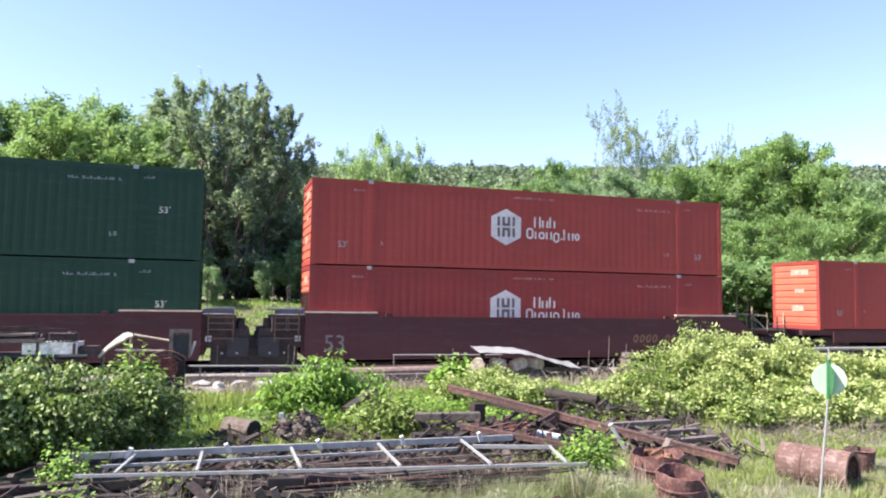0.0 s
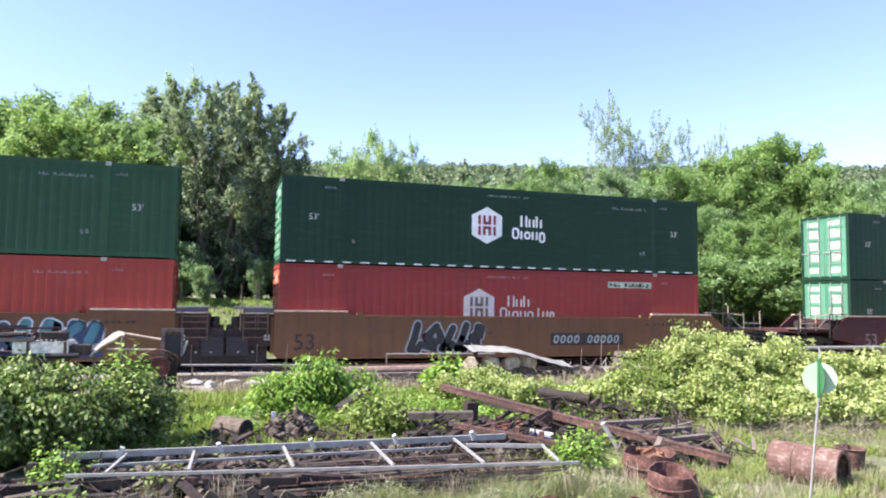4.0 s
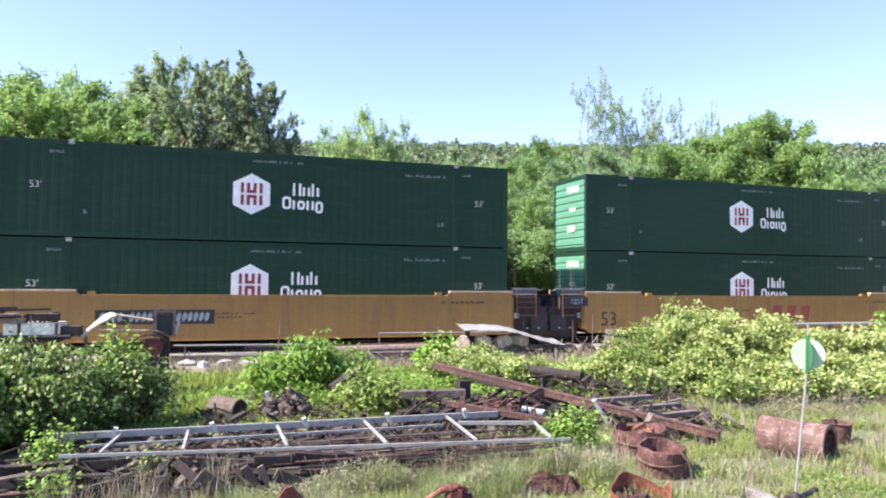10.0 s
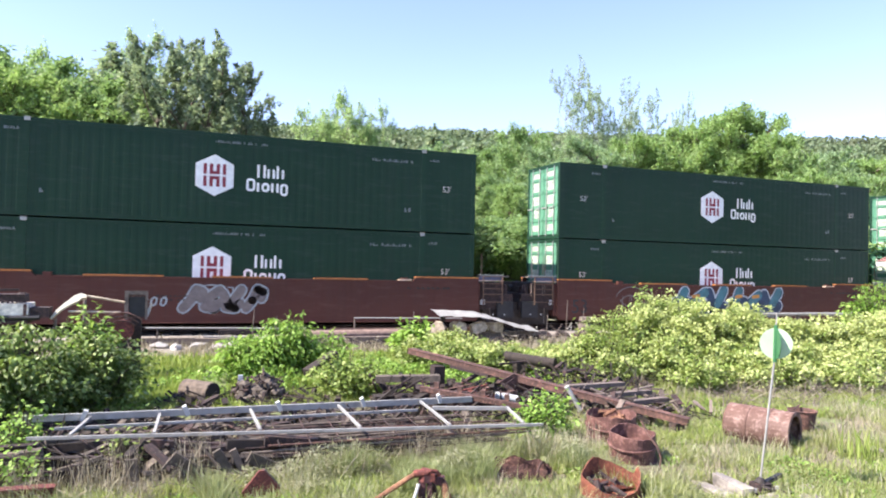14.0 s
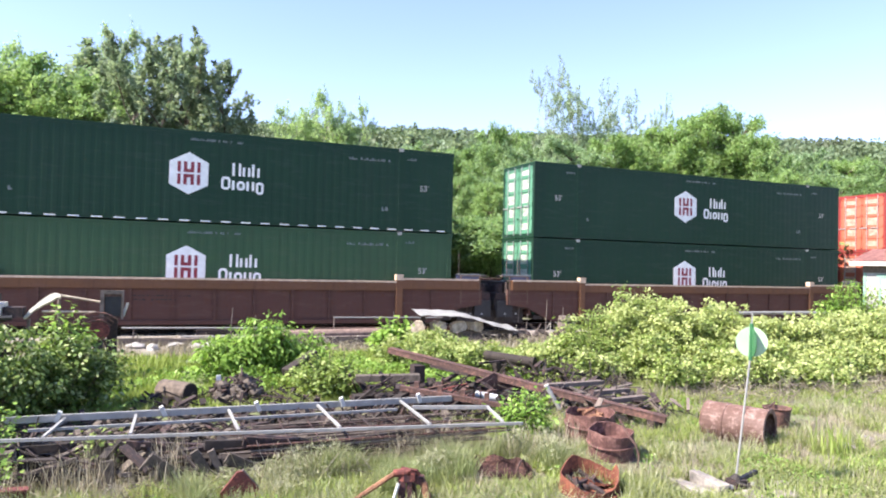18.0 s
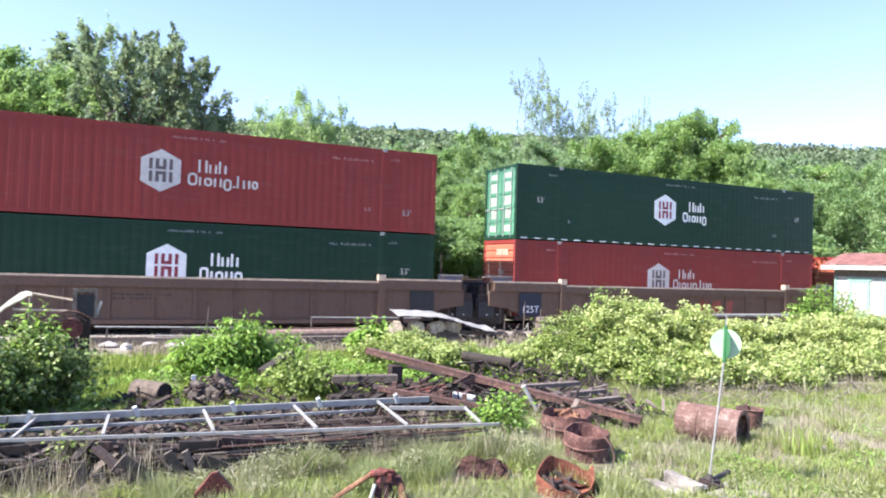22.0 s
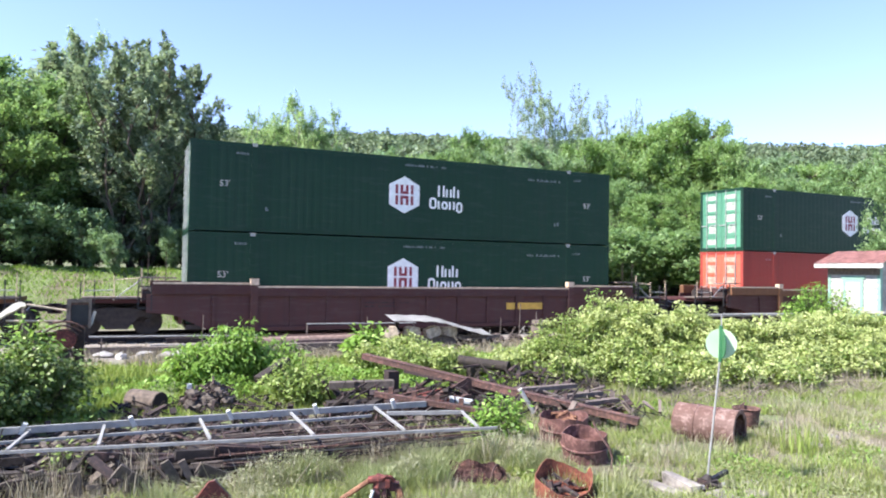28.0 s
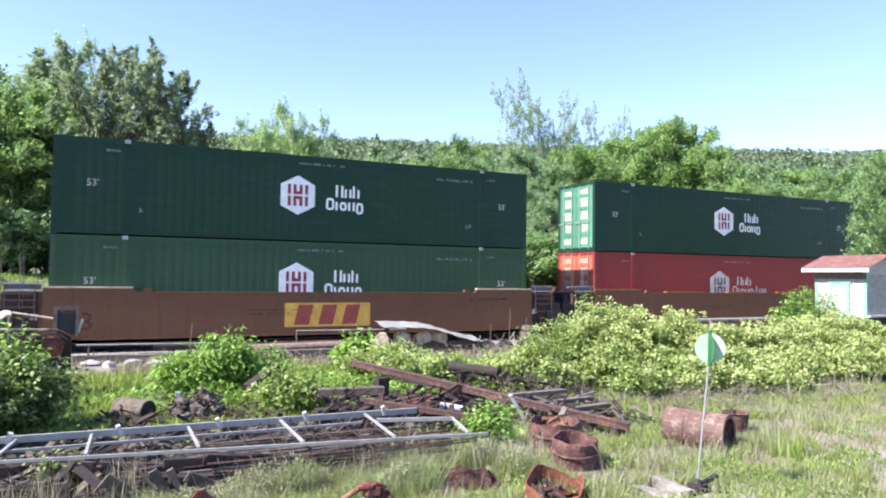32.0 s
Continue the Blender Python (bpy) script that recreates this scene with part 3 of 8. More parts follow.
    for turn in (0, 180):
        part("emblem_fork", cached(("emblem_fork", ink), lambda: mark_fork(0.155, 0.33)), None, badge).matrix_basis = pose(cx, o - 0.007, cz, 0, turn, 0) @ Matrix.Translation((0, 0, 0.03))
    if red:
        P("brand_lettering", lambda: wordmark(8.02, 7.72, True, 1.76, 1.34, o), "aged_white", "white painted brand lettering", "inc")
    else:
        P("brand_lettering", lambda: wordmark(8.50, 8.17, False, 1.74, 1.29, o), "white", "white painted brand lettering", "two")
    number = cached(("size_number", "53", "dull_white" if red else "sheet_grey"), lambda: writing("53'", 0.29))
    zs = 0.69 if red else 1.54
    for x in (1.06, 15.05):
        part("size_number", number, None, ob).matrix_basis = pose(x, o - 0.002, zs)
    for j, (x0, x1, z, h, n) in enumerate(((7.2, 8.9, 2.62, 0.08, 24), (12.3, 13.8, 2.44, 0.10, 15), (1.4, 1.8, 2.55, 0.09, 5), (14.4, 14.75, 2.55, 0.09, 4), (2.35, 2.6, 0.78, 0.16, 2), (13.5, 13.75, 0.76, 0.16, 2))):
        P("stencil_line", lambda: dashes(x0, x1, z, h, n, j + 3, o), "stencil_rose" if red else "stencil", key=("s", j))
    return ob


def truck(ob, cx, key):
    """A freight truck under a car's end: side frames, bolster, axles and wheels."""
    P = lambda name, maker, mat, k="": part(name, cached((name, key, k, mat), maker), None, ob)
    for s in (-1, 1):
        def frame_side():
            bm = prism(bmesh.new(), [(cx - 1.12, 0.72), (cx - 0.62, 0.80), (cx - 0.30, 0.42), (cx + 0.30, 0.42), (cx + 0.62, 0.80), (cx + 1.12, 0.72), (cx + 1.12, 0.88), (cx + 0.45, 1.06), (cx - 0.45, 1.06), (cx - 1.12, 0.88)], s * 1.04 - 0.07, s * 1.04 + 0.07)
            for i in (-0.16, 0.0, 0.16):
                tube(bm, (cx + i, s * 1.04, 0.44), (cx + i, s * 1.04, 0.98), 0.065, n=8)
            return soft(bm, 0.012)
        P("side_frame", frame_side, "grime", s)
    P("bolster", lambda: boxes((cx - 0.2, cx + 0.2, -1.1, 1.1, 0.72, 1.02)), "grime")
    for w in (-0.86, 0.86):
        axle = part("axle", cached(("axle", "grime"), lambda: tube(bmesh.new(), (0, -1.1, 0), (0, 1.1, 0), 0.075, n=8)), None, ob)
        axle.matrix_basis = pose(cx + w, 0, RAIL_Z + WHEEL_R)
        AXLES.append((axle, cx + w))
        for s in (-1, 1):
            def wheel():
                bm = tube(bmesh.new(), (0, s * 0.72, 0), (0, s * 0.85, 0), WHEEL_R, n=24)
                tube(bm, (0, s * 0.70, 0), (0, s * 0.725, 0), WHEEL_R + 0.025, n=24)
                tube(bm, (0, s * 0.85, 0), (0, s * 0.90, 0), 0.14, n=12)
                box(bm, -0.03, 0.03, s * 0.862 - 0.01, s * 0.862 + 0.01, 0.18, 0.34)
                return bm
            part("wheel", cached(("wheel", s, "grime"), wheel), None, axle)


def well_car(sort, paint, left, right, chord=None, drop=0.0):
    """One well of a stack car. sort: plain or ribbed sides; left, right: 'joint' (shared truck) or 'coupler'."""
    words = {"maroon": "dark maroon", "yellow_brown": "sooty yellow-brown", "yellow": "yellow", "oxide": "oxide red-brown", "chestnut": "rib-sided chestnut brown", "tan_brown": "rib-sided tan-brown",
             "umber": "rib-sided dark umber", "orange_brown": "sooty orange-brown", "amber": "amber yellow"}[paint]
    ob = empty("well_car", (0, 0, 0), f"{words} steel well car carrying containers on the track", "rail car", "well cars of the train")
    P = lambda name, maker, mat=None, label="", key="": part(name, cached((name, sort, drop, key, mat or paint), maker), None, ob, label)
    L, Y, hi, lo = BOX_L, 1.50, 1.90 - drop, 1.75 - drop
    for s in (-1, 1):
        a, b = sorted((s * Y, s * (Y - 0.10)))
        if sort == "plain":
            def side():
                lower = [(0.9, 0.41), (L - 0.9, 0.41)] if right == "coupler" else [(0.9 if left == "coupler" else 0.0, 0.41), (L + 0.06, 0.41)]
                if right == "coupler":
                    lower[0] = (0.9 if left == "coupler" else 0.0, 0.41)
                ends_r = [(L + 0.15, 0.80), (L + 1.15, 0.95), (L + 1.15, 1.40), (L + 0.45, hi)] if right == "coupler" else [(L + 0.12, 0.55), (L + 0.12, hi)]
                ends_l = [(-0.45, hi), (-1.15, 1.40), (-1.15, 0.95), (-0.15, 0.80)] if left == "coupler" else [(-0.12, hi), (-0.12, 0.55)]
                return soft(prism(bmesh.new(), lower + ends_r + [(L - 2.25, hi), (L - 2.4, lo), (2.4, lo), (2.25, hi)] + ends_l, a, b), 0.012)
            P("side_sill", side, key=(s, left, right))
            for x0, x1, z in ((-0.45 if left == "coupler" else -0.12, 2.25, hi), (2.4, L - 2.4, lo), (L - 2.25, L + (0.45 if right == "coupler" else 0.12), hi)):
                # raised ledges pale: the sun on their tops is put into the colour
                P("top_ledge", lambda: soft(boxes((x0, x1, *sorted((s * (Y + 0.015), s * (Y - 0.17))), z + 0.002, z + 0.050)), 0.024), chord or "pale_trim_glare" if z == hi else paint, key=(s, x0, x1))
            for x in (2.55, L - 2.75):
                P("guide_block", lambda: soft(boxes((x, x + 0.22, *sorted((s * (Y - 0.02), s * (Y - 0.16))), lo + 0.034, hi)), 0.015), key=(s, x))
            if chord == "orange_chord":
                for x0, x1 in ((3.6, 5.8), (7.2, 9.1), (10.4, 12.2), (13.3, 13.75)):
                    P("worn_strip", lambda: soft(boxes((x0, x1, *sorted((s * (Y + 0.02), s * (Y - 0.16))), lo + 0.053, lo + 0.10)), 0.02), "pale_trim_glare" if x0 > 13 else chord, "orange strip worn by boxes", key=(s, x0))
            P("lower_flange", lambda: boxes((0.9, L - 0.9, *sorted((s * (Y + 0.05), s * (Y - 0.1))), 0.385, 0.41)), key=s)
        else:
            def side():
                return prism(bmesh.new(), [(0.7, 0.36), (L - 0.7, 0.36), (L + 0.35, 0.85), (L + 1.15, 0.95), (L + 1.15, 1.50), (-1.15, 1.50), (-1.15, 0.95), (-0.35, 0.85)], a, b)
            P("side_sheet", side, key=s)
            c = sorted((s * (Y + 0.09), s * (Y - 0.16)))
            for x0, x1, z0, z1 in ((-1.0, 1.95, 1.50, 1.86), (1.95, L - 1.95, 1.44, 1.76), (L - 1.95, L + 1.0, 1.50, 1.86)):
                P("top_chord", lambda: soft(boxes((x0, x1, *c, z0, z1)), 0.015), chord or paint, key=(s, x0))
                # bright strip along the chord: sun on its top edge, painted in
                P("worn_edge", lambda: soft(boxes((x0 + 0.02, x1 - 0.02, *sorted((s * (Y + 0.10), s * (Y - 0.02))), z1 - 0.045, z1 + 0.012)), 0.032), "pale_trim_glare", "pale edge with sun glare in its colour", key=(s, x0))
            P("bottom_chord", lambda: soft(boxes((0.7, L - 0.7, *sorted((s * (Y + 0.06), s * (Y - 0.1))), 0.33, 0.46)), 0.01), key=s)
            for i in range(13):
                x = 0.75 + i * (L - 1.6) / 12
                P("rib", lambda: boxes((x, x + 0.09, *sorted((s * (Y + 0.05), s * Y)), 0.462, 1.44)), key=(s, i))
            for x in (1.92, L - 2.14):
                P("guide_post", lambda: soft(boxes((x, x + 0.22, *sorted((s * (Y + 0.11), s * (Y - 0.08))), 0.47, 1.80)), 0.02), chord or paint, key=(s, x))
                P("guide_cap", lambda: soft(boxes((x - 0.02, x + 0.24, *sorted((s * (Y + 0.13), s * (Y - 0.10))), 1.80, 2.0)), 0.05), "pale_trim_glare", "pale worn guide cap", key=(s, x))
    for x in (0.0, 2.0, 4.0, 6.0, 8.0, 10.0, 12.0, 14.0, L - 0.5):
        part("floor_beam", cached(("floor_beam", "grime"), lambda: boxes((0, 0.5, -Y + 0.1, Y - 0.1, 0.40, 0.555))), None, ob).matrix_basis = pose(x, 0, 0)
    for d, kind in ((-1, left), (1, right)):
        e = lambda v: -v if d < 0 else L + v      # v metres out from the box's end
        x = lambda v, w: sorted((e(v), e(w)))
        P("bulkhead", lambda: boxes((*x(0.12, 0.22), -Y + 0.1, Y - 0.1, 0.56, 1.75)), key=d)
        reach = 1.62 if kind == "joint" else 3.05
        P("end_deck", lambda: soft(boxes((*x(0.22, reach - 0.25), -1.25, 1.25, 1.22, 1.34)), 0.012), "maroon" if paint in ("maroon", "umber") else "yellow_brown" if paint in ("yellow", "amber") else paint, key=(d, kind))
        P("draft_sill", lambda: soft(boxes((*x(0.22, reach), -0.32, 0.32, 0.86, 1.22)), 0.02), "grime", key=(d, kind))
        P("walkway", lambda: boxes((*x(0.30, 1.35), -1.46, -0.85, 1.98, 2.02)), "weathered_wood", "grey grating walkway", key=d)
        for j, v in enumerate((0.62, 1.12) if kind == "coupler" else (0.26,) if d > 0 else (0.62, 0.70, 1.16)):
            P("grab_post", lambda: tube(bmesh.new(), (e(v), -1.40, 1.30), (e(v), -1.40, 2.82 - 0.04 * j), 0.012, n=6), "weathered_wood" if kind == "joint" and d < 0 else "pale_trim_glare" if paint == "yellow" and kind == "coupler" else "rust_dark", key=(d, v))
        w0, w1 = (0.99, 1.36) if kind == "coupler" else (0.30, 1.05)
        steel = "black" if kind == "coupler" else "tan_brown"
        for z in (1.06, 1.34, 1.54, 1.72):
            P("ladder_rung", lambda: boxes((*x(w0 + 0.035, w1), -1.50, -1.47, z, z + 0.035)), steel, key=(d, kind, z))
        for v in (w0, w1):
            P("ladder_stile", lambda: boxes((*x(v, v + 0.035), -1.505, -1.465, 0.98, 1.98)), steel, key=(d, kind, v))
        P("air_reservoir", lambda: tube(bmesh.new(), (e(0.5), 0.35, 1.52), (e(1.3), 0.35, 1.52), 0.17, n=12), "grime", key=d)
        P("brake_gear", lambda: soft(boxes((*x(0.62, 1.02), -1.2, -0.75, 1.34, 1.72), (*x(1.1, 1.3), -0.6, -0.2, 1.34, 1.62)), 0.03), "rust_dark", key=d)
        if kind == "coupler":
            truck(ob, e(1.95), ("c", d))
            P("coupler", lambda: soft(boxes((*x(3.05, 3.62), -0.10, 0.10, 0.92, 1.12), (*x(3.52, 3.74), -0.22, 0.20, 0.86, 1.16)), 0.03), "rust_dark", key=d)
            P("air_hose", lambda: hose(e(3.0), e(3.7)), "black", key=d)
            P("uncoupling_bar", lambda: tube(bmesh.new(), (e(3.1), -1.35, 1.02), (e(3.1), 0.1, 1.16), 0.016, n=6), "casting", key=d)
            for v, hi2 in ((1.30, 2.30), (2.05, 2.05), (2.85, 2.10)):
                P("rail_post", lambda: tube(bmesh.new(), (e(v), -1.42, 1.30), (e(v), -1.42, hi2), 0.016, n=6), "pale_trim_glare", key=(d, v))
            P("hand_rail", lambda: tube(bmesh.new(), (e(1.30), -1.42, 2.00), (e(2.05), -1.42, 1.92), 0.015, n=6), "pale_trim_glare", key=d)
            P("hand_rail", lambda: tube(bmesh.new(), (e(2.05), -1.42, 1.62), (e(2.85), -1.42, 1.60), 0.015, n=6), "casting", key=(d, "low"))
            P("rail_brace", lambda: tube(bmesh.new(), (e(1.30), -1.42, 1.95), (e(2.05), -1.42, 1.34), 0.018, n=6), "casting", key=d)
            P("end_grating", lambda: soft(boxes((*x(1.30, 2.9), -1.44, -0.7, 1.36, 1.41)), 0.012), "weathered_wood", "pale grating step", key=d)
            P("end_step", lambda: boxes(*[(*x(2.55, 2.95), -1.42, -1.38, z, z + 0.04) for z in (0.6, 0.9, 1.2)], *[(*x(v, v + 0.03), -1.42, -1.38, 0.58, 1.9) for v in (2.55, 2.92)]), "black", key=d)
        else:
            P("end_platform", lambda: soft(boxes((*x(0.14, 1.14), -1.38, 1.38, 1.30, 1.78), (*x(0.22, 1.56), -1.34, 1.34, 0.80, 1.38)), 0.03), "rust_dark", "black greasy end platform over the shared truck", key=d)
            # edge drawn pale for the sunlight along it
            P("platform_edge", lambda: boxes((*x(0.14, 1.12), -1.46, -1.42, 1.83, 1.86)), "pale_trim_glare", "pale platform edge with sunlight in its colour", key=d)
            P("hand_rail", lambda: soft(boxes((*x(0.14, 1.12 if d > 0 else 1.35), -1.46, -1.43, 2.035, 2.065)), 0.01), "casting", key=(d, "top"))
            P("fascia", lambda: boxes((*x(0.16, 1.08), -1.44, -1.41, 1.865, 2.0)), "slate", "slate-blue fascia plate", key=d)
            P("valve", lambda: soft(tube(tube(bmesh.new(), (e(1.30), -1.1, 1.38), (e(1.30), -1.1, 1.72), 0.14, 0.12, n=10), (e(1.30), -1.25, 1.5), (e(1.30), -0.95, 1.5), 0.09, n=10), 0.02), "rust_dark", key=d)
            P("tag_plate", lambda: boxes((*x(0.24, 0.42), -1.40, -1.388, 0.98, 1.16)), "sheet_grey", "pale metal tag plate", key=d)
            for v in (0.75, 1.2):
                P("bolt", lambda: tube(bmesh.new(), (e(v), -1.43, 0.62), (e(v), -1.40, 0.62), 0.035, n=8), "casting", key=(d, v))
            P("brake_rod", lambda: tube(bmesh.new(), (e(0.62), -1.40, 0.30), (e(0.62), -1.40, 0.86), 0.014, n=6), "weathered_wood", key=(d, "up"))
            P("joint_casting", lambda: soft(boxes((*x(0.3, 1.60), -1.32, 1.32, 0.78, 1.20)), 0.03), "grime", key=d)
            P("bearing_arm", lambda: soft(boxes((*x(0.9, 1.55), -1.42, -1.33, 0.5, 1.1)), 0.02), "black", key=d)
            if d < 0:
                truck(ob, -1.65, ("j", d))
                # added dark block that stands in for the shade under the truck
                P("brake_rigging", lambda: soft(boxes((-3.0, -0.3, -1.15, 1.15, 0.24, 0.80)), 0.04), "grime", key="joint")
    if sort == "plain":
        part("size_number", cached(("car_number", "53", "faint_white" if paint == "maroon" else "chestnut" if paint == "orange_brown" else "black"), lambda: writing("53", 0.74)), None, ob).matrix_basis = pose(0.85, -Y - 0.006, 0.90)
    P("stencil_line", lambda: dashes(5.6, 7.4, 1.22, 0.05, 14, 5, -Y - 0.002), "grime", key="a")
    P("stencil_line", lambda: dashes(5.6, 7.0, 1.10, 0.05, 11, 6, -Y - 0.002), "grime", key="b")
    P("stencil_line", lambda: dashes(13.6, 15.2, 1.55, 0.09, 9, 7, -Y - 0.002), "chestnut" if paint in ("yellow", "amber") else "grime", key="c")
    return ob


def hose(x0, x1):
    return sweep([(x0 + (x1 - x0) * i / 8, -0.35, 1.0 - 0.42 * math.sin(math.pi * i / 16)) for i in range(9)], 0.028)


def number_panel(ob, x, z, back, ink, n, seed, pitch=0.275):
    """The car's number, as plain bars on a painted patch."""
    if back:
        part("number_patch", boxes((x - 0.12, x + n * pitch + 0.12, -1.506, -1.503, z - 0.22, z + 0.22)), back, ob)
    bm = bmesh.new()
    for k in range(n):
        if k != 4:
            ring_block(bm, x + k * pitch, z - 0.15, pitch * 0.74, 0.30, 0.058, -1.509)
    bmesh.ops.transform(bm, verts=bm.verts, matrix=Matrix(((1, 0, 0.2, -0.2 * z), (0, 1, 0, 0), (0, 0, 1, 0), (0, 0, 0, 1))))
    part("number_line", bm, ink, ob)


def brand_patch(ob, x, z, ink, back=None, size=1.0):
    if back:
        part("brand_patch", soft(boxes((x - 0.3, x + 2.4 * size, -1.506, -1.503, z - 0.36 * size, z + 0.36 * size)), 0.05), back, ob)
    for i in range(3):
        u = x + i * 0.74 * size
        part("brand_stroke", prism(bmesh.new(), [(u, z - 0.30 * size), (u + 0.46 * size, z - 0.30 * size), (u + 0.60 * size, z + 0.30 * size), (u + 0.14 * size, z + 0.30 * size)], -1.512, -1.508), ink, ob)


def stroke(bm, pts, wide, y):
    """A flat sprayed line with round ends along points (x, z)."""
    for (x0, z0), (x1, z1) in zip(pts, pts[1:]):
        a = math.atan2(z1 - z0, x1 - x0)
        ring = [(x1 + wide * math.cos(a + math.radians(d)), z1 + wide * math.sin(a + math.radians(d))) for d in (-90, -45, 0, 45, 90)]
        ring += [(x0 + wide * math.cos(a + math.radians(d)), z0 + wide * math.sin(a + math.radians(d))) for d in (90, 135, 180, 225, 270)]
        prism(bm, ring, y - 0.0015, y)


def graffiti(ob, x0, x1, z0, z1, fill, edge, count, seed, cap=None, dots=None):
    """Sprayed shapes that cannot be read: fat leaning strokes that hook into one another, with a pale rim, a second colour above and a wash below."""
    w, h = (x1 - x0) / count, z1 - z0
    rnd, lines = random.Random(seed), []
    for i in range(count):
        x, up, low = x0 + (i + 0.3) * w, z1 - rnd.uniform(0, 0.16) * h, z0 + rnd.uniform(0, 0.12) * h
        lean = w * rnd.uniform(0.35, 0.7)
        lines.append([(x, low + 0.1), (x + lean * 0.55, (up + low) / 2), (x + lean, up)])
        if i % 3 == 1:
            lines[-1] = [(x + lean, low + 0.12), (x + lean * 0.1, (up + low) / 2), (x + lean * 1.3, up - 0.05)]
        if i % 3 == 2:
            lines[-1] = [(x - 0.1, up - 0.1), (x + lean * 0.3, low + 0.15), (x + lean * 1.2, up)]
        lines.append(rnd.choice(([(x + lean, up), (x + lean * 1.5, up - 0.08), (x + lean * 1.35, up - h * 0.35)],
                                 [(x + lean * 0.2, (up + low) / 2), (x + w * 0.8, (up + low) / 2 + 0.05)],
                                 [(x, low + 0.12), (x + w * 0.45, low + 0.08), (x + w * 0.7, low + h * 0.3)])))
    # dark band below the eave: the overhang's shadow, painted on the wall
    fat = min(0.2, w * 0.22)
    layers = [("graffiti_rim", edge, fat + 0.055, -1.504, lines), ("graffiti_fill", fill, fat, -1.509, lines)]
    if cap:
        layers.append(("graffiti_cap", cap, fat * 0.92, -1.514, [[p.copy() for p in (Vector(l[1]).lerp(Vector(l[2]), 0.3), Vector(l[2]))] for l in lines[::2]]))
    for k, (name, mat, wide, y, rows) in enumerate(layers):
        step = 1 if name == "graffiti_cap" else 2
        for i in range(0, len(rows), step):
            bm = bmesh.new()
            for l in rows[i:i + step]:
                stroke(bm, [tuple(p) for p in l], wide, y - 0.0002 * i)
            part(name, bm, mat, ob)
        if k == 1 and cap:
            bm = bmesh.new()
            stroke(bm, [(x0, z0 + 0.08), (x1, z0 + 0.10)], 0.11, y + 0.002)
            part("graffiti_wash", bm, mat, ob)
    if dots:
        bm = bmesh.new()
        for i in range(3):
            x = x0 + (i + rnd.random()) * (x1 - x0) / 3
            stroke(bm, [(x, z1 - 0.3), (x + 0.28, z1 - 0.27)], 0.07, -1.518)
        part("graffiti_spot", bm, dots, ob)


def tag_lines(ob, x, z, size, mat):
    """A sprayed tag of thin lines: a dome, a lens in it and drips."""
    bm = bmesh.new()
    stroke(bm, [(x + size * math.cos(math.radians(a)), z + size * 0.75 * math.sin(math.radians(a))) for a in range(165, -40, -15)], 0.018, -1.504)
    for s in (1, -1):
        stroke(bm, [(x - size * 0.7 + size * 1.2 * f / 6, z + s * size * 0.3 * math.sin(math.pi * f / 6)) for f in range(7)], 0.018, -1.504)
    for u, low in ((-0.55, -0.9), (-0.1, -0.85), (0.02, 0.0)):
        stroke(bm, [(x + size * u, z + 0.2), (x + size * u, z + size * low)], 0.012, -1.504)
    stroke(bm, [(x + size * p, z + size * q) for p, q in ((1.0, 0.6), (1.3, 0.6), (1.25, -0.6), (1.0, -0.5))], 0.018, -1.504)
    part("sprayed_tag", bm, mat, ob)


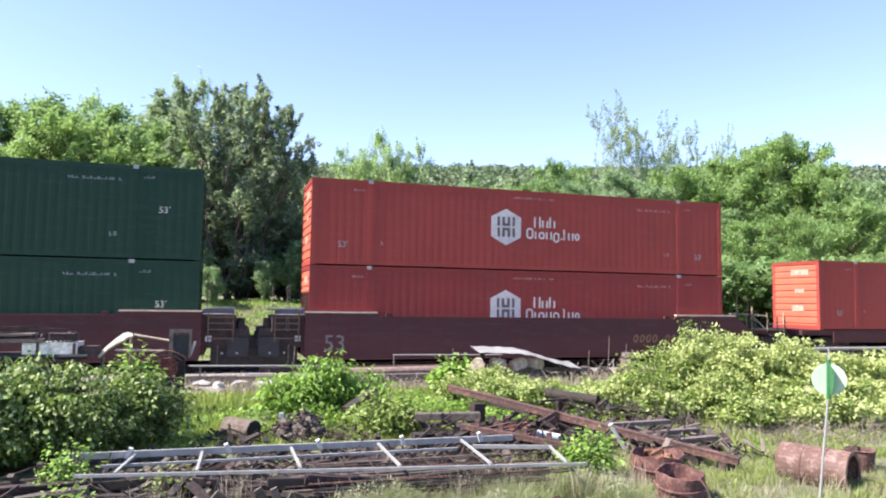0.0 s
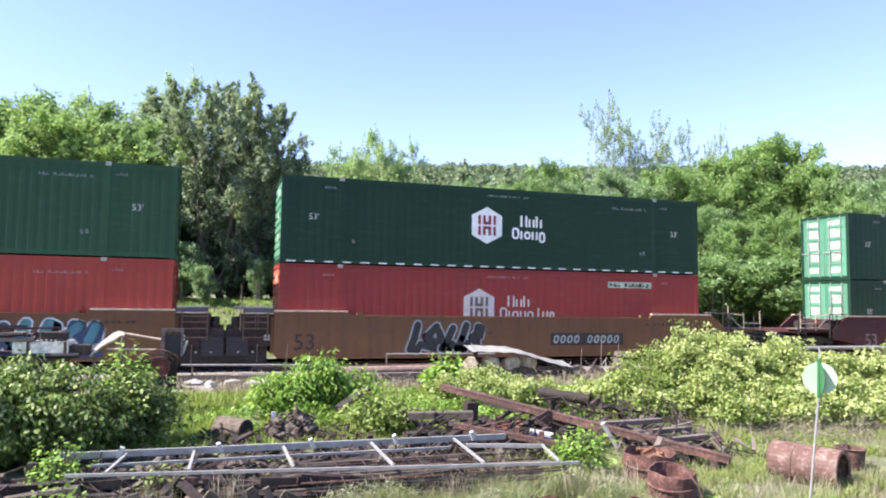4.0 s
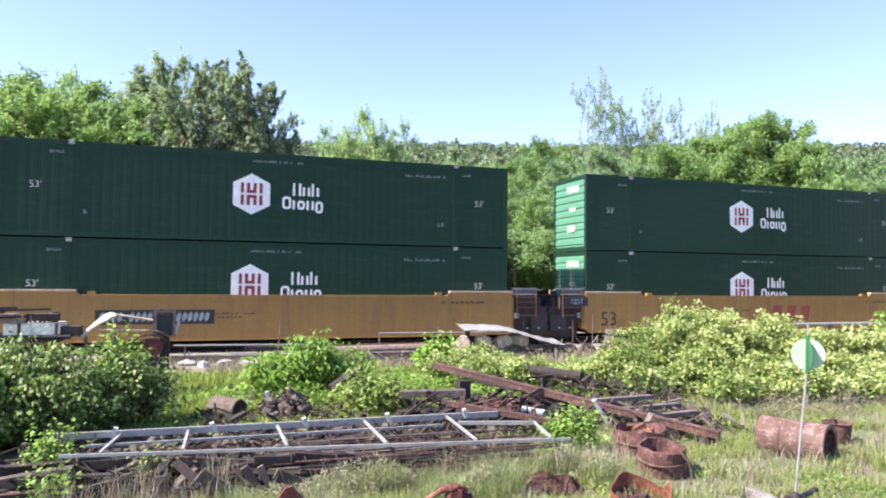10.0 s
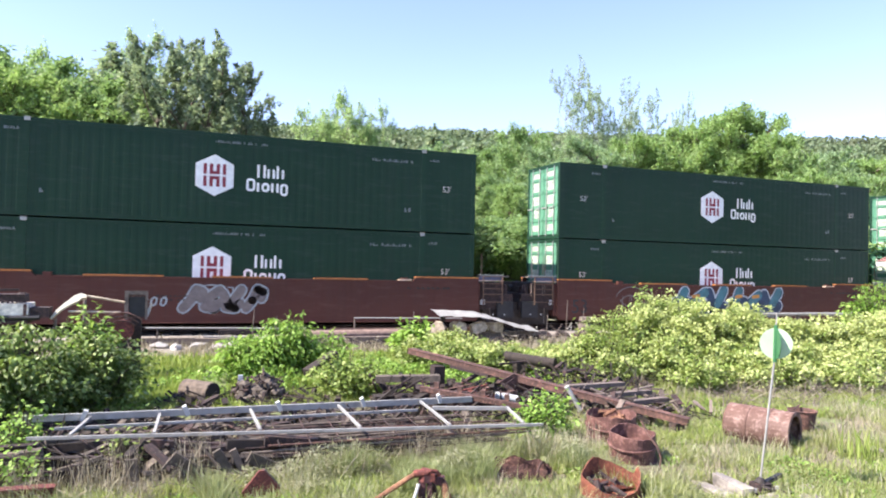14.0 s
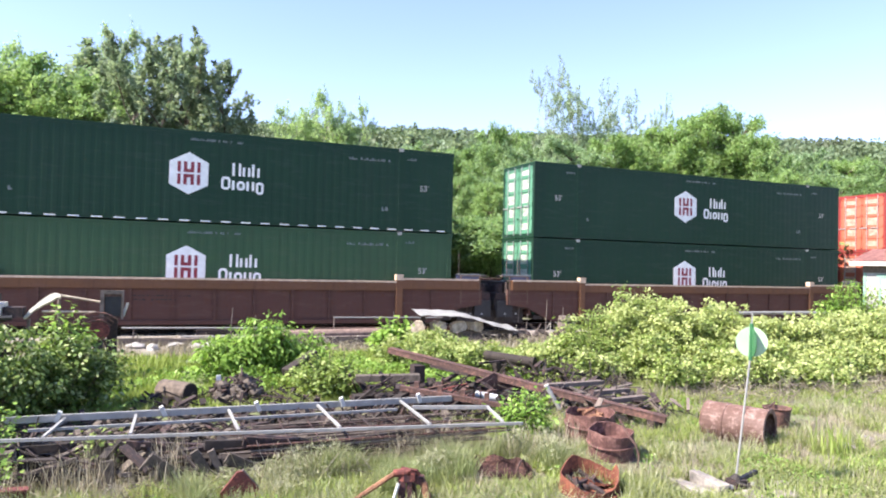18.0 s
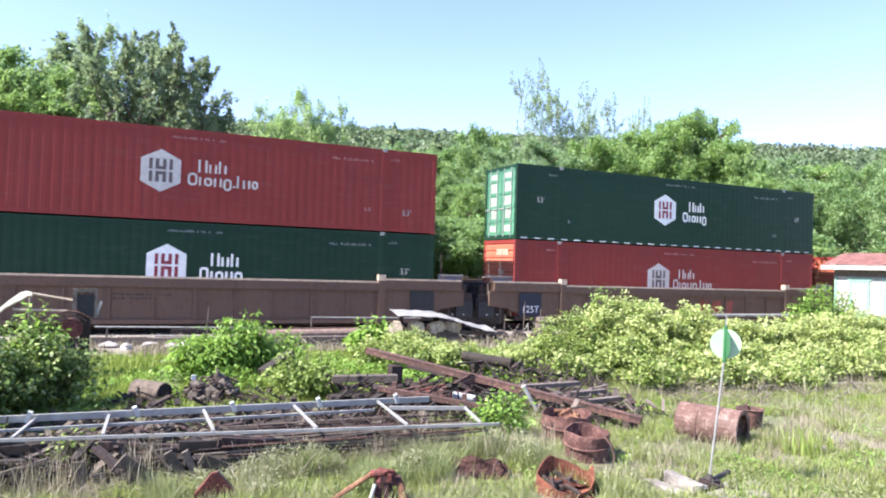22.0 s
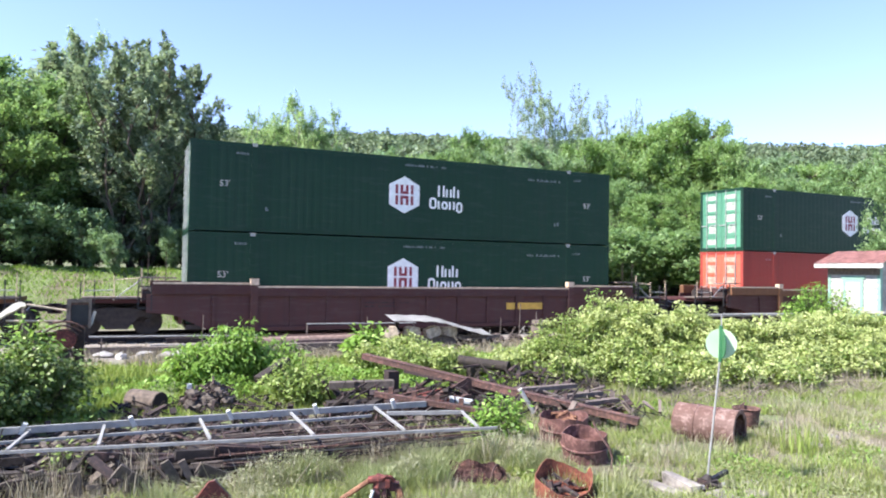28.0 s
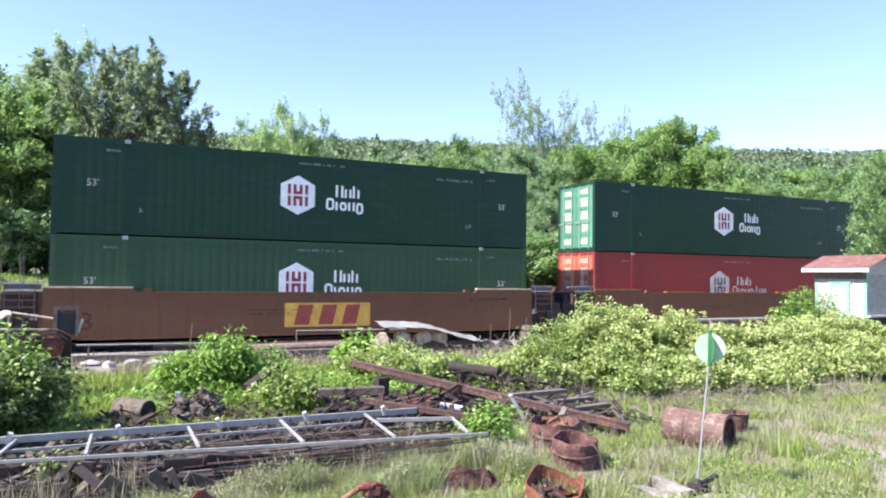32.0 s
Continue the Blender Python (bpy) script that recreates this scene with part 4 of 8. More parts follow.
# each well from the front of the train to its rear: metres behind the first, car sort, paint, chord, ends, upper box, lower box
UNITS = (
    (-2.5, "plain", "maroon", None, "joint", "coupler", ("red_bright", "blank"), ("red", "blank")),
    (17.06, "plain", "maroon", None, "joint", "joint", ("green", "blank"), ("green", "doors")),
    (36.4, "plain", "maroon", None, "coupler", "joint", ("green", "doors"), ("green", "doors")),
    (60.31, "plain", "yellow_brown", None, "joint", "coupler", ("green", "blank"), ("red", "blank")),
    (79.67, "plain", "yellow_brown", None, "joint", "joint", ("green_mid", "doors"), ("red_bright", "blank")),
    (99.02, "plain", "yellow_brown", None, "coupler", "joint", ("red", "doors"), ("red", "blank")),
    (122.53, "plain", "yellow", None, "joint", "coupler", ("red", "doors"), ("green", "blank")),
    (141.98, "plain", "yellow", None, "joint", "joint", ("green", "blank"), ("green", "blank")),
    (161.36, "plain", "yellow", None, "coupler", "joint", ("green", "blank"), ("green", "blank")),
    (184.93, "plain", "oxide", "orange_chord", "joint", "coupler", ("green", "doors"), ("green", "doors")),
    (204.44, "plain", "oxide", "orange_chord", "joint", "joint", ("green", "doors"), ("green", "doors")),
    (224.05, "plain", "oxide", "orange_chord", "coupler", "joint", ("green", "blank"), ("green", "blank")),
    (247.78, "ribbed", "chestnut", "orange_brown", "joint", "coupler", ("red", "doors"), ("red", "doors")),
    (267.18, "ribbed", "chestnut", "orange_brown", "joint", "joint", ("green", "doors"), ("green", "doors")),
    (286.68, "ribbed", "chestnut", "orange_brown", "coupler", "joint", ("green", "doors"), ("green_light", "blank")),
    (310.34, "ribbed", "tan_brown", None, "joint", "coupler", None, ("red", "blank")),
    (329.77, "ribbed", "tan_brown", None, "joint", "joint", ("green", "doors"), ("red", "blank")),
    (349.28, "ribbed", "tan_brown", None, "coupler", "joint", ("red", "doors"), ("green", "doors")),
    (372.94, "ribbed", "umber", "orange_brown", "joint", "coupler", ("red", "doors"), ("green_light", "blank")),
    (392.47, "ribbed", "umber", "orange_brown", "joint", "joint", ("green", "doors"), ("red", "doors")),
    (412.2, "ribbed", "umber", "orange_brown", "coupler", "joint", ("green", "doors"), ("red_bright", "doors")),
    (435.82, "ribbed", "umber", None, "coupler", "coupler", ("green", "doors"), ("green", "doors")),
    (459.37, "plain", "amber", "yellow", "coupler", "coupler", ("green_deep", "doors"), ("green_deep", "doors")),
    (483.05, "plain", "orange_brown", "orange_chord", "joint", "coupler", ("green", "doors"), ("red", "doors")),
    (502.47, "plain", "orange_brown", None, "joint", "joint", ("green", "doors"), ("green_light", "doors")),
)
LOWER_Z, UPPER_Z = 0.578, 3.496
TRAIN = []          # things that run with the train: object, metres behind, height
CARS = []
for i, (off, sort, paint, chord, left, right, upper, lower) in enumerate(UNITS):
    car = well_car(sort, paint, left, right, chord, 0.30 if i == 22 else 0.0)
    CARS.append(car)
    TRAIN.append((car, off, 0.0))
    for spec, z in ((lower, LOWER_Z), (upper, UPPER_Z)):
        if spec:
            crate = container(spec[0], spec[1], z == UPPER_Z, i)
            TRAIN.append((crate, off, z))
            if (i, z) in ((3, LOWER_Z), (6, UPPER_Z)):
                part("number_patch", boxes((12.1, 14.0, -HALF - 0.009, -HALF - 0.0085, 2.33, 2.56)), "sticker", crate, "white number patch")
                part("number_line", dashes(12.2, 13.9, 2.445, 0.15, 11, 4, -HALF - 0.012), "grime", crate)
            if z == UPPER_Z and i in (3, 14, 16, 22):
                for k in range(26):
                    part("marker_strip", cached(("marker_strip", "white"), lambda: boxes((0, 0.3, -HALF - 0.006, -HALF - 0.002, 0.045, 0.085))), None, crate).matrix_basis = pose(0.2 + k * 0.615, 0, 0)

# lettering, patches and sprayed paint that single cars carry
number_panel(CARS[0], 12.0, 1.05, None, "faded_gold", 10, 1)
brand_patch(CARS[1], 7.0, 1.08, "faded_gold", None, 1.0)
number_panel(CARS[2], 9.6, 1.05, None, "lead", 9, 2)
number_panel(CARS[3], 9.75, 1.0, "grime", "dull_white", 10, 3)
graffiti(CARS[3], 4.2, 7.0, 0.55, 1.5, "black", "dull_white", 5, 31)
brand_patch(CARS[4], 7.6, 1.08, "faint_white", None, 1.15)
graffiti(CARS[4], 10.3, 14.2, 0.5, 1.55, "blue", "pale_blue", 6, 32, "teal")
number_panel(CARS[5], 4.0, 1.02, "grime", "faint_white", 11, 4)
number_panel(CARS[6], 10.1, 1.05, "black", "dull_white", 11, 5)
brand_patch(CARS[7], 8.45, 1.1, "lead", None, 1.0)
number_panel(CARS[8], 2.9, 1.12, "black", "dull_white", 19, 7, 0.165)
number_panel(CARS[9], 10.05, 1.05, None, "faint_white", 11, 8)
graffiti(CARS[10], 4.8, 10.6, 0.52, 1.64, "blue", "pale_blue", 6, 33, "teal", "spray_orange")
tag_lines(CARS[10], 3.15, 1.15, 0.72, "faint_white")
graffiti(CARS[11], 6.2, 8.7, 0.68, 1.5, "faint_white", "dull_white", 4, 35)
tag_lines(CARS[11], 7.2, 1.2, 0.5, "dull_white")
number_panel(CARS[11], 4.9, 1.05, None, "dull_white", 5, 9)
brand_patch(CARS[16], 8.9, 0.95, "lead", None, 1.0)
part("number_patch", boxes((5.9, 6.5, -1.51, -1.503, 0.75, 1.15)), "concrete", CARS[16])
part("number_patch", boxes((6.3, 6.9, -1.51, -1.503, 0.75, 1.15)), "concrete", CARS[15])
part("number_patch", boxes((12.9, 13.9, -1.51, -1.503, 0.75, 1.05)), "concrete", CARS[15])
for car in CARS[6:9]:
    part("load_panel", boxes((-0.98, -0.05, -1.512, -1.504, 1.42, 1.72)), "navy", car, "dark panel with white load lettering")
    part("load_lettering", writing("125T", 0.26), "dull_white", car).matrix_basis = pose(-0.5, -1.516, 1.57)
for k, car in enumerate(CARS[15:18]):
    part("load_panel", boxes((0.1, 1.05, -1.566, -1.56, 0.55, 1.45)), "navy", car, "dark panel with white load lettering")
    part("load_lettering", writing("125T", 0.36), "white", car).matrix_basis = pose(0.58, -1.57, 0.82)
    part("load_panel", boxes((15.2, 16.1, -1.566, -1.56, 0.55, 1.45)), "black", car)
brand_patch(CARS[19], 7.0, 0.92, "faint_white", None, 0.9)
part("number_patch", boxes((11.3, 12.9, -1.51, -1.503, 0.95, 1.2)), "lead_yellow", CARS[21])
number_panel(CARS[23], 11.2, 1.05, None, "dull_white", 11, 10)
brand_patch(CARS[24], 7.1, 1.05, "lead", "lead_yellow", 1.1)


# rows of bars too small to pick apart
for ob in bpy.data.objects:
    if ob.name.split(".")[0] in ("stencil_line", "number_line", "brand_lettering"):
        ob["kind"] = "stuff"


def flat_car():
    """The car ahead: a low flat deck with one box on it."""
    ob = empty("flat_car", (0, 0, 0), "dark maroon flat car with one container on its deck", "rail car")
    part("deck", soft(boxes((-1.0, BOX_L + 1.0, -1.35, 1.35, 1.16, 1.375)), 0.02), "maroon", ob)
    part("centre_sill", boxes((-2.0, BOX_L + 1.0, -0.35, 0.35, 0.8, 1.16)), "grime", ob)
    part("side_sill", soft(boxes((0.6, BOX_L - 0.6, -1.40, -1.352, 0.86, 1.30)), 0.012), "maroon", ob)
    part("side_sill", soft(boxes((0.6, BOX_L - 0.6, 1.352, 1.40, 0.86, 1.30)), 0.012), "maroon", ob)
    part("coupler", soft(boxes((-2.5, -2.0, -0.12, 0.12, 0.9, 1.12)), 0.03), "rust_dark", ob)
    truck(ob, 0.6, "flat_a")
    truck(ob, BOX_L - 0.6, "flat_b")
    return ob


TRAIN.append((flat_car(), -23.5, 0.0))
TRAIN.append((container("red_bright", "blank", True, 99), -23.5, 1.378))


def travelled(t):
    """Metres that the train has run at t seconds; it gathers a little speed."""
    return 15.5213 * t - 0.00208 * t ** 2 + 0.00031986 * t ** 3 - 0.0000042226 * t ** 4


def motions():
    times = [0, 4, 8, 12, 16, 20, 24, 28, 32]
    for ob, off, z in TRAIN:
        walk(ob, [(t, pose(travelled(t) - off, TRACK_Y, z)) for t in times])
    beats = [k / FPS for k in range(32 * FPS + 1)]
    turns = [math.degrees(travelled(t) / WHEEL_R) for t in beats]
    for axle, x in AXLES:
        walk(axle, [(t, pose(x, 0, RAIL_Z + WHEEL_R, 0, a, 0)) for t, a in zip(beats, turns)])


# ---- ground, track and distance ----
def smooth(a, b, v):
    f = min(1.0, max(0.0, (v - a) / (b - a)))
    return f * f * (3 - 2 * f)


def ground_z(x, y):
    r, az = math.hypot(x, y), math.degrees(math.atan2(x, y))
    z = 0.05 * noise.noise((x * 0.35, y * 0.35, 0.0)) + 0.025 * noise.noise((x * 1.3, y * 1.3, 4.0))
    z *= smooth(3.0, 6.0, r) * (1 - smooth(19, 21, y) * (1 - smooth(27, 30, y)))
    z += 2.2 * smooth(27.5, 36.5, y)
    if y > 0:
        hill = 54.6 - 0.05 * abs(az - 17) - 0.0062 * (az - 17) ** 2
        z += smooth(130, 335, r) * max(12, hill) * smooth(-75, -40, az) * (1 - smooth(80, 100, az))
        z -= smooth(360, 700, r) * 30
    return z


def ground():
    rings = [0.0] + [0.6 * 1.062 ** i for i in range(141)]
    spokes = 288
    verts, faces = [(0, 0, 0)], []
    for r in rings[1:]:
        for k in range(spokes):
            a = 2 * math.pi * k / spokes
            x, y = r * math.sin(a), r * math.cos(a)
            verts.append((x, y, ground_z(x, y)))
    for k in range(spokes):
        faces.append((0, 1 + (k + 1) % spokes, 1 + k))
    for i in range(len(rings) - 2):
        a, b = 1 + i * spokes, 1 + (i + 1) * spokes
        for k in range(spokes):
            m = (k + 1) % spokes
            faces.append((a + k, a + m, b + m, b + k))
    me = bpy.data.meshes.new("ground")
    me.from_pydata(verts, [], faces)
    me.polygons.foreach_set("use_smooth", [True] * len(me.polygons))
    me.materials.append(M["ground"])
    return tagged(new("ground", me), "rough weedy ground with grass, bare earth and gravel", "ground", kind="structure")


ground()


def leaves_mesh(name, centres, sizes, mat, up=0.35, slim=0.55, seed=1, droop=0.0, k=4, lead=None, face=None):
    """Many small leaves, each a pointed blade of its own with k corners. lead: the way each one tends to point; face: the way each one tends to look."""
    g = np.random.default_rng(seed)
    n = len(centres)
    d = g.normal(size=(n, 3))
    if lead is not None:
        d = d * 0.45 + lead
    d[:, 2] -= droop
    d /= np.linalg.norm(d, axis=1)[:, None]
    nn = g.normal(size=(n, 3))
    if face is not None:
        nn = nn * 0.45 + face
    else:
        nn[:, 2] = np.abs(nn[:, 2]) + up * 2
    s = np.cross(d, nn)
    s /= np.linalg.norm(s, axis=1)[:, None] + 1e-9
    sz = np.asarray(sizes)[:, None]
    c = np.asarray(centres)
    if k == 6:
        rows = ((-0.5, 0.0), (-0.22, 0.46), (0.16, 0.42), (0.5, 0.0), (0.16, -0.42), (-0.22, -0.46))
        v = np.stack([c + d * sz * a + s * sz * slim * b for a, b in rows], 1).reshape(-1, 3)
    elif k == 4:
        v = np.stack([c - d * sz * 0.5, c + s * sz * slim * 0.5, c + d * sz * 0.5, c - s * sz * slim * 0.5], 1).reshape(-1, 3)
    else:
        v = np.stack([c - d * sz * 0.4 - s * sz * slim * 0.55, c - d * sz * 0.4 + s * sz * slim * 0.55, c + d * sz * 0.6], 1).reshape(-1, 3)
    me = bpy.data.meshes.new(name)
    me.vertices.add(k * n)
    me.vertices.foreach_set("co", v.astype(np.float32).ravel())
    me.loops.add(k * n)
    me.loops.foreach_set("vertex_index", np.arange(k * n, dtype=np.int32))
    me.polygons.add(n)
    me.polygons.foreach_set("loop_start", np.arange(0, k * n, k, dtype=np.int32))
    me.update(calc_edges=True)
    me.validate()
    me.materials.append(M[mat])
    return me


TOPS = {}          # how high each kind's crown really reaches


def limb_path(start, end, bend, rnd, k=5):
    p, q = Vector(start), Vector(end)
    pts = []
    for i in range(k + 1):
        f = i / k
        w = p.lerp(q, f)
        w.z += bend * math.sin(math.pi * f)
        if 0 < i:
            w += Vector((rnd.uniform(-1, 1), rnd.uniform(-1, 1), rnd.uniform(-0.6, 0.6))) * (q - p).length * 0.035
        pts.append(w)
    return pts


def tree(name, label, height, radius, clear, count, leaf, mat, bark, seed, top=0.5, limbs=16, loose=0.45, droop=0.0, stems=1, upright=0.0, girth=0.017, fan=0.0, twigs=10, shoots=0.0, slim=0.7):
    """A tree with tapered trunk, limbs and a crown of leafy twigs. clear: height of the lowest leaves; top: where the crown is widest (0 low, 1 high); loose: how far the leaves stand off their twigs; shoots: metres of the upright tips; upright: how steeply the twigs rise; fan: how far the stems spread."""
    rnd, g = random.Random(seed), np.random.default_rng(seed)
    ob = empty(name, (0, 0, 0), label, "tree" if height > 4 else "shrub")
    r0 = height * girth / math.sqrt(stems)
    trunk_bm, limb_bm, runs = bmesh.new(), bmesh.new(), []
    for st in range(stems):
        lean = (rnd.uniform(-1, 1) * radius * 0.35 * (stems > 1), rnd.uniform(-1, 1) * radius * 0.35 * (stems > 1))
        tall = height
        if fan:
            f, a = math.sqrt((st + 0.3) / stems), st * 2.4 + 0.4
            lean = (fan * radius * f * math.cos(a), fan * radius * f * math.sin(a))
            tall = height * (1.0 - 0.2 * f * f) * rnd.uniform(0.93, 1.0)
        spine = limb_path((lean[0] * 0.15, lean[1] * 0.15, -0.15), (lean[0] + rnd.uniform(-0.3, 0.3), lean[1] + rnd.uniform(-0.3, 0.3), tall * 0.93), 0, rnd, 8)
        for i, (p, q) in enumerate(zip(spine, spine[1:])):
            tube(trunk_bm, p, q, r0 * (1 - i / 8.6), r0 * (1 - (i + 1) / 8.6), n=7, caps=False)
        for j in range(limbs):
            f = (j + rnd.random()) / limbs
            z = clear * 0.75 + f * (tall * 0.93 - clear * 0.75)
            u = max(0.02, min(0.98, (z - clear) / max(0.1, tall - clear)))
            wide = radius * (0.5 if fan else 1.0) * (math.sin(math.pi * u ** (math.log(0.5) / math.log(max(0.2, min(0.8, top))))) ** 0.7 * 0.86 + 0.14)
            a = rnd.uniform(0, 2 * math.pi) + j * 2.4
            reach = wide * rnd.uniform(0.6, 1.08)
            k = min(7, int(8 * z / (tall * 0.93)))
            base = spine[k].lerp(spine[k + 1], 0.5)
            tip = Vector((base.x + reach * math.cos(a), base.y + reach * math.sin(a), min(tall, z + reach * (rnd.uniform(0.25, 0.75) + upright))))
            path = limb_path(base, tip, reach * 0.06, rnd, 4)
            for i, (p, q) in enumerate(zip(path, path[1:])):
                tube(limb_bm, p, q, r0 * 0.36 * (1 - i / 4.3), r0 * 0.36 * (1 - (i + 1) / 4.3), n=5, caps=False)
            runs.append((*path[2], *path[-1], 0.8))
            out = Vector((math.cos(a), math.sin(a), 0))
            for _ in range(twigs):
                w = path[0].lerp(path[-1], rnd.uniform(0.3, 1.0))
                twig = w + (Vector((rnd.uniform(-1, 1), rnd.uniform(-1, 1), rnd.uniform(-0.3, 0.8) + upright)) + out * 0.45).normalized() * wide * rnd.uniform(0.16, 0.46)
                tube(limb_bm, w, twig, r0 * 0.10, r0 * 0.03, n=3, caps=False)
                runs.append((*w, *twig, 1.0))
            if u > 0.45 and shoots:
                tip2 = path[-1] + Vector((rnd.uniform(-0.3, 0.3), rnd.uniform(-0.3, 0.3), 1.0)) * shoots * rnd.uniform(0.4, 1.0)
                tip2.z = min(tip2.z, tall * 1.02)
                if tip2.z > path[-1].z + 0.1:
                    tube(limb_bm, path[-1], tip2, r0 * 0.10, r0 * 0.03, n=3, caps=False)
                    runs += [(*path[-1], *tip2, 0.55)] * 2
        runs += [(*spine[-2], spine[-1].x, spine[-1].y, tall, 0.6)] * 3
    part("trunk", trunk_bm, bark, ob)
    part("limbwork", limb_bm, bark, ob)
    rn = np.array(runs)
    p0, p1 = rn[:, :3], rn[:, 3:6]
    span = np.linalg.norm(p1 - p0, axis=1)
    pick = g.choice(len(rn), count, p=span ** 0.7 / (span ** 0.7).sum())
    f = g.uniform(0.05, 1.06, count)[:, None]
    pts = p0[pick] + (p1 - p0)[pick] * f + g.normal(size=(count, 3)).clip(-2.2, 2.2) * loose * rn[pick, 6][:, None] * (1.15 - 0.65 * f)
    lead = (p1 - p0)[pick] / (span[pick][:, None] + 1e-6)
    ok = pts[:, 2] > 0.15
    pts, lead = pts[ok], lead[ok]
    sizes = leaf * g.uniform(0.6, 1.35, len(pts))
    TOPS[name] = float(np.quantile(pts[:, 2], 0.998))
    part("crown", leaves_mesh("crown", pts, sizes, mat, 0.7, slim, seed, droop, 3, lead * 0.5), None, ob)
    return ob


def place(ob, az, dist, top_el, wide=1.0, turn=0.0, height=None):
    """Stands a tree at an angle from the track's square so that it reaches the given angle above the eye."""
    x, y = dist * math.sin(radians(az)), dist * math.cos(radians(az))
    z = ground_z(x, y)
    want = EYE[2] + dist * math.tan(radians(top_el)) - z
    k = want / height
    return pose(x, y, z, 0, 0, turn) @ Matrix.Diagonal((1.16 * k * wide, 1.16 * k * wide, k, 1))


KINDS = {}
KINDS["dark"] = dict(name="maple_tree", label="tall dark green leafy maple beyond the track", height=14.0, radius=4.1, clear=0.3, count=50000, leaf=0.21, mat="leaf_dark", bark="bark", seed=11, top=0.55, limbs=20, loose=0.16, upright=0.7, stems=9, fan=1.0, girth=0.02, twigs=8, shoots=1.5, slim=0.55)
KINDS["mid"] = dict(name="broadleaf_tree", label="full mid-green broadleaf tree beyond the track", height=10.0, radius=3.6, clear=0.2, count=25000, leaf=0.215, mat="leaf_mid", bark="bark", seed=12, top=0.42, limbs=60, loose=0.30, upright=0.1, twigs=8, shoots=0.5, slim=0.5)
KINDS["bright"] = dict(name="young_broadleaf_tree", label="bright green young broadleaf tree in full leaf", height=10.0, radius=3.3, clear=0.2, count=24000, leaf=0.215, mat="leaf_bright", bark="bark", seed=13, top=0.42, limbs=60, loose=0.27, upright=0.15, twigs=8, shoots=0.6, slim=0.45)
KINDS["birch"] = dict(name="birch_tree", label="slender light green birch with airy foliage", height=11.0, radius=2.3, clear=0.3, count=24000, leaf=0.095, mat="leaf_birch", bark="pale_bark", seed=14, top=0.34, limbs=24, loose=0.13, stems=5, upright=0.7, fan=0.5, girth=0.012, twigs=9, shoots=0.6, slim=0.6)
KINDS["wispy"] = dict(name="poplar_tree", label="tall sparse grey-green poplar against the sky", height=16.0, radius=2.7, clear=1.5, count=15000, leaf=0.10, mat="leaf_poplar", bark="pale_bark", seed=15, top=0.32, limbs=30, loose=0.13, upright=0.9, girth=0.006, stems=3, fan=0.4, twigs=8, shoots=0.9)
KINDS["grey"] = dict(name="willow_tree", label="grey-green willow among the trackside trees", height=9.0, radius=3.5, clear=0.2, count=22000, leaf=0.20, mat="leaf_grey", bark="bark", seed=16, top=0.42, limbs=40, loose=0.22, droop=0.3, shoots=0.6, slim=0.4)
KINDS["sumac"] = dict(name="sumac_shrub", label="pale green sumac shrub beside the track", height=5.0, radius=2.4, clear=0.1, count=11000, leaf=0.26, mat="leaf_pale", bark="bark", seed=17, top=0.42, limbs=16, loose=0.15, droop=0.35, stems=3, slim=0.3)
KINDS["scrub"] = dict(name="scrub_bush", label="low green scrub at the wood's edge", height=3.6, radius=2.5, clear=0.0, count=10000, leaf=0.17, mat="leaf_mid", bark="bark", seed=18, top=0.38, limbs=15, loose=0.2, stems=3)
KINDS["sapling"] = dict(name="maple_sapling", label="low leafy maple sapling at the wood's edge", height=5.0, radius=2.3, clear=0.3, count=6500, leaf=0.30, mat="leaf_grey", bark="bark", seed=22, top=0.42, limbs=18, loose=0.22, droop=0.3, stems=3, shoots=0.8, slim=0.5)
# added behind the trunks to hold the dark of the canopy's shade
KINDS["thicket"] = dict(name="thicket_bush", label="dense dark undergrowth in the wood's shade", height=4.0, radius=3.0, clear=0.0, count=9000, leaf=0.24, mat="leaf_shade", bark="bark", seed=21, top=0.36, limbs=15, loose=0.26, stems=3)
KINDS["pine"] = dict(name="spruce_tree", label="narrow dark spruce far in the wood", height=10.0, radius=1.8, clear=0.8, count=8000, leaf=0.22, mat="leaf_dark", bark="bark", seed=19, top=0.24, limbs=34, loose=0.2, droop=0.5)
# kind, angle, distance, top angle, width
LEFT_TREES = [
    ("bright", -19.0, 44, 13.4, 1.1), ("mid", -15.6, 44, 13.6, 1.0), ("bright", -12.0, 40, 12.6, 1.1), ("mid", -9.0, 43, 13.9, 1.1), ("birch", -10.4, 47, 14.6, 1.0), ("pine", -6.2, 45, 15.4, 1.5),
    ("birch", -3.4, 46, 16.9, 0.9), ("dark", 0.3, 38, 16.9, 1.04), ("mid", -5.0, 40.5, 12.9, 1.0), ("bright", -8.6, 38.5, 10.8, 1.0), ("dark", -3.4, 44, 10.4, 0.9), ("mid", -7.4, 43, 9.6, 1.0),
    ("dark", -10.8, 44, 9.0, 1.0), ("bright", -24.0, 42, 13.0, 1.1), ("mid", -30.0, 44, 13.0, 1.1),
]
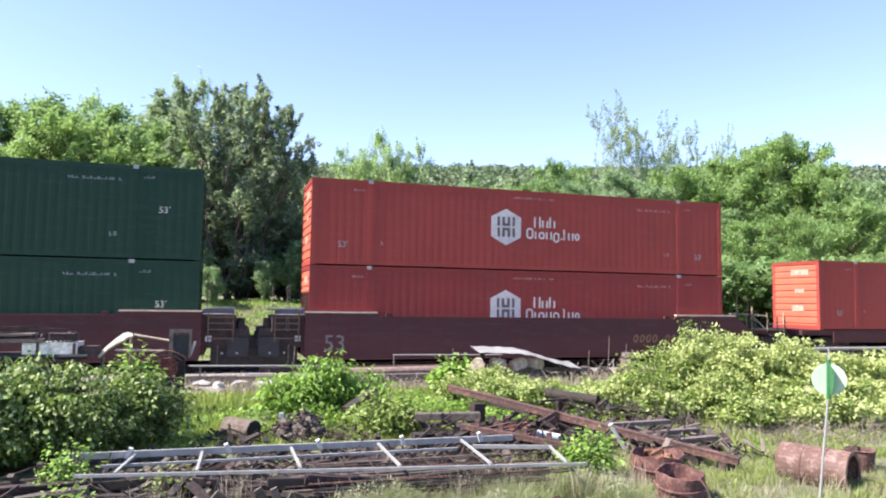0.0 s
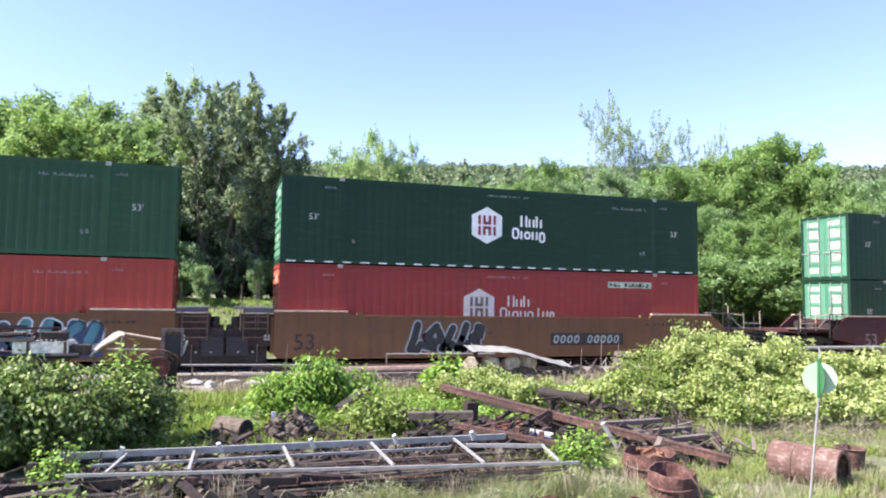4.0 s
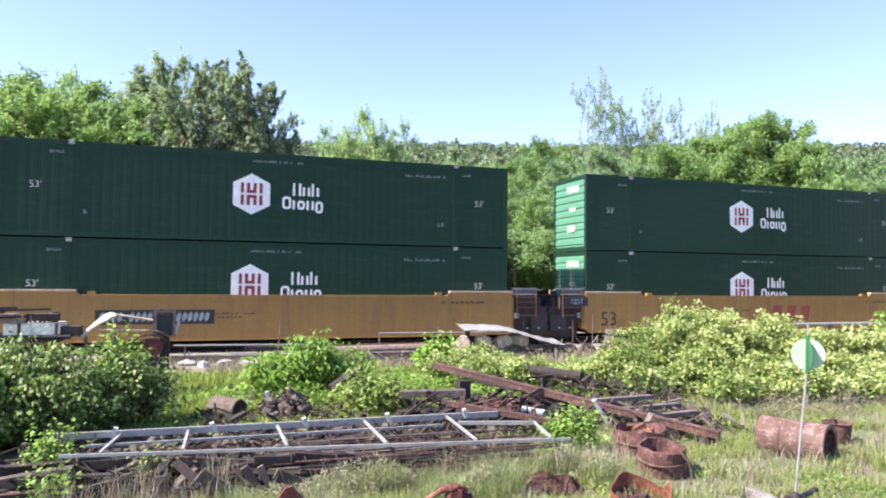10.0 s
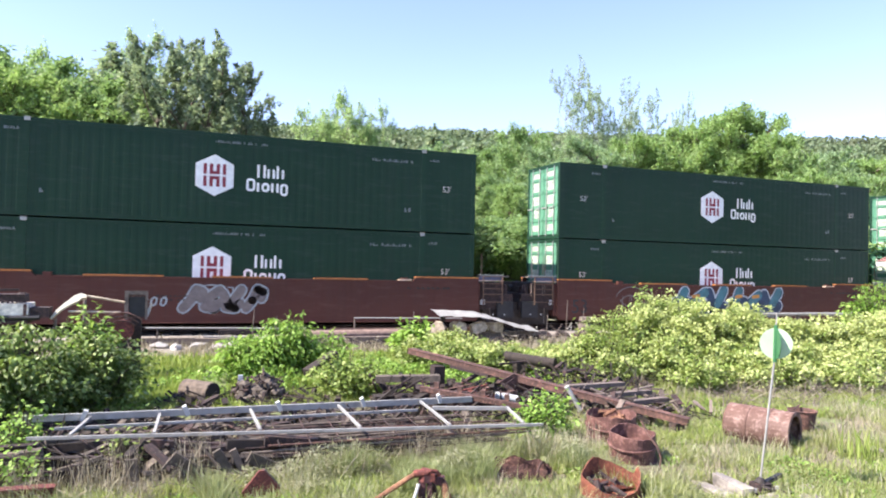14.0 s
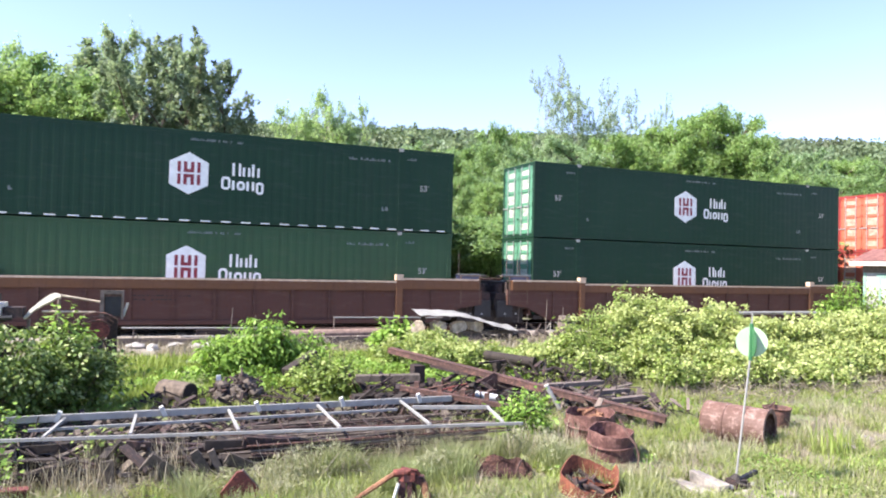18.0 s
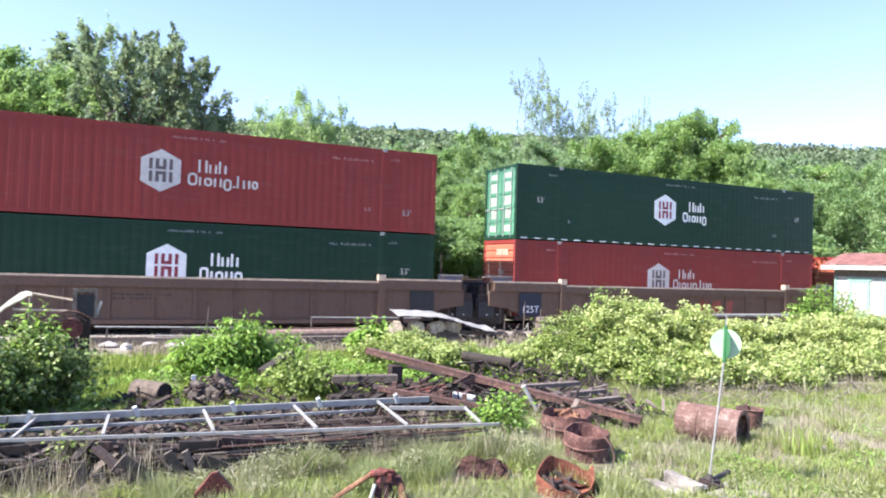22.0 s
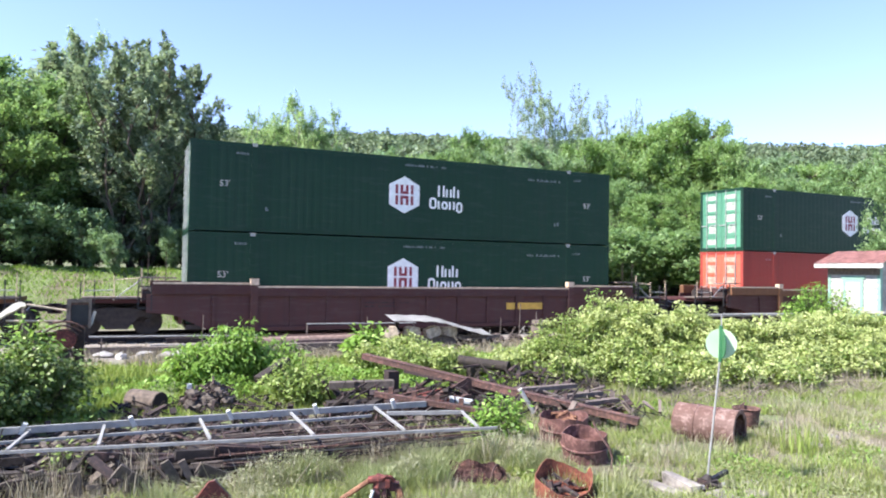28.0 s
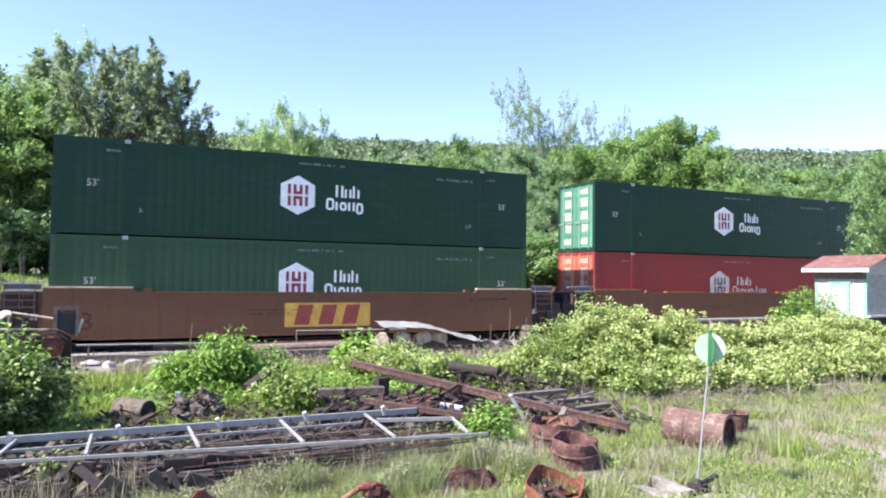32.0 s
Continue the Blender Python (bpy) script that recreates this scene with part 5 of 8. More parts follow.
BIRCH_TREES = [
    ("dark", 4.6, 42, 10.6, 0.62), ("mid", 1.2, 43, 8.6, 0.9), ("mid", 5.2, 47, 7.6, 0.9), ("grey", 16.0, 66, 9.2, 1.0), ("mid", 7.2, 50, 8.8, 0.9), ("birch", 9.4, 45, 12.4, 1.15),
    ("birch", 11.6, 46, 13.7, 1.1), ("birch", 14.2, 46, 13.0, 1.0), ("birch", 8.0, 43, 9.6, 1.1), ("birch", 12.8, 42, 9.6, 1.2), ("birch", 10.6, 41, 8.2, 1.3), ("sumac", 13.6, 35.0, 5.2, 1.1),
    ("sumac", 16.6, 35.5, 5.8, 1.1),
]
RIDGE_TREES = [
    ("bright", 21.4, 66, 9.2, 0.9), ("mid", 24.4, 66, 9.8, 0.9), ("grey", 18.6, 72, 9.8, 1.0), ("sumac", 19.4, 37, 6.0, 1.0), ("mid", 17.6, 60, 8.6, 0.9), ("grey", 20.2, 52, 7.6, 0.9),
    ("pine", 19.8, 120, 11.2, 1.2), ("pine", 23.0, 110, 10.6, 1.2), ("mid", 27.0, 64, 11.3, 0.7), ("mid", 22.8, 48, 7.4, 0.9), ("bright", 26.0, 44, 6.8, 0.9), ("grey", 29.2, 56, 10.0, 0.9),
    ("bright", 29.6, 41, 5.8, 0.9), ("scrub", 24.0, 38, 4.0, 1.1), ("scrub", 28.0, 39, 3.8, 1.1),
]
POPLAR_TREES = [
    ("wispy", 31.2, 56, 16.8, 1.0), ("wispy", 33.2, 58, 14.4, 1.0), ("wispy", 35.4, 60, 14.8, 1.1), ("wispy", 37.2, 60, 12.6, 1.0), ("wispy", 39.4, 58, 13.6, 0.8), ("grey", 32.4, 50, 10.2, 1.0), ("grey", 33.8, 43, 7.4, 0.9),
    ("bright", 36.0, 52, 10.4, 1.0), ("mid", 38.2, 45, 7.6, 0.9), ("bright", 39.8, 55, 11.4, 0.9), ("bright", 41.0, 43, 6.4, 0.9), ("scrub", 32.6, 40, 3.6, 1.1), ("scrub", 36.8, 41, 3.6, 1.2),
    ("scrub", 41.4, 42, 3.4, 1.2),
]
RIGHT_TREES = [
    ("bright", 42.4, 57, 12.3, 0.9), ("bright", 44.6, 58, 11.8, 0.8), ("bright", 46.4, 56, 10.2, 0.8), ("bright", 44.0, 44, 6.6, 0.9), ("bright", 47.6, 47, 7.4, 0.9), ("grey", 49.0, 62, 8.9, 1.0),
    ("bright", 51.8, 66, 8.3, 1.0), ("mid", 51.0, 48, 7.0, 0.9), ("mid", 54.8, 64, 8.1, 1.0), ("mid", 54.6, 50, 6.6, 0.9), ("bright", 57.8, 54, 7.4, 1.0), ("mid", 61.0, 60, 9.0, 1.0),
    ("scrub", 46.4, 44, 3.4, 1.3), ("mid", 58.2, 33.0, 9.4, 0.62), ("mid", 66.0, 66, 9.0, 1.2),
]
UNDERGROWTH = [
    ("thicket", -21.0, 43, 5.0, 1.2), ("thicket", -16.0, 44, 5.2, 1.2), ("thicket", -11.5, 42, 4.8, 1.2), ("thicket", -7.0, 44, 5.4, 1.2), ("thicket", -3.2, 42.5, 4.8, 1.2), ("thicket", 0.6, 43.5, 5.2, 1.2),
    ("thicket", 4.2, 42, 4.6, 1.2), ("thicket", 7.6, 43, 4.8, 1.2), ("thicket", 11.0, 42.5, 4.4, 1.2), ("thicket", 14.4, 43, 4.4, 1.2),
    ("scrub", 19.0, 36.6, 4.2, 1.1), ("sumac", 21.6, 37, 4.6, 1.0), ("scrub", 24.6, 37.4, 4.0, 1.2), ("scrub", 27.2, 38.2, 4.2, 1.2), ("sumac", 30.0, 38.4, 4.2, 1.0), ("scrub", 33.4, 39.0, 3.6, 1.2),
    ("sapling", -6.4, 37.5, 4.4, 1.1), ("sapling", -3.0, 36.2, 4.2, 0.9), ("sapling", -1.2, 34.6, 2.4, 0.6), ("sapling", 2.9, 36.4, 3.0, 0.7), ("sapling", 5.6, 37.0, 4.6, 0.9), ("mid", 0.8, 40.5, 8.0, 0.7),
    ("sumac", 18.4, 35.4, 3.0, 0.8), ("sumac", 20.6, 36.0, 3.3, 0.8), ("sumac", 23.4, 36.8, 3.0, 0.8), ("scrub", 26.0, 37.2, 2.8, 0.8), ("sumac", 28.8, 38.0, 3.0, 0.8), ("sumac", 32.0, 39.5, 2.8, 0.8), ("scrub", 35.4, 41.0, 2.6, 0.8),
    ("scrub", 38.6, 41.0, 3.4, 1.2), ("scrub", 43.6, 43.0, 3.4, 1.2), ("scrub", 48.6, 44.5, 3.4, 1.3),
]
protos = {}
for i, (kind, az, dist, el, wide) in enumerate(LEFT_TREES + BIRCH_TREES + RIDGE_TREES + POPLAR_TREES + RIGHT_TREES + UNDERGROWTH):
    spec = KINDS[kind]
    if kind not in protos:
        protos[kind] = tree(**spec)
        protos[kind].matrix_basis = place(protos[kind], az, dist, el, wide, 0, TOPS[spec["name"]])
        protos[kind]["group"] = "trees beyond the track"
    else:
        unit = Matrix.Diagonal((*[1 / v for v in protos[kind].scale], 1))
        copy = copy_thing(protos[kind], place(protos[kind], az, dist, el, wide, i * 67.0, TOPS[spec["name"]]) @ unit)
        if kind == "mid" and az == 58.2:
            copy["label"] = "green broadleaf tree between the track and the hut"


def hill_wood():
    """Crowns on the far ridge, uncountable."""
    g, rnd = np.random.default_rng(5), random.Random(5)
    pts, sz, outs = [], [], []
    for _ in range(4600):
        az, r = rnd.uniform(-16, 66), 345 - 190 * rnd.random() ** 1.5
        x, y = r * math.sin(radians(az)), r * math.cos(radians(az))
        z, h, w = ground_z(x, y), rnd.uniform(6.5, 11.0), rnd.uniform(2.6, 4.4)
        o = g.normal(size=(60, 3))
        o[:, 2] = np.abs(o[:, 2]) * 1.1 - 0.25
        o /= np.linalg.norm(o, axis=1)[:, None]
        pts.append(o * np.array([w, w, h * 0.42]) * g.uniform(0.80, 1.0, (60, 1)) + (x, y, z + h * 0.55))
        outs.append(o)
        sz.append(g.uniform(0.8, 1.5, 60))
    ob = part("hill_wood", leaves_mesh("hill_wood", np.concatenate(pts), np.concatenate(sz), "leaf_hill", 0.15, 0.8, 5, 0.0, 3, None, np.concatenate(outs)), None)
    tagged(ob, "far wooded ridge in summer leaf", "wood", kind="stuff")


hill_wood()


def bush(name, label, at, radii, count, leaf, mat, seed, extra=None, share=0.0, slim=0.66, droop=0.0):
    """A leafy bush: stems and a ragged mound of leaves; extra: a second sort of leaf or blossom near the outside."""
    rnd, g = random.Random(seed), np.random.default_rng(seed)
    ob = empty(name, (at[0], at[1], ground_z(at[0], at[1])), label, "bush", "bushes of the yard")
    stems, clumps = bmesh.new(), []
    rx, ry, h = radii
    for i in range(int(34 + 46 * rx * h)):
        a, f = rnd.uniform(0, 2 * math.pi), math.sqrt(rnd.random())
        tip = Vector((rx * f * math.cos(a), ry * f * math.sin(a), h * (0.35 + 0.65 * math.sqrt(max(0, 1 - f * f))) * rnd.uniform(0.62, 1.2)))
        path = limb_path((tip.x * 0.3, tip.y * 0.3, -0.05), tip, 0.12, rnd, 4)
        for p, q in zip(path, path[1:]):
            tube(stems, p, q, 0.009, 0.006, n=4, caps=False)
        for f2 in (0.45, 0.7, 0.9, 1.02):
            w = path[0].lerp(path[-1], f2)
            clumps.append((*w, 1.0))
    part("stemwork", stems, "bark", ob)
    cl = np.array(clumps)
    pick = g.integers(0, len(cl), count)
    off = g.normal(size=(count, 3)).clip(-1.6, 1.6) * np.array([0.12, 0.12, 0.04])
    pts = cl[pick, :3] + off
    ok = pts[:, 2] > 0.03
    pts, off = pts[ok], off[ok]
    lead = off / (np.linalg.norm(off, axis=1)[:, None] + 1e-6) * np.array([1, 1, 0.3]) + (0, 0, -0.3)
    part("foliage", leaves_mesh("foliage", pts, leaf * g.uniform(0.5, 1.35, len(pts)), mat, 1.0, slim, seed, droop, 4, lead), None, ob)
    if extra:
        k = int(count * share)
        heads = cl[g.integers(0, len(cl) // 2, k // 20 + 1) * 2 + 1, :3] + g.normal(size=(k // 20 + 1, 3)).clip(-1.6, 1.6) * np.array([0.13, 0.13, 0.08])
        out = np.repeat(heads, 20, 0)
        out = out + g.normal(size=out.shape).clip(-1.8, 1.8) * np.array([0.06, 0.06, 0.045])
        out = out[out[:, 2] > h * 0.25]
        part("blossoms", leaves_mesh("blossoms", out, leaf * 1.05 * g.uniform(0.6, 1.3, len(out)), extra, 0.5, 0.6, seed + 1), None, ob)
    return ob


HONEY = "honeysuckle bush covered in cream-yellow blossom"
bush("yard_bush", "dense vine-covered bush with large drooping leaves", (-3.1, 10.9), (1.0, 0.95, 1.28), 12500, 0.09, "leaf_vine", 42, slim=0.6, droop=0.6)
bush("yard_bush", "low vine-covered bush with large drooping leaves", (-4.25, 10.5), (0.95, 0.8, 0.95), 8500, 0.085, "leaf_vine", 38, slim=0.6, droop=0.6)
bush("yard_bush", "vine-covered bush with large drooping leaves", (-2.25, 11.0), (0.95, 0.8, 1.25), 11500, 0.08, "leaf_vine", 41, slim=0.6, droop=0.6)
bush("yard_bush", "green bush of small leaves over scrap", (-1.35, 11.8), (0.85, 0.8, 1.1), 9500, 0.075, "leaf_vine", 43)
bush("yard_bush", "tall leafy shoots rising from the bushes", (-1.35, 11.9), (0.4, 0.35, 1.38), 2600, 0.11, "leaf_bush", 40, slim=0.4)
bush("yard_bush", "bright green leafy weed bush", (1.3, 14.0), (0.65, 0.5, 0.85), 3600, 0.13, "leaf_bush", 44, slim=0.34, droop=0.25)
bush("yard_bush", "bright green leafy weed bush", (2.0, 14.1), (0.65, 0.5, 1.05), 4200, 0.13, "leaf_bush", 39, slim=0.34, droop=0.25)
bush("yard_bush", "small bright green weed clump", (2.8, 14.2), (0.55, 0.4, 0.78), 1700, 0.12, "leaf_bush", 45, slim=0.4)
bush("yard_bush", "low yellow-green bush beside the scrap", (2.75, 12.0), (0.65, 0.5, 0.72), 3000, 0.075, "leaf_flower", 46)
bush("yard_bush", "big-leaved green weed by the gravel", (5.4, 16.6), (0.5, 0.4, 0.9), 1100, 0.17, "leaf_bush", 47)
# x, y, half widths, height, share of blossom
HONEYSUCKLE_BACK = [
    (5.2, 14.6, 0.9, 0.6, 0.62, 0.3), (6.6, 14.2, 0.9, 0.7, 0.55, 0.4), (7.9, 13.4, 0.9, 0.8, 0.65, 0.5), (6.2, 16.0, 1.0, 0.6, 0.6, 0.35),
    (9.0, 13.2, 1.1, 0.9, 1.15, 0.15), (10.5, 13.0, 1.3, 1.1, 1.56, 0.7), (12.2, 12.6, 1.4, 1.1, 1.3, 0.95), (14.2, 12.4, 1.5, 1.1, 1.02, 0.95),
    (16.2, 12.2, 1.5, 1.2, 1.1, 0.9), (18.2, 13.0, 1.5, 1.2, 1.2, 0.8), (9.6, 11.9, 0.7, 0.6, 0.9, 0.3),
]
HONEYSUCKLE_FRONT = [
    (8.3, 12.0, 0.7, 0.5, 0.6, 0.15), (10.8, 11.6, 0.8, 0.6, 0.75, 0.5), (12.4, 11.3, 0.9, 0.6, 0.7, 0.7), (14.0, 11.0, 0.9, 0.6, 0.65, 0.6),
    (15.8, 10.8, 1.0, 0.6, 0.7, 0.5), (9.4, 10.9, 0.7, 0.5, 0.6, 0.15), (11.0, 10.6, 0.8, 0.5, 0.6, 0.4), (12.8, 10.4, 0.8, 0.5, 0.5, 0.4),
    (17.4, 10.8, 1.0, 0.6, 0.7, 0.5),
]
for k, (x, y, rx, ry, h, s) in enumerate(HONEYSUCKLE_BACK + HONEYSUCKLE_FRONT):
    bush("honeysuckle_bush", HONEY, (x, y), (rx, ry, h), int(7500 * rx * h), 0.075, "leaf_flower", 50 + k, "blossom", s * 1.9)
bush("yard_bush", "tall green weeds in front of the hut", (20.2, 15.4), (1.5, 0.9, 1.8), 7500, 0.12, "leaf_bush", 71, slim=0.45)
bush("yard_bush", "tall green weeds in front of the hut", (21.6, 14.6), (1.3, 0.8, 1.0), 3800, 0.12, "leaf_bush", 72, slim=0.45)
bush("yard_bush", "tall green shoots rising through the honeysuckle", (10.0, 13.5), (0.55, 0.4, 1.75), 1300, 0.09, "leaf_bush", 75, slim=0.4)
bush("yard_bush", "small leafy weed growing through the scrap", (4.62, 8.35), (0.34, 0.3, 0.62), 1500, 0.075, "leaf_bush", 73)
bush("yard_bush", "leafy vine climbing over the old beams", (-1.62, 8.7), (0.22, 0.3, 0.62), 900, 0.065, "leaf_bush", 74)
bush("yard_bush", "leafy vine hanging before the old beams", (-1.50, 8.0), (0.2, 0.2, 0.36), 650, 0.06, "leaf_bush", 76)
bush("yard_bush", "pale vine sprig lying over the steel frame", (-0.62, 8.36), (0.16, 0.06, 0.5), 260, 0.05, "leaf_flower", 77)


def blades(name, label, count, area, low, high, mat, seed, clump=0.0, width=0.012, keep=None, lean=0.5):
    """Grass or stalks over an area of the ground, as one mesh."""
    g = np.random.default_rng(seed)
    x0, x1, y0, y1 = area
    pts = np.stack([g.uniform(x0, x1, count * 2), g.uniform(y0, y1, count * 2)], 1)
    dens = np.array([noise.noise((p[0] * 0.8, p[1] * 0.8, seed)) for p in pts]) if clump else np.zeros(len(pts))
    ok = dens > clump - 0.5 if clump else np.ones(len(pts), bool)
    if keep:
        ok &= np.array([keep(*p) for p in pts])
    pts = pts[ok][:count]
    n = len(pts)
    tuft = np.array([noise.noise((p[0] * 2.1, p[1] * 2.1, seed + 9.0)) for p in pts])
    h = g.uniform(low, high, n) * (1.0 + 0.9 * np.clip(tuft, -0.6, 0.6))
    a = g.uniform(0, 2 * math.pi, n)
    lean = g.uniform(0.05, lean, n) * h
    z = np.array([ground_z(*p) for p in pts]) - 0.01
    b = g.uniform(0, 2 * math.pi, n)
    s = np.stack([np.cos(a), np.sin(a), 0 * a], 1) * (width * g.uniform(0.6, 1.4, n))[:, None]
    d = np.stack([np.cos(b) * lean, np.sin(b) * lean, h], 1)
    base = np.stack([pts[:, 0], pts[:, 1], z], 1)
    mid = base + d * np.array([0.4, 0.4, 0.6])
    v = np.stack([base - s, base + s, mid + s * 0.8, base + d, mid - s * 0.8], 1).reshape(-1, 3)
    me = bpy.data.meshes.new(name)
    me.vertices.add(5 * n)
    me.vertices.foreach_set("co", v.astype(np.float32).ravel())
    # a foot of four corners and a pointed tip
    corners = (np.arange(0, 5 * n, 5)[:, None] + np.array([0, 1, 2, 4, 4, 2, 3])).ravel()
    me.loops.add(7 * n)
    me.loops.foreach_set("vertex_index", corners.astype(np.int32))
    me.polygons.add(2 * n)
    me.polygons.foreach_set("loop_start", (np.arange(0, 7 * n, 7)[:, None] + np.array([0, 4])).ravel().astype(np.int32))
    me.update(calc_edges=True)
    me.validate()
    me.materials.append(M[mat])
    return tagged(new(name, me), label, "grass", kind="stuff")


# where scrap lies on the grass: middle and half widths
PRESSED = ((3.66, 6.90, 0.40, 0.34), (4.14, 6.08, 0.36, 0.36), (5.10, 7.06, 0.38, 0.42), (5.48, 8.05, 0.42, 0.42), (2.2, 6.38, 0.25, 0.2), (5.6, 5.85, 0.55, 0.28), (7.25, 7.2, 0.5, 0.36))


def lawn(x, y):
    """Where the yard's grass is left free by the scrap."""
    bare = math.hypot(x - 9.8, (y - 5.0) * 1.2) < 1.5 + 1.8 * noise.noise((x * 1.2, y * 1.2, 7.0))
    worn = x > 4.6 and y < 11 and noise.noise((x * 0.9, y * 1.3, 31.0)) + 0.6 * noise.noise((x * 3.1, y * 3.1, 12.0)) > 0.36 - 0.26 * smooth(7.8, 9.2, x)
    if any(((x - cx) / rx) ** 2 + ((y - cy) / ry) ** 2 < 1 + 0.5 * noise.noise((x * 5, y * 5, 3.0)) for cx, cy, rx, ry in PRESSED):
        return False
    return not bare and not worn and not (-2.9 < x < 3.6 and 7.55 < y < 11.1)


def rods_edge(x, y):
    """The strip of rank grass along the rods, thinning towards the drums."""
    return math.hypot(x - 3.66, y - 6.95) > 0.5 and noise.noise((x * 1.7, y * 1.7, 5.0)) > (x - 3.6) * 0.5 - 0.45


blades("foreground_grass", "rough green grass of the yard", 145000, (-4.0, 15.0, 4.0, 11.6), 0.04, 0.16, "grass", 81, 0.08, 0.0055, lawn, 1.1)
blades("near_grass", "rough green grass beside the scrap yard", 12000, (-9.0, 16.0, -4.0, 4.2), 0.03, 0.13, "grass", 79, 0.08, 0.009)
blades("tall_grass", "taller seeding grass tufts", 14000, (-1.0, 11.0, 5.2, 9.5), 0.10, 0.28, "grass_pale", 82, 0.56, 0.0032, lawn, 0.9)
blades("rank_grass", "rank grey-green grass growing up against the scrap", 6500, (-2.2, 4.8, 6.2, 7.6), 0.06, 0.22, "grass_pale", 80, 0.42, 0.0035)
blades("seeding_grass", "tall grey-green seeding grass before the rods", 15000, (0.2, 5.0, 6.75, 7.66), 0.08, 0.33, "grass_soft", 95, 0.42, 0.003, rods_edge, 0.9)
blades("dry_mat", "dry grey-brown grass matted among the green", 22000, (-3.0, 6.5, 4.6, 7.6), 0.03, 0.17, "straw", 98, 0.52, 0.003, lawn, 1.2)
blades("dry_stalks", "dry grey weed stalks standing before the scrap", 2600, (-1.6, 5.0, 7.2, 8.0), 0.12, 0.48, "straw", 83, 0.46, 0.003)
blades("dry_grass", "dry straw-coloured grass under the bushes", 26000, (4.8, 15.0, 4.2, 10.8), 0.03, 0.18, "straw", 84, 0.34, 0.0035)
blades("dry_patch", "tan dry grass on the worn ground beyond the drum", 16000, (7.7, 12.5, 4.4, 9.0), 0.03, 0.16, "straw", 99, 0.36, 0.003, None, 1.1)
blades("reed_tuft", "tall thin green blades standing in the dry grass", 70, (7.85, 8.45, 6.15, 6.65), 0.28, 0.6, "grass_bright", 78, 0.0, 0.007)
blades("foot_stalks", "grey dry stalks at the foot of the honeysuckle", 1500, (7.4, 18.0, 9.8, 11.6), 0.12, 0.5, "straw", 88, 0.5, 0.005)
blades("far_grass", "green grass and weeds below the honeysuckle", 16000, (7.0, 19.0, 8.5, 12.2), 0.04, 0.17, "grass_bright", 89, 0.4, 0.007)
blades("lane_grass", "sunlit yellow-green grass strip", 60000, (-6.0, 10.0, 9.4, 17.6), 0.05, 0.18, "grass_bright", 85, 0.15, 0.010, lawn)
blades("verge_grass", "thin pale grass on the gravel verge", 16000, (-6.0, 16.0, 17.6, 20.6), 0.04, 0.24, "straw", 87, 0.42, 0.010)
blades("field_grass", "sunny grass field beyond the track", 42000, (-18.0, 26.0, 28.0, 38.0), 0.05, 0.14, "grass_field", 86, 0.0, 0.026)


def weeds(name, label, count, area, low, high, leaf, mat, seed, clump=0.5, keep=None, slim=0.6):
    """Low broad-leaved weeds over the ground, as one mesh."""
    g = np.random.default_rng(seed)
    x0, x1, y0, y1 = area
    p = np.stack([g.uniform(x0, x1, count * 2), g.uniform(y0, y1, count * 2)], 1)
    d = np.array([noise.noise((q[0] * 1.1, q[1] * 1.1, seed)) for q in p])
    ok = d > clump - 0.5
    if keep:
        ok &= np.array([keep(*q) for q in p])
    p, d = p[ok][:count], d[ok][:count]
    z = np.array([ground_z(*q) for q in p]) + g.uniform(low, high, len(p)) * (0.35 + np.clip(d - clump + 0.5, 0, 0.65))
    ob = part(name, leaves_mesh(name, np.column_stack([p, z]), leaf * g.uniform(0.5, 1.4, len(p)), mat, 1.2 if slim > 0.4 else 0.6, slim, seed), None)
    return tagged(ob, label, "weeds", kind="stuff")


weeds("yard_weeds", "low broad-leaved weeds in the yard", 42000, (-4.0, 12.0, 4.2, 10.0), 0.01, 0.17, 0.036, "leaf_bush", 91, 0.52, lawn)
weeds("fine_weeds", "fine-leaved grey-green weeds matted through the grass", 70000, (-4.0, 9.5, 4.4, 9.0), 0.01, 0.17, 0.045, "grass_soft", 96, 0.46, lawn, 0.2)
weeds("rod_weeds", "fine-leaved weeds growing up before the rods", 9000, (0.6, 4.6, 6.8, 7.66), 0.05, 0.5, 0.045, "grass_grey", 97, 0.44, rods_edge, 0.22)
weeds("pale_weeds", "pale weeds among the grass", 22000, (-4.0, 14.0, 4.2, 10.5), 0.01, 0.12, 0.04, "grass_pale", 92, 0.45, lawn)
weeds("lane_weeds", "green and yellow weeds along the lane", 17000, (1.0, 10.0, 12.4, 16.6), 0.02, 0.42, 0.07, "leaf_bush", 93, 0.50, lawn)
weeds("left_weeds", "green weeds round the bushes", 9000, (-6.0, 1.0, 9.6, 15.0), 0.02, 0.30, 0.07, "leaf_bush", 94, 0.5, lawn)


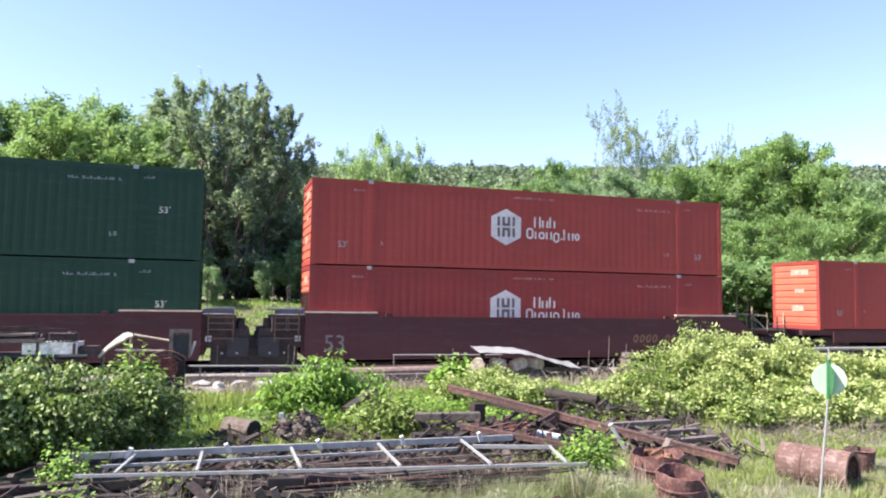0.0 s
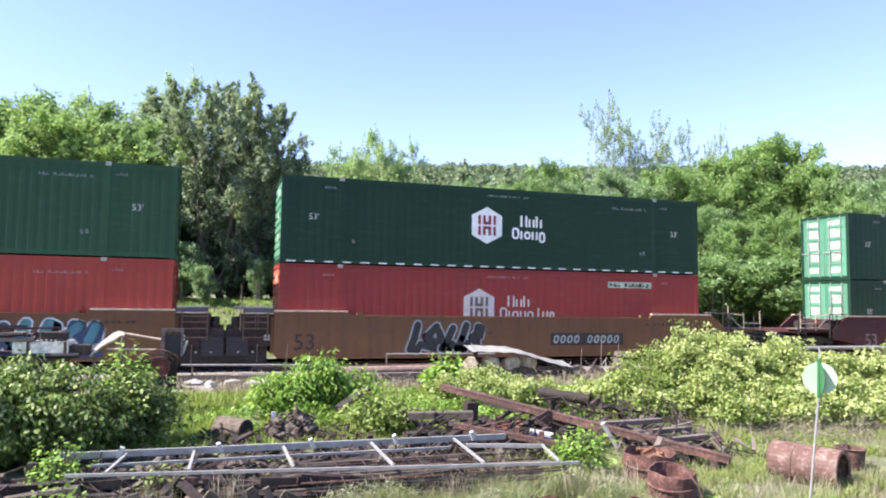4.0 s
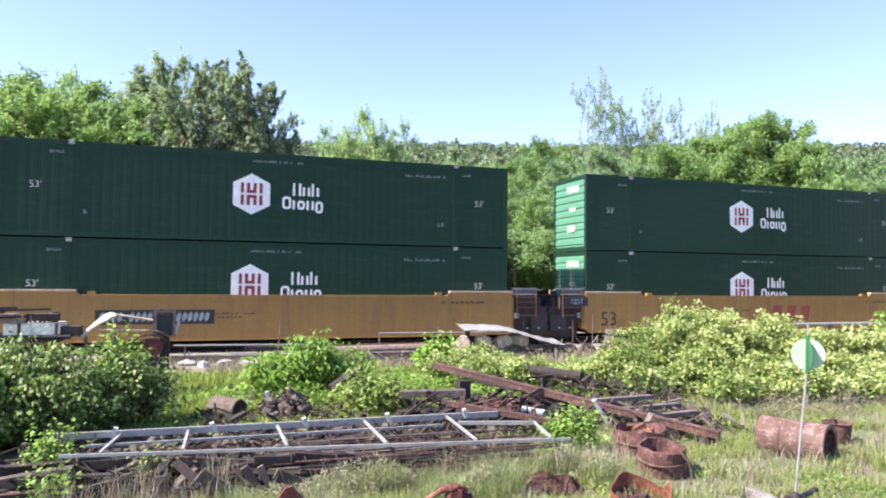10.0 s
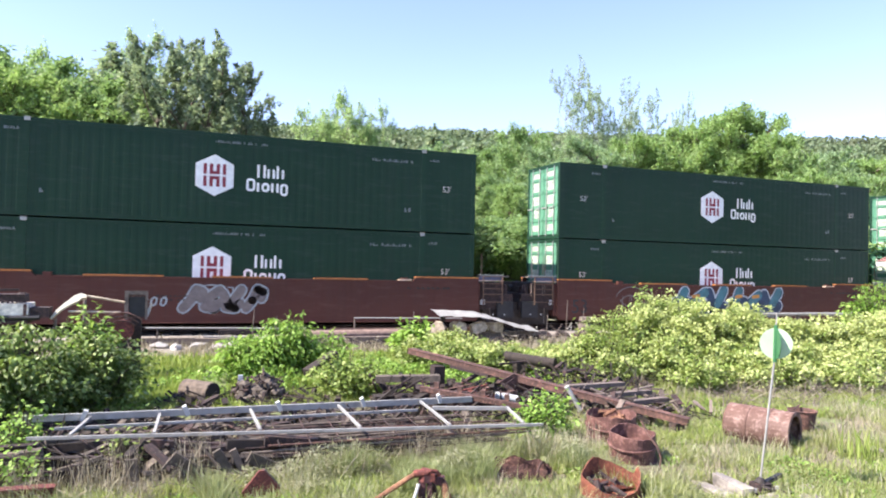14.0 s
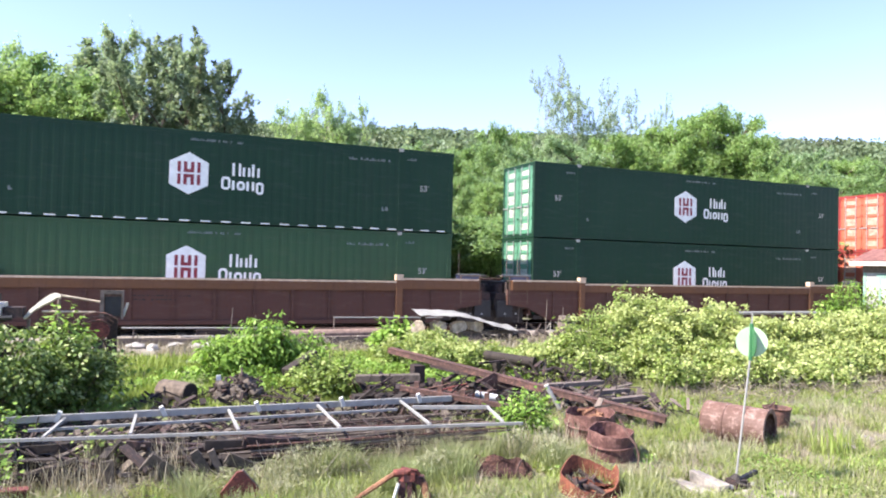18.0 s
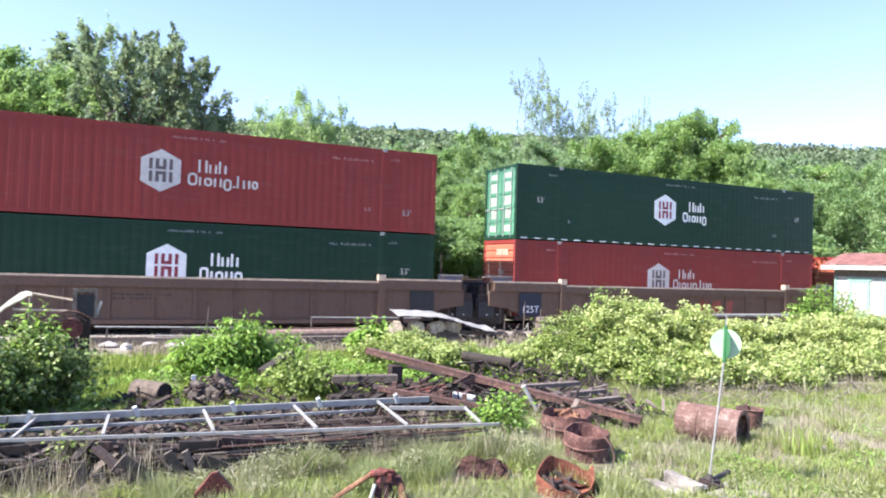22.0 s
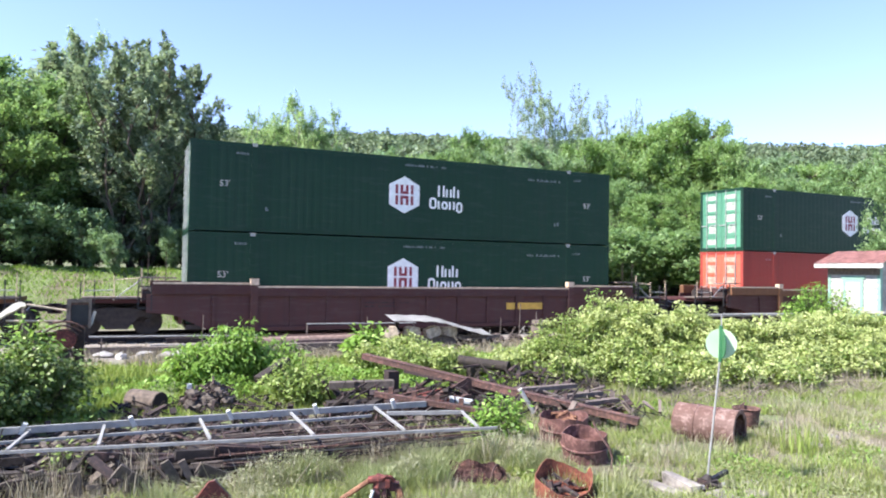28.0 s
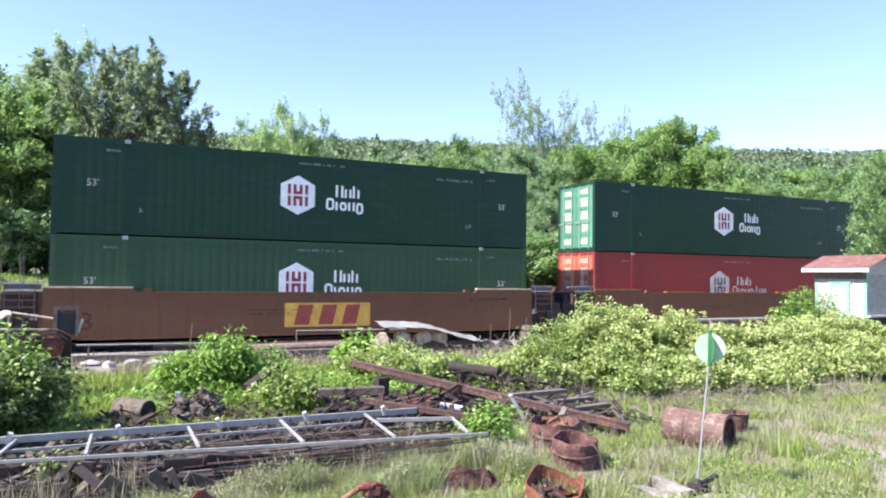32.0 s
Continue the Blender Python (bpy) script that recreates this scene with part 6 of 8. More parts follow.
def track():
    ob = empty("railway_track", (0, 0, 0), "main line with worn steel rails on dark ties", "track", kind="structure")
    for s in (-1, 1):
        y = TRACK_Y + s * 0.7535
        bm = bmesh.new()
        for y0, y1, z0, z1 in ((-0.036, 0.036, 0.185, RAIL_Z), (-0.009, 0.009, 0.075, 0.185), (-0.07, 0.07, 0.055, 0.075)):
            box(bm, -160, 420, y + y0, y + y1, z0, z1)
        part("rail", bm, "rust_dark", ob, "steel rail with a rusty web")
        part("rail_head", boxes((-160, 420, y - 0.03, y + 0.03, RAIL_Z + 0.0005, RAIL_Z + 0.003)), "rail_steel", ob)
    tie = cached(("tie", "dark_wood"), lambda: soft(boxes((-0.11, 0.11, -1.3, 1.3, -0.08, 0.055)), 0.012))
    for i in range(150):
        part("tie", tie, None, ob).matrix_basis = pose(-14 + i * 0.53, TRACK_Y, 0, 0, 0, (i * 37 % 7 - 3) * 0.3)


track()


# ---- the scrap yard ----
def thing(name, at, label, category, group=""):
    return empty(name, (at[0], at[1], at[2] if len(at) > 2 else ground_z(at[0], at[1])), label, category, group)


def bar(p, q, w, h):
    """A squared beam from p to q (middle line), w wide and h high, as a bmesh."""
    p, q = Vector(p), Vector(q)
    d = q - p
    turn = d.to_track_quat("X", "Z").to_matrix().to_4x4()
    bm = bmesh.new()
    box(bm, 0, d.length, -w / 2, w / 2, -h / 2, h / 2, Matrix.Translation(p) @ turn)
    return soft(bm, min(w, h) * 0.12)


def channel(p, q, w, h, t):
    """A steel channel: web and two flanges."""
    p, q = Vector(p), Vector(q)
    d = q - p
    m = Matrix.Translation(p) @ d.to_track_quat("X", "Z").to_matrix().to_4x4()
    bm = bmesh.new()
    a = [(-w / 2, -h / 2), (w / 2, -h / 2), (w / 2, -h / 2 + t), (-w / 2 + t, -h / 2 + t), (-w / 2 + t, h / 2 - t), (w / 2, h / 2 - t), (w / 2, h / 2), (-w / 2, h / 2)]
    r0 = [bm.verts.new(m @ Vector((0, y, z))) for y, z in a]
    r1 = [bm.verts.new(m @ Vector((d.length, y, z))) for y, z in a]
    bm.faces.new(r0)
    bm.faces.new(r1[::-1])
    for i in range(8):
        bm.faces.new((r0[i], r1[i], r1[(i + 1) % 8], r0[(i + 1) % 8]))
    return bm


def beam_i(p, q, w, h, t):
    """A steel beam with two flanges and a web."""
    p, q = Vector(p), Vector(q)
    d = q - p
    m = Matrix.Translation(p) @ d.to_track_quat("X", "Z").to_matrix().to_4x4()
    a = [(-w / 2, -h / 2), (w / 2, -h / 2), (w / 2, -h / 2 + t), (t / 2, -h / 2 + t), (t / 2, h / 2 - t), (w / 2, h / 2 - t), (w / 2, h / 2), (-w / 2, h / 2), (-w / 2, h / 2 - t), (-t / 2, h / 2 - t), (-t / 2, -h / 2 + t), (-w / 2, -h / 2 + t)]
    bm = bmesh.new()
    r0 = [bm.verts.new(m @ Vector((0, y, z))) for y, z in a]
    r1 = [bm.verts.new(m @ Vector((d.length, y, z))) for y, z in a]
    bm.faces.new(r0)
    bm.faces.new(r1[::-1])
    for i in range(12):
        bm.faces.new((r0[i], r1[i], r1[(i + 1) % 12], r0[(i + 1) % 12]))
    return bm


def galvanised_frame():
    ob = thing("steel_frame", (1.2, 8.5, 0), "long pale galvanised ladder-like frame lying on old timbers", "metal frame")
    inv = ob.matrix_basis.inverted()
    loc = lambda *p: inv @ Vector(p)
    part("back_rail", channel(loc(-1.75, 8.92, 0.52), loc(3.78, 8.93, 0.50), 0.04, 0.075, 0.010), "galvanised", ob)
    part("front_rail", channel(loc(-1.50, 8.27, 0.45), loc(4.12, 7.49, 0.45), 0.03, 0.032, 0.006), "galvanised", ob)
    part("short_rail", bar(loc(3.05, 8.50, 0.50), loc(4.03, 8.24, 0.50), 0.04, 0.045), "galvanised", ob)
    part("inner_rail", bar(loc(-1.3, 8.62, 0.46), loc(2.9, 8.66, 0.45), 0.03, 0.03), "galvanised", ob)
    for a, b in (((-1.10, 8.22), (-0.98, 8.9)), ((-0.27, 8.12), (-0.24, 8.9)), ((0.83, 7.97), (0.80, 8.9)), ((1.93, 7.81), (1.90, 8.9)), ((2.98, 7.66), (3.02, 8.9)), ((3.88, 7.54), (4.00, 8.24))):
        part("rung", bar(loc(*a, 0.47), loc(*b, 0.51), 0.03, 0.025), "galvanised", ob)
    for x in (-1.04, 0.05, 1.14, 2.21, 3.27):
        part("clip", soft(boxes((-0.024, 0.024, -0.025, 0.015, -0.07, 0.062)), 0.01), "clip_grey", ob, "white upright clip").matrix_basis = Matrix.Translation(loc(x, 8.86, 0.55)) @ pose(0, 0, 0, 15, 20 if x < 0 else -24, (x * 37) % 20)


galvanised_frame()

TIMBER = "weathered dark timber in a collapsed stack"
rnd = random.Random(77)
for k in range(64):
    level = k // 22
    x0 = -2.7 + (k % 22) * 0.27 + rnd.uniform(-0.2, 0.2)
    y0, z = 7.80 + rnd.random() * 1.15, 0.06 + level * 0.115
    a = rnd.choice((0, 0, 0, 0, 4, -4, 75, 100)) + rnd.uniform(-5, 5)
    n, w, h = rnd.uniform(0.5, 1.7) * (0.4 if abs(a) > 40 else 1.0), rnd.uniform(0.07, 0.18), rnd.uniform(0.04, 0.11)
    ob = thing("old_timber", (x0, y0, z), TIMBER, "timber", "timbers under the steel frame")
    ob.matrix_basis = pose(x0, y0, z + ground_z(x0, y0) - 0.02, rnd.uniform(-9, 9), rnd.uniform(-8, 8), a)
    part("beam", soft(boxes((-n / 2, n / 2, -w / 2, w / 2, -h / 2, h / 2)), 0.01), rnd.choice(("dark_wood", "dark_wood", "dark_wood", "grey_wood", "rust_dark")), ob)


for k, (x, y, n, w, tilt, turn, mat) in enumerate(((0.05, 7.70, 0.40, 0.20, 38, 12, "grey_wood"), (0.46, 7.70, 0.40, 0.09, 58, 6, "grey_wood"), (0.60, 7.72, 0.36, 0.07, 64, 4, "weathered_wood"), (0.86, 7.70, 0.4, 0.12, 28, 8, "grey_wood"),
                                                   (-0.45, 7.72, 0.30, 0.12, 84, 0, "grey_wood"), (-0.95, 7.74, 0.26, 0.16, 86, 6, "rust_dark"))):
    ob = thing("leaning_slat", (x, y, 0.2), "broken grey board leaning on the timber stack", "board", "boards leaning on the timbers")
    ob.matrix_basis = pose(x, y, ground_z(x, y) + 0.16, 10, tilt, turn)
    part("slat", soft(boxes((-n / 2, n / 2, -0.018, 0.018, -w / 2, w / 2)), 0.006), mat, ob)


def litter(name, label, area, top, count, mats, seed, size=(0.06, 0.3), thick=0.012):
    """Small broken pieces heaped over an area, too many to count."""
    g = random.Random(seed)
    ob = thing(name, (area[0], area[2], 0), label, "scrap")
    for m in mats:
        bm = bmesh.new()
        for _ in range(count):
            x, y = g.uniform(0, area[1] - area[0]), g.uniform(0, area[3] - area[2])
            c = Vector((x, y, g.random() ** 1.5 * top + 0.01))
            w = Vector((g.uniform(-1, 1), g.uniform(-0.7, 0.7), g.uniform(-0.5, 0.5))).normalized() * g.uniform(*size)
            if g.random() < 0.5 or thick < 0.006:
                tube(bm, c - w, c + w, thick * g.uniform(0.6, 1.5), n=4)
            else:
                box(bm, -0.5, 0.5, -0.5, 0.5, -0.5, 0.5, Matrix.Translation(c) @ w.to_track_quat("X", "Z").to_matrix().to_4x4() @ Matrix.Diagonal((w.length * 1.4, g.uniform(0.03, 0.12), g.uniform(0.01, 0.05), 1)))
        tagged(part("litter_mass", bm, m, ob), kind="stuff")


litter("timber_litter", "dark broken wood and rods under the frame", (-2.8, 3.6, 7.75, 9.2), 0.30, 130, ("dark_wood", "rust_dark", "grey_wood"), 5, (0.08, 0.4), 0.010)
litter("beam_litter", "rusty plates and rods heaped by the beam", (3.0, 5.6, 9.4, 11.6), 0.42, 200, ("rust_dark", "dark_wood"), 6)
litter("plank_litter", "broken grey wood and wire heaped by the drums", (5.7, 7.8, 8.6, 11.2), 0.30, 90, ("weathered_wood", "rust_dark", "dark_wood"), 7, (0.1, 0.45), 0.008)
litter("bush_litter", "dark dead sticks under the honeysuckle", (6.2, 9.5, 11.2, 12.8), 0.40, 110, ("dark_wood", "rust_dark"), 8, (0.1, 0.5), 0.009)
litter("back_litter", "dark rusty scrap and wood lying behind the frame", (-2.2, 3.2, 9.2, 11.0), 0.12, 170, ("dark_wood", "rust_dark", "grey_wood"), 10)
litter("dead_brush", "grey dead twigs and dry brush at the bushes' foot", (8.6, 14.5, 9.0, 10.6), 0.22, 260, ("weathered_wood", "straw"), 12, (0.12, 0.42), 0.0045)
litter("fallen_stalks", "pale broken stalks fallen before the timbers", (-1.8, 3.8, 7.15, 7.75), 0.10, 110, ("straw", "weathered_wood"), 13, (0.12, 0.4), 0.004)
litter("gravel_litter", "dead grass, sticks and broken wood along the gravel", (1.5, 10.5, 18.5, 19.4), 0.16, 230, ("weathered_wood", "straw", "dark_wood"), 14, (0.12, 0.5), 0.0055)
litter("heap_litter", "dark rusty scrap beside the log", (-0.4, 2.4, 11.2, 12.2), 0.16, 90, ("rust_dark", "dark_wood"), 9)
for k, (x, y, n, a, z, mat) in enumerate(((-2.7, 8.3, 2.6, 3, 0.30, "rust_dark"), (-2.6, 7.9, 2.9, 2, 0.13, "rust"), (-2.4, 7.55, 2.6, -2, 0.10, "rust_red"), (-2.9, 8.8, 2.4, 4, 0.16, "weathered_wood"))):
    ob = thing("scrap_beam", (x, y, z), "long rusty beam lying beside the timbers", "beam", "beams by the timbers")
    ob.matrix_basis = pose(x, y, z, 0, 0, a)
    part("beam", beam_i((-n / 2, 0, 0), (n / 2, 0, 0), 0.12, 0.14, 0.02), mat, ob)


def rod_stack():
    ob = thing("rod_stack", (2.4, 8.3, 0), "stack of thin rusty steel rods and mesh", "steel rods")
    r = random.Random(8)
    for i in range(36):
        y, z = 7.70 + (i % 6) * 0.18 - 8.3, 0.05 + (i // 6) * 0.062
        part("rod", tube(bmesh.new(), (-1.6 + r.uniform(-0.2, 0.2), y, z), (1.5 + r.uniform(-0.3, 0.3), y + r.uniform(-0.06, 0.06), z + r.uniform(-0.01, 0.02)), 0.012, n=5), r.choice(("rust_dark", "rust", "weathered_wood")), ob)
    for i in range(9):
        x = -1.4 + i * 0.34
        part("cross_rod", tube(bmesh.new(), (x, -0.7, 0.37), (x + 0.05, 0.6, 0.39), 0.007, n=5), "rust_dark", ob)


rod_stack()


def big_beam():
    ob = thing("rusty_beam", (3.9, 12.2, 0), "long rusty steel beam leaning across the scrap", "beam")
    part("beam", bar((0, 0, 0.76), (2.9, -4.1, 0.19), 0.10, 0.085), "rust", ob)
    part("prop", boxes((2.72, 2.88, -4.05, -3.9, -0.02, 0.17)), "rust_dark", ob)
    part("flange", bar((0.02, 0, 0.812), (2.92, -4.1, 0.242), 0.15, 0.014), "rust", ob)
    part("gusset_plate", prism(bmesh.new(), [(0.9, 0.45), (1.9, 0.16), (1.55, 0.50), (1.2, 0.60)], -1.9, -1.87), "rust", ob)
    part("stiffener", bar((0.55, -0.75, 0.58), (1.0, -1.4, 0.50), 0.12, 0.05), "rust_dark", ob)
    part("prop", boxes((0.25, 0.45, -0.7, -0.45, -0.02, 0.57)), "rust_dark", ob)
    ob = thing("rusty_channel", (3.40, 10.0, 0), "red-rusted steel channel lying on scrap", "steel channel")
    part("channel", channel((0, 0, 0.48), (1.45, -1.05, 0.30), 0.11, 0.07, 0.014), "rust", ob)
    for f in (0.15, 0.35, 0.55, 0.75):
        part("lug", soft(boxes((-0.035, 0.035, -0.03, 0.03, 0, 0.09)), 0.01), "rust", ob).matrix_basis = pose(1.45 * f, -1.05 * f + 0.05, 0.48 - 0.18 * f + 0.04, 0, 0, -36)
    part("prop", boxes((0.10, 0.3, -0.3, -0.05, -0.02, 0.41)), "rust_dark", ob)
    part("prop", boxes((1.15, 1.35, -1.05, -0.8, -0.02, 0.27)), "rust_dark", ob)


big_beam()


def machinery():
    """Rusted running gear between the beams: a frame, plates, rods and two small wheels."""
    ob = thing("rusted_machine_frame", (4.6, 10.6), "rusted running gear lying in a scrap pile", "scrap machinery")
    r = random.Random(21)
    part("chassis", soft(boxes((-0.9, 0.9, -0.55, -0.42, 0.02, 0.22), (-0.9, 0.9, 0.42, 0.55, 0.02, 0.22), (-0.9, -0.76, -0.42, 0.42, 0.04, 0.2), (0.2, 0.34, -0.42, 0.42, 0.04, 0.2)), 0.015), "rust_dark", ob)
    for i in range(9):
        a, x, y = r.uniform(0, 180), r.uniform(-0.8, 0.8), r.uniform(-0.4, 0.4)
        part("plate", soft(boxes((-0.22, 0.22, -0.1, 0.1, -0.02, 0.02)), 0.006), r.choice(("rust", "rust_red", "rust_dark")), ob).matrix_basis = pose(x, y, 0.17 + 0.018 * i, r.uniform(-18, 18), r.uniform(-30, 30), a)
    for x, y in ((-0.5, -0.62), (0.35, -0.64)):
        part("wheel", tube(tube(bmesh.new(), (x, y, 0.22), (x, y + 0.08, 0.22), 0.2, n=18), (x, y - 0.04, 0.22), (x, y, 0.22), 0.06, n=10), "rust", ob)
    for i in range(8):
        p = (r.uniform(-0.8, 0.2), r.uniform(-0.5, 0.5), r.uniform(0.2, 0.4))
        part("rod", tube(bmesh.new(), p, (p[0] + r.uniform(0.4, 0.9), p[1] + r.uniform(-0.3, 0.3), p[2] + r.uniform(-0.12, 0.15)), 0.018, n=6), r.choice(("rust", "rust_red")), ob)


machinery()


def simple_bar(name, label, category, p, q, w, h, mat, group=""):
    ob = thing(name, (p[0], p[1], 0), label, category, group)
    part("body", bar((0, 0, p[2]), (q[0] - p[0], q[1] - p[1], q[2]), w, h), mat, ob)
    return ob


simple_bar("dark_timber", "dark creosoted timber end on the pile", "timber", (3.05, 11.35, 0.42), (4.1, 11.1, 0.44), 0.2, 0.10, "grey_wood")
simple_bar("dark_timber", "dark creosoted timber under the beam", "timber", (2.9, 10.9, 0.12), (4.3, 10.8, 0.12), 0.24, 0.22, "dark_wood")
simple_bar("dark_timber", "charred timber end among the weeds", "timber", (2.15, 12.9, 0.30), (2.75, 13.3, 0.58), 0.2, 0.15, "dark_wood")
for k, (p, q, mat) in enumerate((((6.1, 9.85, 0.26), (7.6, 10.05, 0.25), "weathered_wood"), ((6.25, 9.35, 0.22), (7.6, 9.6, 0.21), "weathered_wood"), ((6.0, 10.2, 0.36), (7.3, 10.4, 0.34), "weathered_wood"), ((5.9, 8.95, 0.10), (7.5, 8.85, 0.09), "rust_dark"),
                                ((6.1, 9.5, 0.10), (7.6, 9.25, 0.09), "rust"), ((6.2, 10.1, 0.08), (6.3, 8.9, 0.08), "weathered_wood"), ((7.2, 10.2, 0.08), (7.1, 9.0, 0.08), "weathered_wood"), ((5.7, 10.9, 0.12), (7.2, 11.3, 0.12), "dark_wood"))):
    simple_bar("grey_plank", "weathered grey plank in a loose pile", "plank", p, q, 0.13, 0.05 if k > 2 else 0.07, mat, "planks beside the cut drums")


def black_pipe():
    ob = thing("tarred_pole", (6.75, 13.4, 0), "black tarred pole end lying over the weeds", "pole")
    part("pole", tube(tube(bmesh.new(), (-0.2, 0.25, 0.42), (0.5, -0.6, 0.36), 0.11, n=14), (0.5, -0.6, 0.36), (0.53, -0.64, 0.358), 0.12, n=14), "dark_wood", ob)
    part("prop", boxes((-0.1, 0.1, -0.1, 0.1, -0.02, 0.30)), "dark_wood", ob)
    part("prop", boxes((0.35, 0.5, -0.55, -0.4, -0.02, 0.27)), "dark_wood", ob)


black_pipe()


def white_post():
    ob = thing("white_post", (5.66, 9.43, 0), "short white pipe stuck in the scrap", "pipe")
    part("pipe", tube(bmesh.new(), (-0.05, 0.02, 0.50), (0.24, -0.05, 0.02), 0.035, n=10), "white_paint", ob)
    part("cap", tube(bmesh.new(), (-0.06, 0.022, 0.52), (-0.05, 0.02, 0.50), 0.04, n=10), "white_paint", ob)
    ob = thing("white_canister", (4.72, 9.75, 0.3), "dirty white metal canister lying on the channel", "canister")
    part("can", soft(tube(bmesh.new(), (-0.17, 0.05, 0.06), (0.16, -0.04, 0.0), 0.06, n=12), 0.012), "clip_grey", ob)
    part("spout", tube(bmesh.new(), (0.16, -0.04, 0.0), (0.2, -0.05, -0.005), 0.03, n=8), "white_paint", ob)
    part("prop", boxes((-0.1, 0.1, -0.08, 0.06, -0.32, -0.06)), "rust_dark", ob)


white_post()


def log_and_heap():
    ob = thing("cut_log", (0.30, 12.25), "short dark log lying in the grass", "log")
    bm = tube(bmesh.new(), (-0.24, 0.22, 0.175), (0.17, -0.20, 0.175), 0.185, 0.175, n=16)
    part("trunk", soft(bm, 0.012), "bark", ob)
    part("cut_face", tube(bmesh.new(), (0.1705, -0.2005, 0.175), (0.176, -0.206, 0.175), 0.16, n=16), "dark_wood", ob)
    ob = thing("scrap_heap", (1.2, 11.85), "heap of rusty chain and tangled scrap", "scrap heap")
    r, bm = random.Random(31), bmesh.new()
    for i in range(130):
        a, f = r.uniform(0, 2 * math.pi), math.sqrt(r.random())
        c = Vector((0.46 * f * math.cos(a), 0.33 * f * math.sin(a), 0.02 + (0.46 * math.sqrt(1 - f * f) + 0.04) * r.random() ** 0.6))
        w = Vector((r.uniform(-1, 1), r.uniform(-1, 1), r.uniform(-0.7, 0.7))).normalized() * r.uniform(0.03, 0.08)
        tube(bm, c - w * 1.3, c + w * 1.3, r.uniform(0.007, 0.02), n=5)
    tagged(part("scrap", bm, "rust_dark", ob), kind="stuff")
    lumps = bmesh.new()
    for i in range(60):
        a, f = r.uniform(0, 2 * math.pi), math.sqrt(r.random())
        at = Vector((0.42 * f * math.cos(a), 0.30 * f * math.sin(a), 0.04 + 0.40 * math.sqrt(1 - f * f) * r.random() ** 0.5))
        bmesh.ops.create_icosphere(lumps, subdivisions=1, radius=r.uniform(0.06, 0.12), matrix=Matrix.Translation(at) @ Matrix.Diagonal((1, 1, r.uniform(0.5, 1.0), 1)))
    tagged(part("rubble", lumps, "grey_wood", ob), kind="stuff")
    ob = thing("white_bracket", (0.78, 11.9), "bent white sheet-metal bracket leaning on scrap", "bracket")
    part("arm", bar((0.0, 0, 0.02), (0.14, 0, 0.42), 0.05, 0.03), "weathered_wood", ob)
    part("tip", soft(boxes((0.08, 0.15, -0.03, 0.03, 0.40, 0.48)), 0.02), "clip_grey", ob)
    part("foot", soft(boxes((-0.1, 0.12, -0.08, 0.08, -0.01, 0.06)), 0.01), "galvanised", ob)


log_and_heap()


def cut_drum(x, y, r, h, tilt, turn, label, mat, seed, jag=0.06, rim=None):
    """A steel drum cut off low: wall with an uneven rim, hoops, floor and rubbish inside."""
    ob = thing("cut_drum", (x, y), label, "steel drum", "cut steel drums")
    ob.matrix_basis = pose(x, y, ground_z(x, y) - 0.01, tilt, 0, turn)
    g, bm, n = random.Random(seed), bmesh.new(), 28
    tops = [h + jag * (0.6 * math.sin(2 * math.pi * i / n + seed) + 0.4 * math.sin(6 * math.pi * i / n + seed * 2)) + jag * g.uniform(-0.35, 0.35) for i in range(n)]
    if rim:
        # the torn edge: heights at given turns round the wall
        tops = [float(np.interp(360 * i / n, [a for a, z in rim], [z for a, z in rim])) + jag * g.uniform(-0.2, 0.2) for i in range(n)]
    rings = []
    for rad, zs in ((r, [0.0] * n), (r, tops), (r - 0.012, tops), (r - 0.012, [0.02] * n)):
        rings.append([bm.verts.new((rad * math.cos(2 * math.pi * i / n) * (1 + 0.04 * math.sin(i * 0.9)), rad * math.sin(2 * math.pi * i / n), zs[i])) for i in range(n)])
    for a, b in zip(rings, rings[1:]):
        for i in range(n):
            bm.faces.new((a[i], a[(i + 1) % n], b[(i + 1) % n], b[i]))
    bm.faces.new(rings[3][::-1])
    part("wall", bm, mat, ob)
    for z in (0.02, h * 0.55)[:1 if rim else 2]:
        hoop = bmesh.new()
        prof = [(r * 1.045, z), (r * 1.045 + 0.012, z + 0.008), (r * 1.045 + 0.012, z + 0.022), (r * 1.045, z + 0.03)]
        rr = [[hoop.verts.new((q * math.cos(2 * math.pi * i / n), q * math.sin(2 * math.pi * i / n), zz)) for q, zz in prof] for i in range(n)]
        for i in range(n):
            for j in range(3):
                hoop.faces.new((rr[i][j], rr[(i + 1) % n][j], rr[(i + 1) % n][j + 1], rr[i][j + 1]))
        part("hoop", hoop, mat, ob)
    junk = bmesh.new()
    for i in range(14):
        c = Vector((g.uniform(-0.6, 0.6) * r, g.uniform(-0.6, 0.6) * r, (0.10 if seed == 3 else 0.04) + g.random() * h * (0.7 if seed == 3 else 0.3)))
        w = Vector((g.uniform(-1, 1), g.uniform(-1, 1), g.uniform(-0.5, 0.5))).normalized() * r * 0.3
        tube(junk, c - w, c + w, 0.028, n=6)
    tagged(part("rubbish", junk, "rust_tan" if seed == 3 else "rust_dark", ob), kind="stuff")
    return ob


cut_drum(5.62, 8.27, 0.335, 0.38, 6, -34, "rusty drum cut low and filled with scrap", "rust_rose", 3, 0.04)
cut_drum(5.23, 7.24, 0.275, 0.36, 9, -36, "rusty cut drum with a bent rod hanging out", "rust_rose", 4, 0.03)
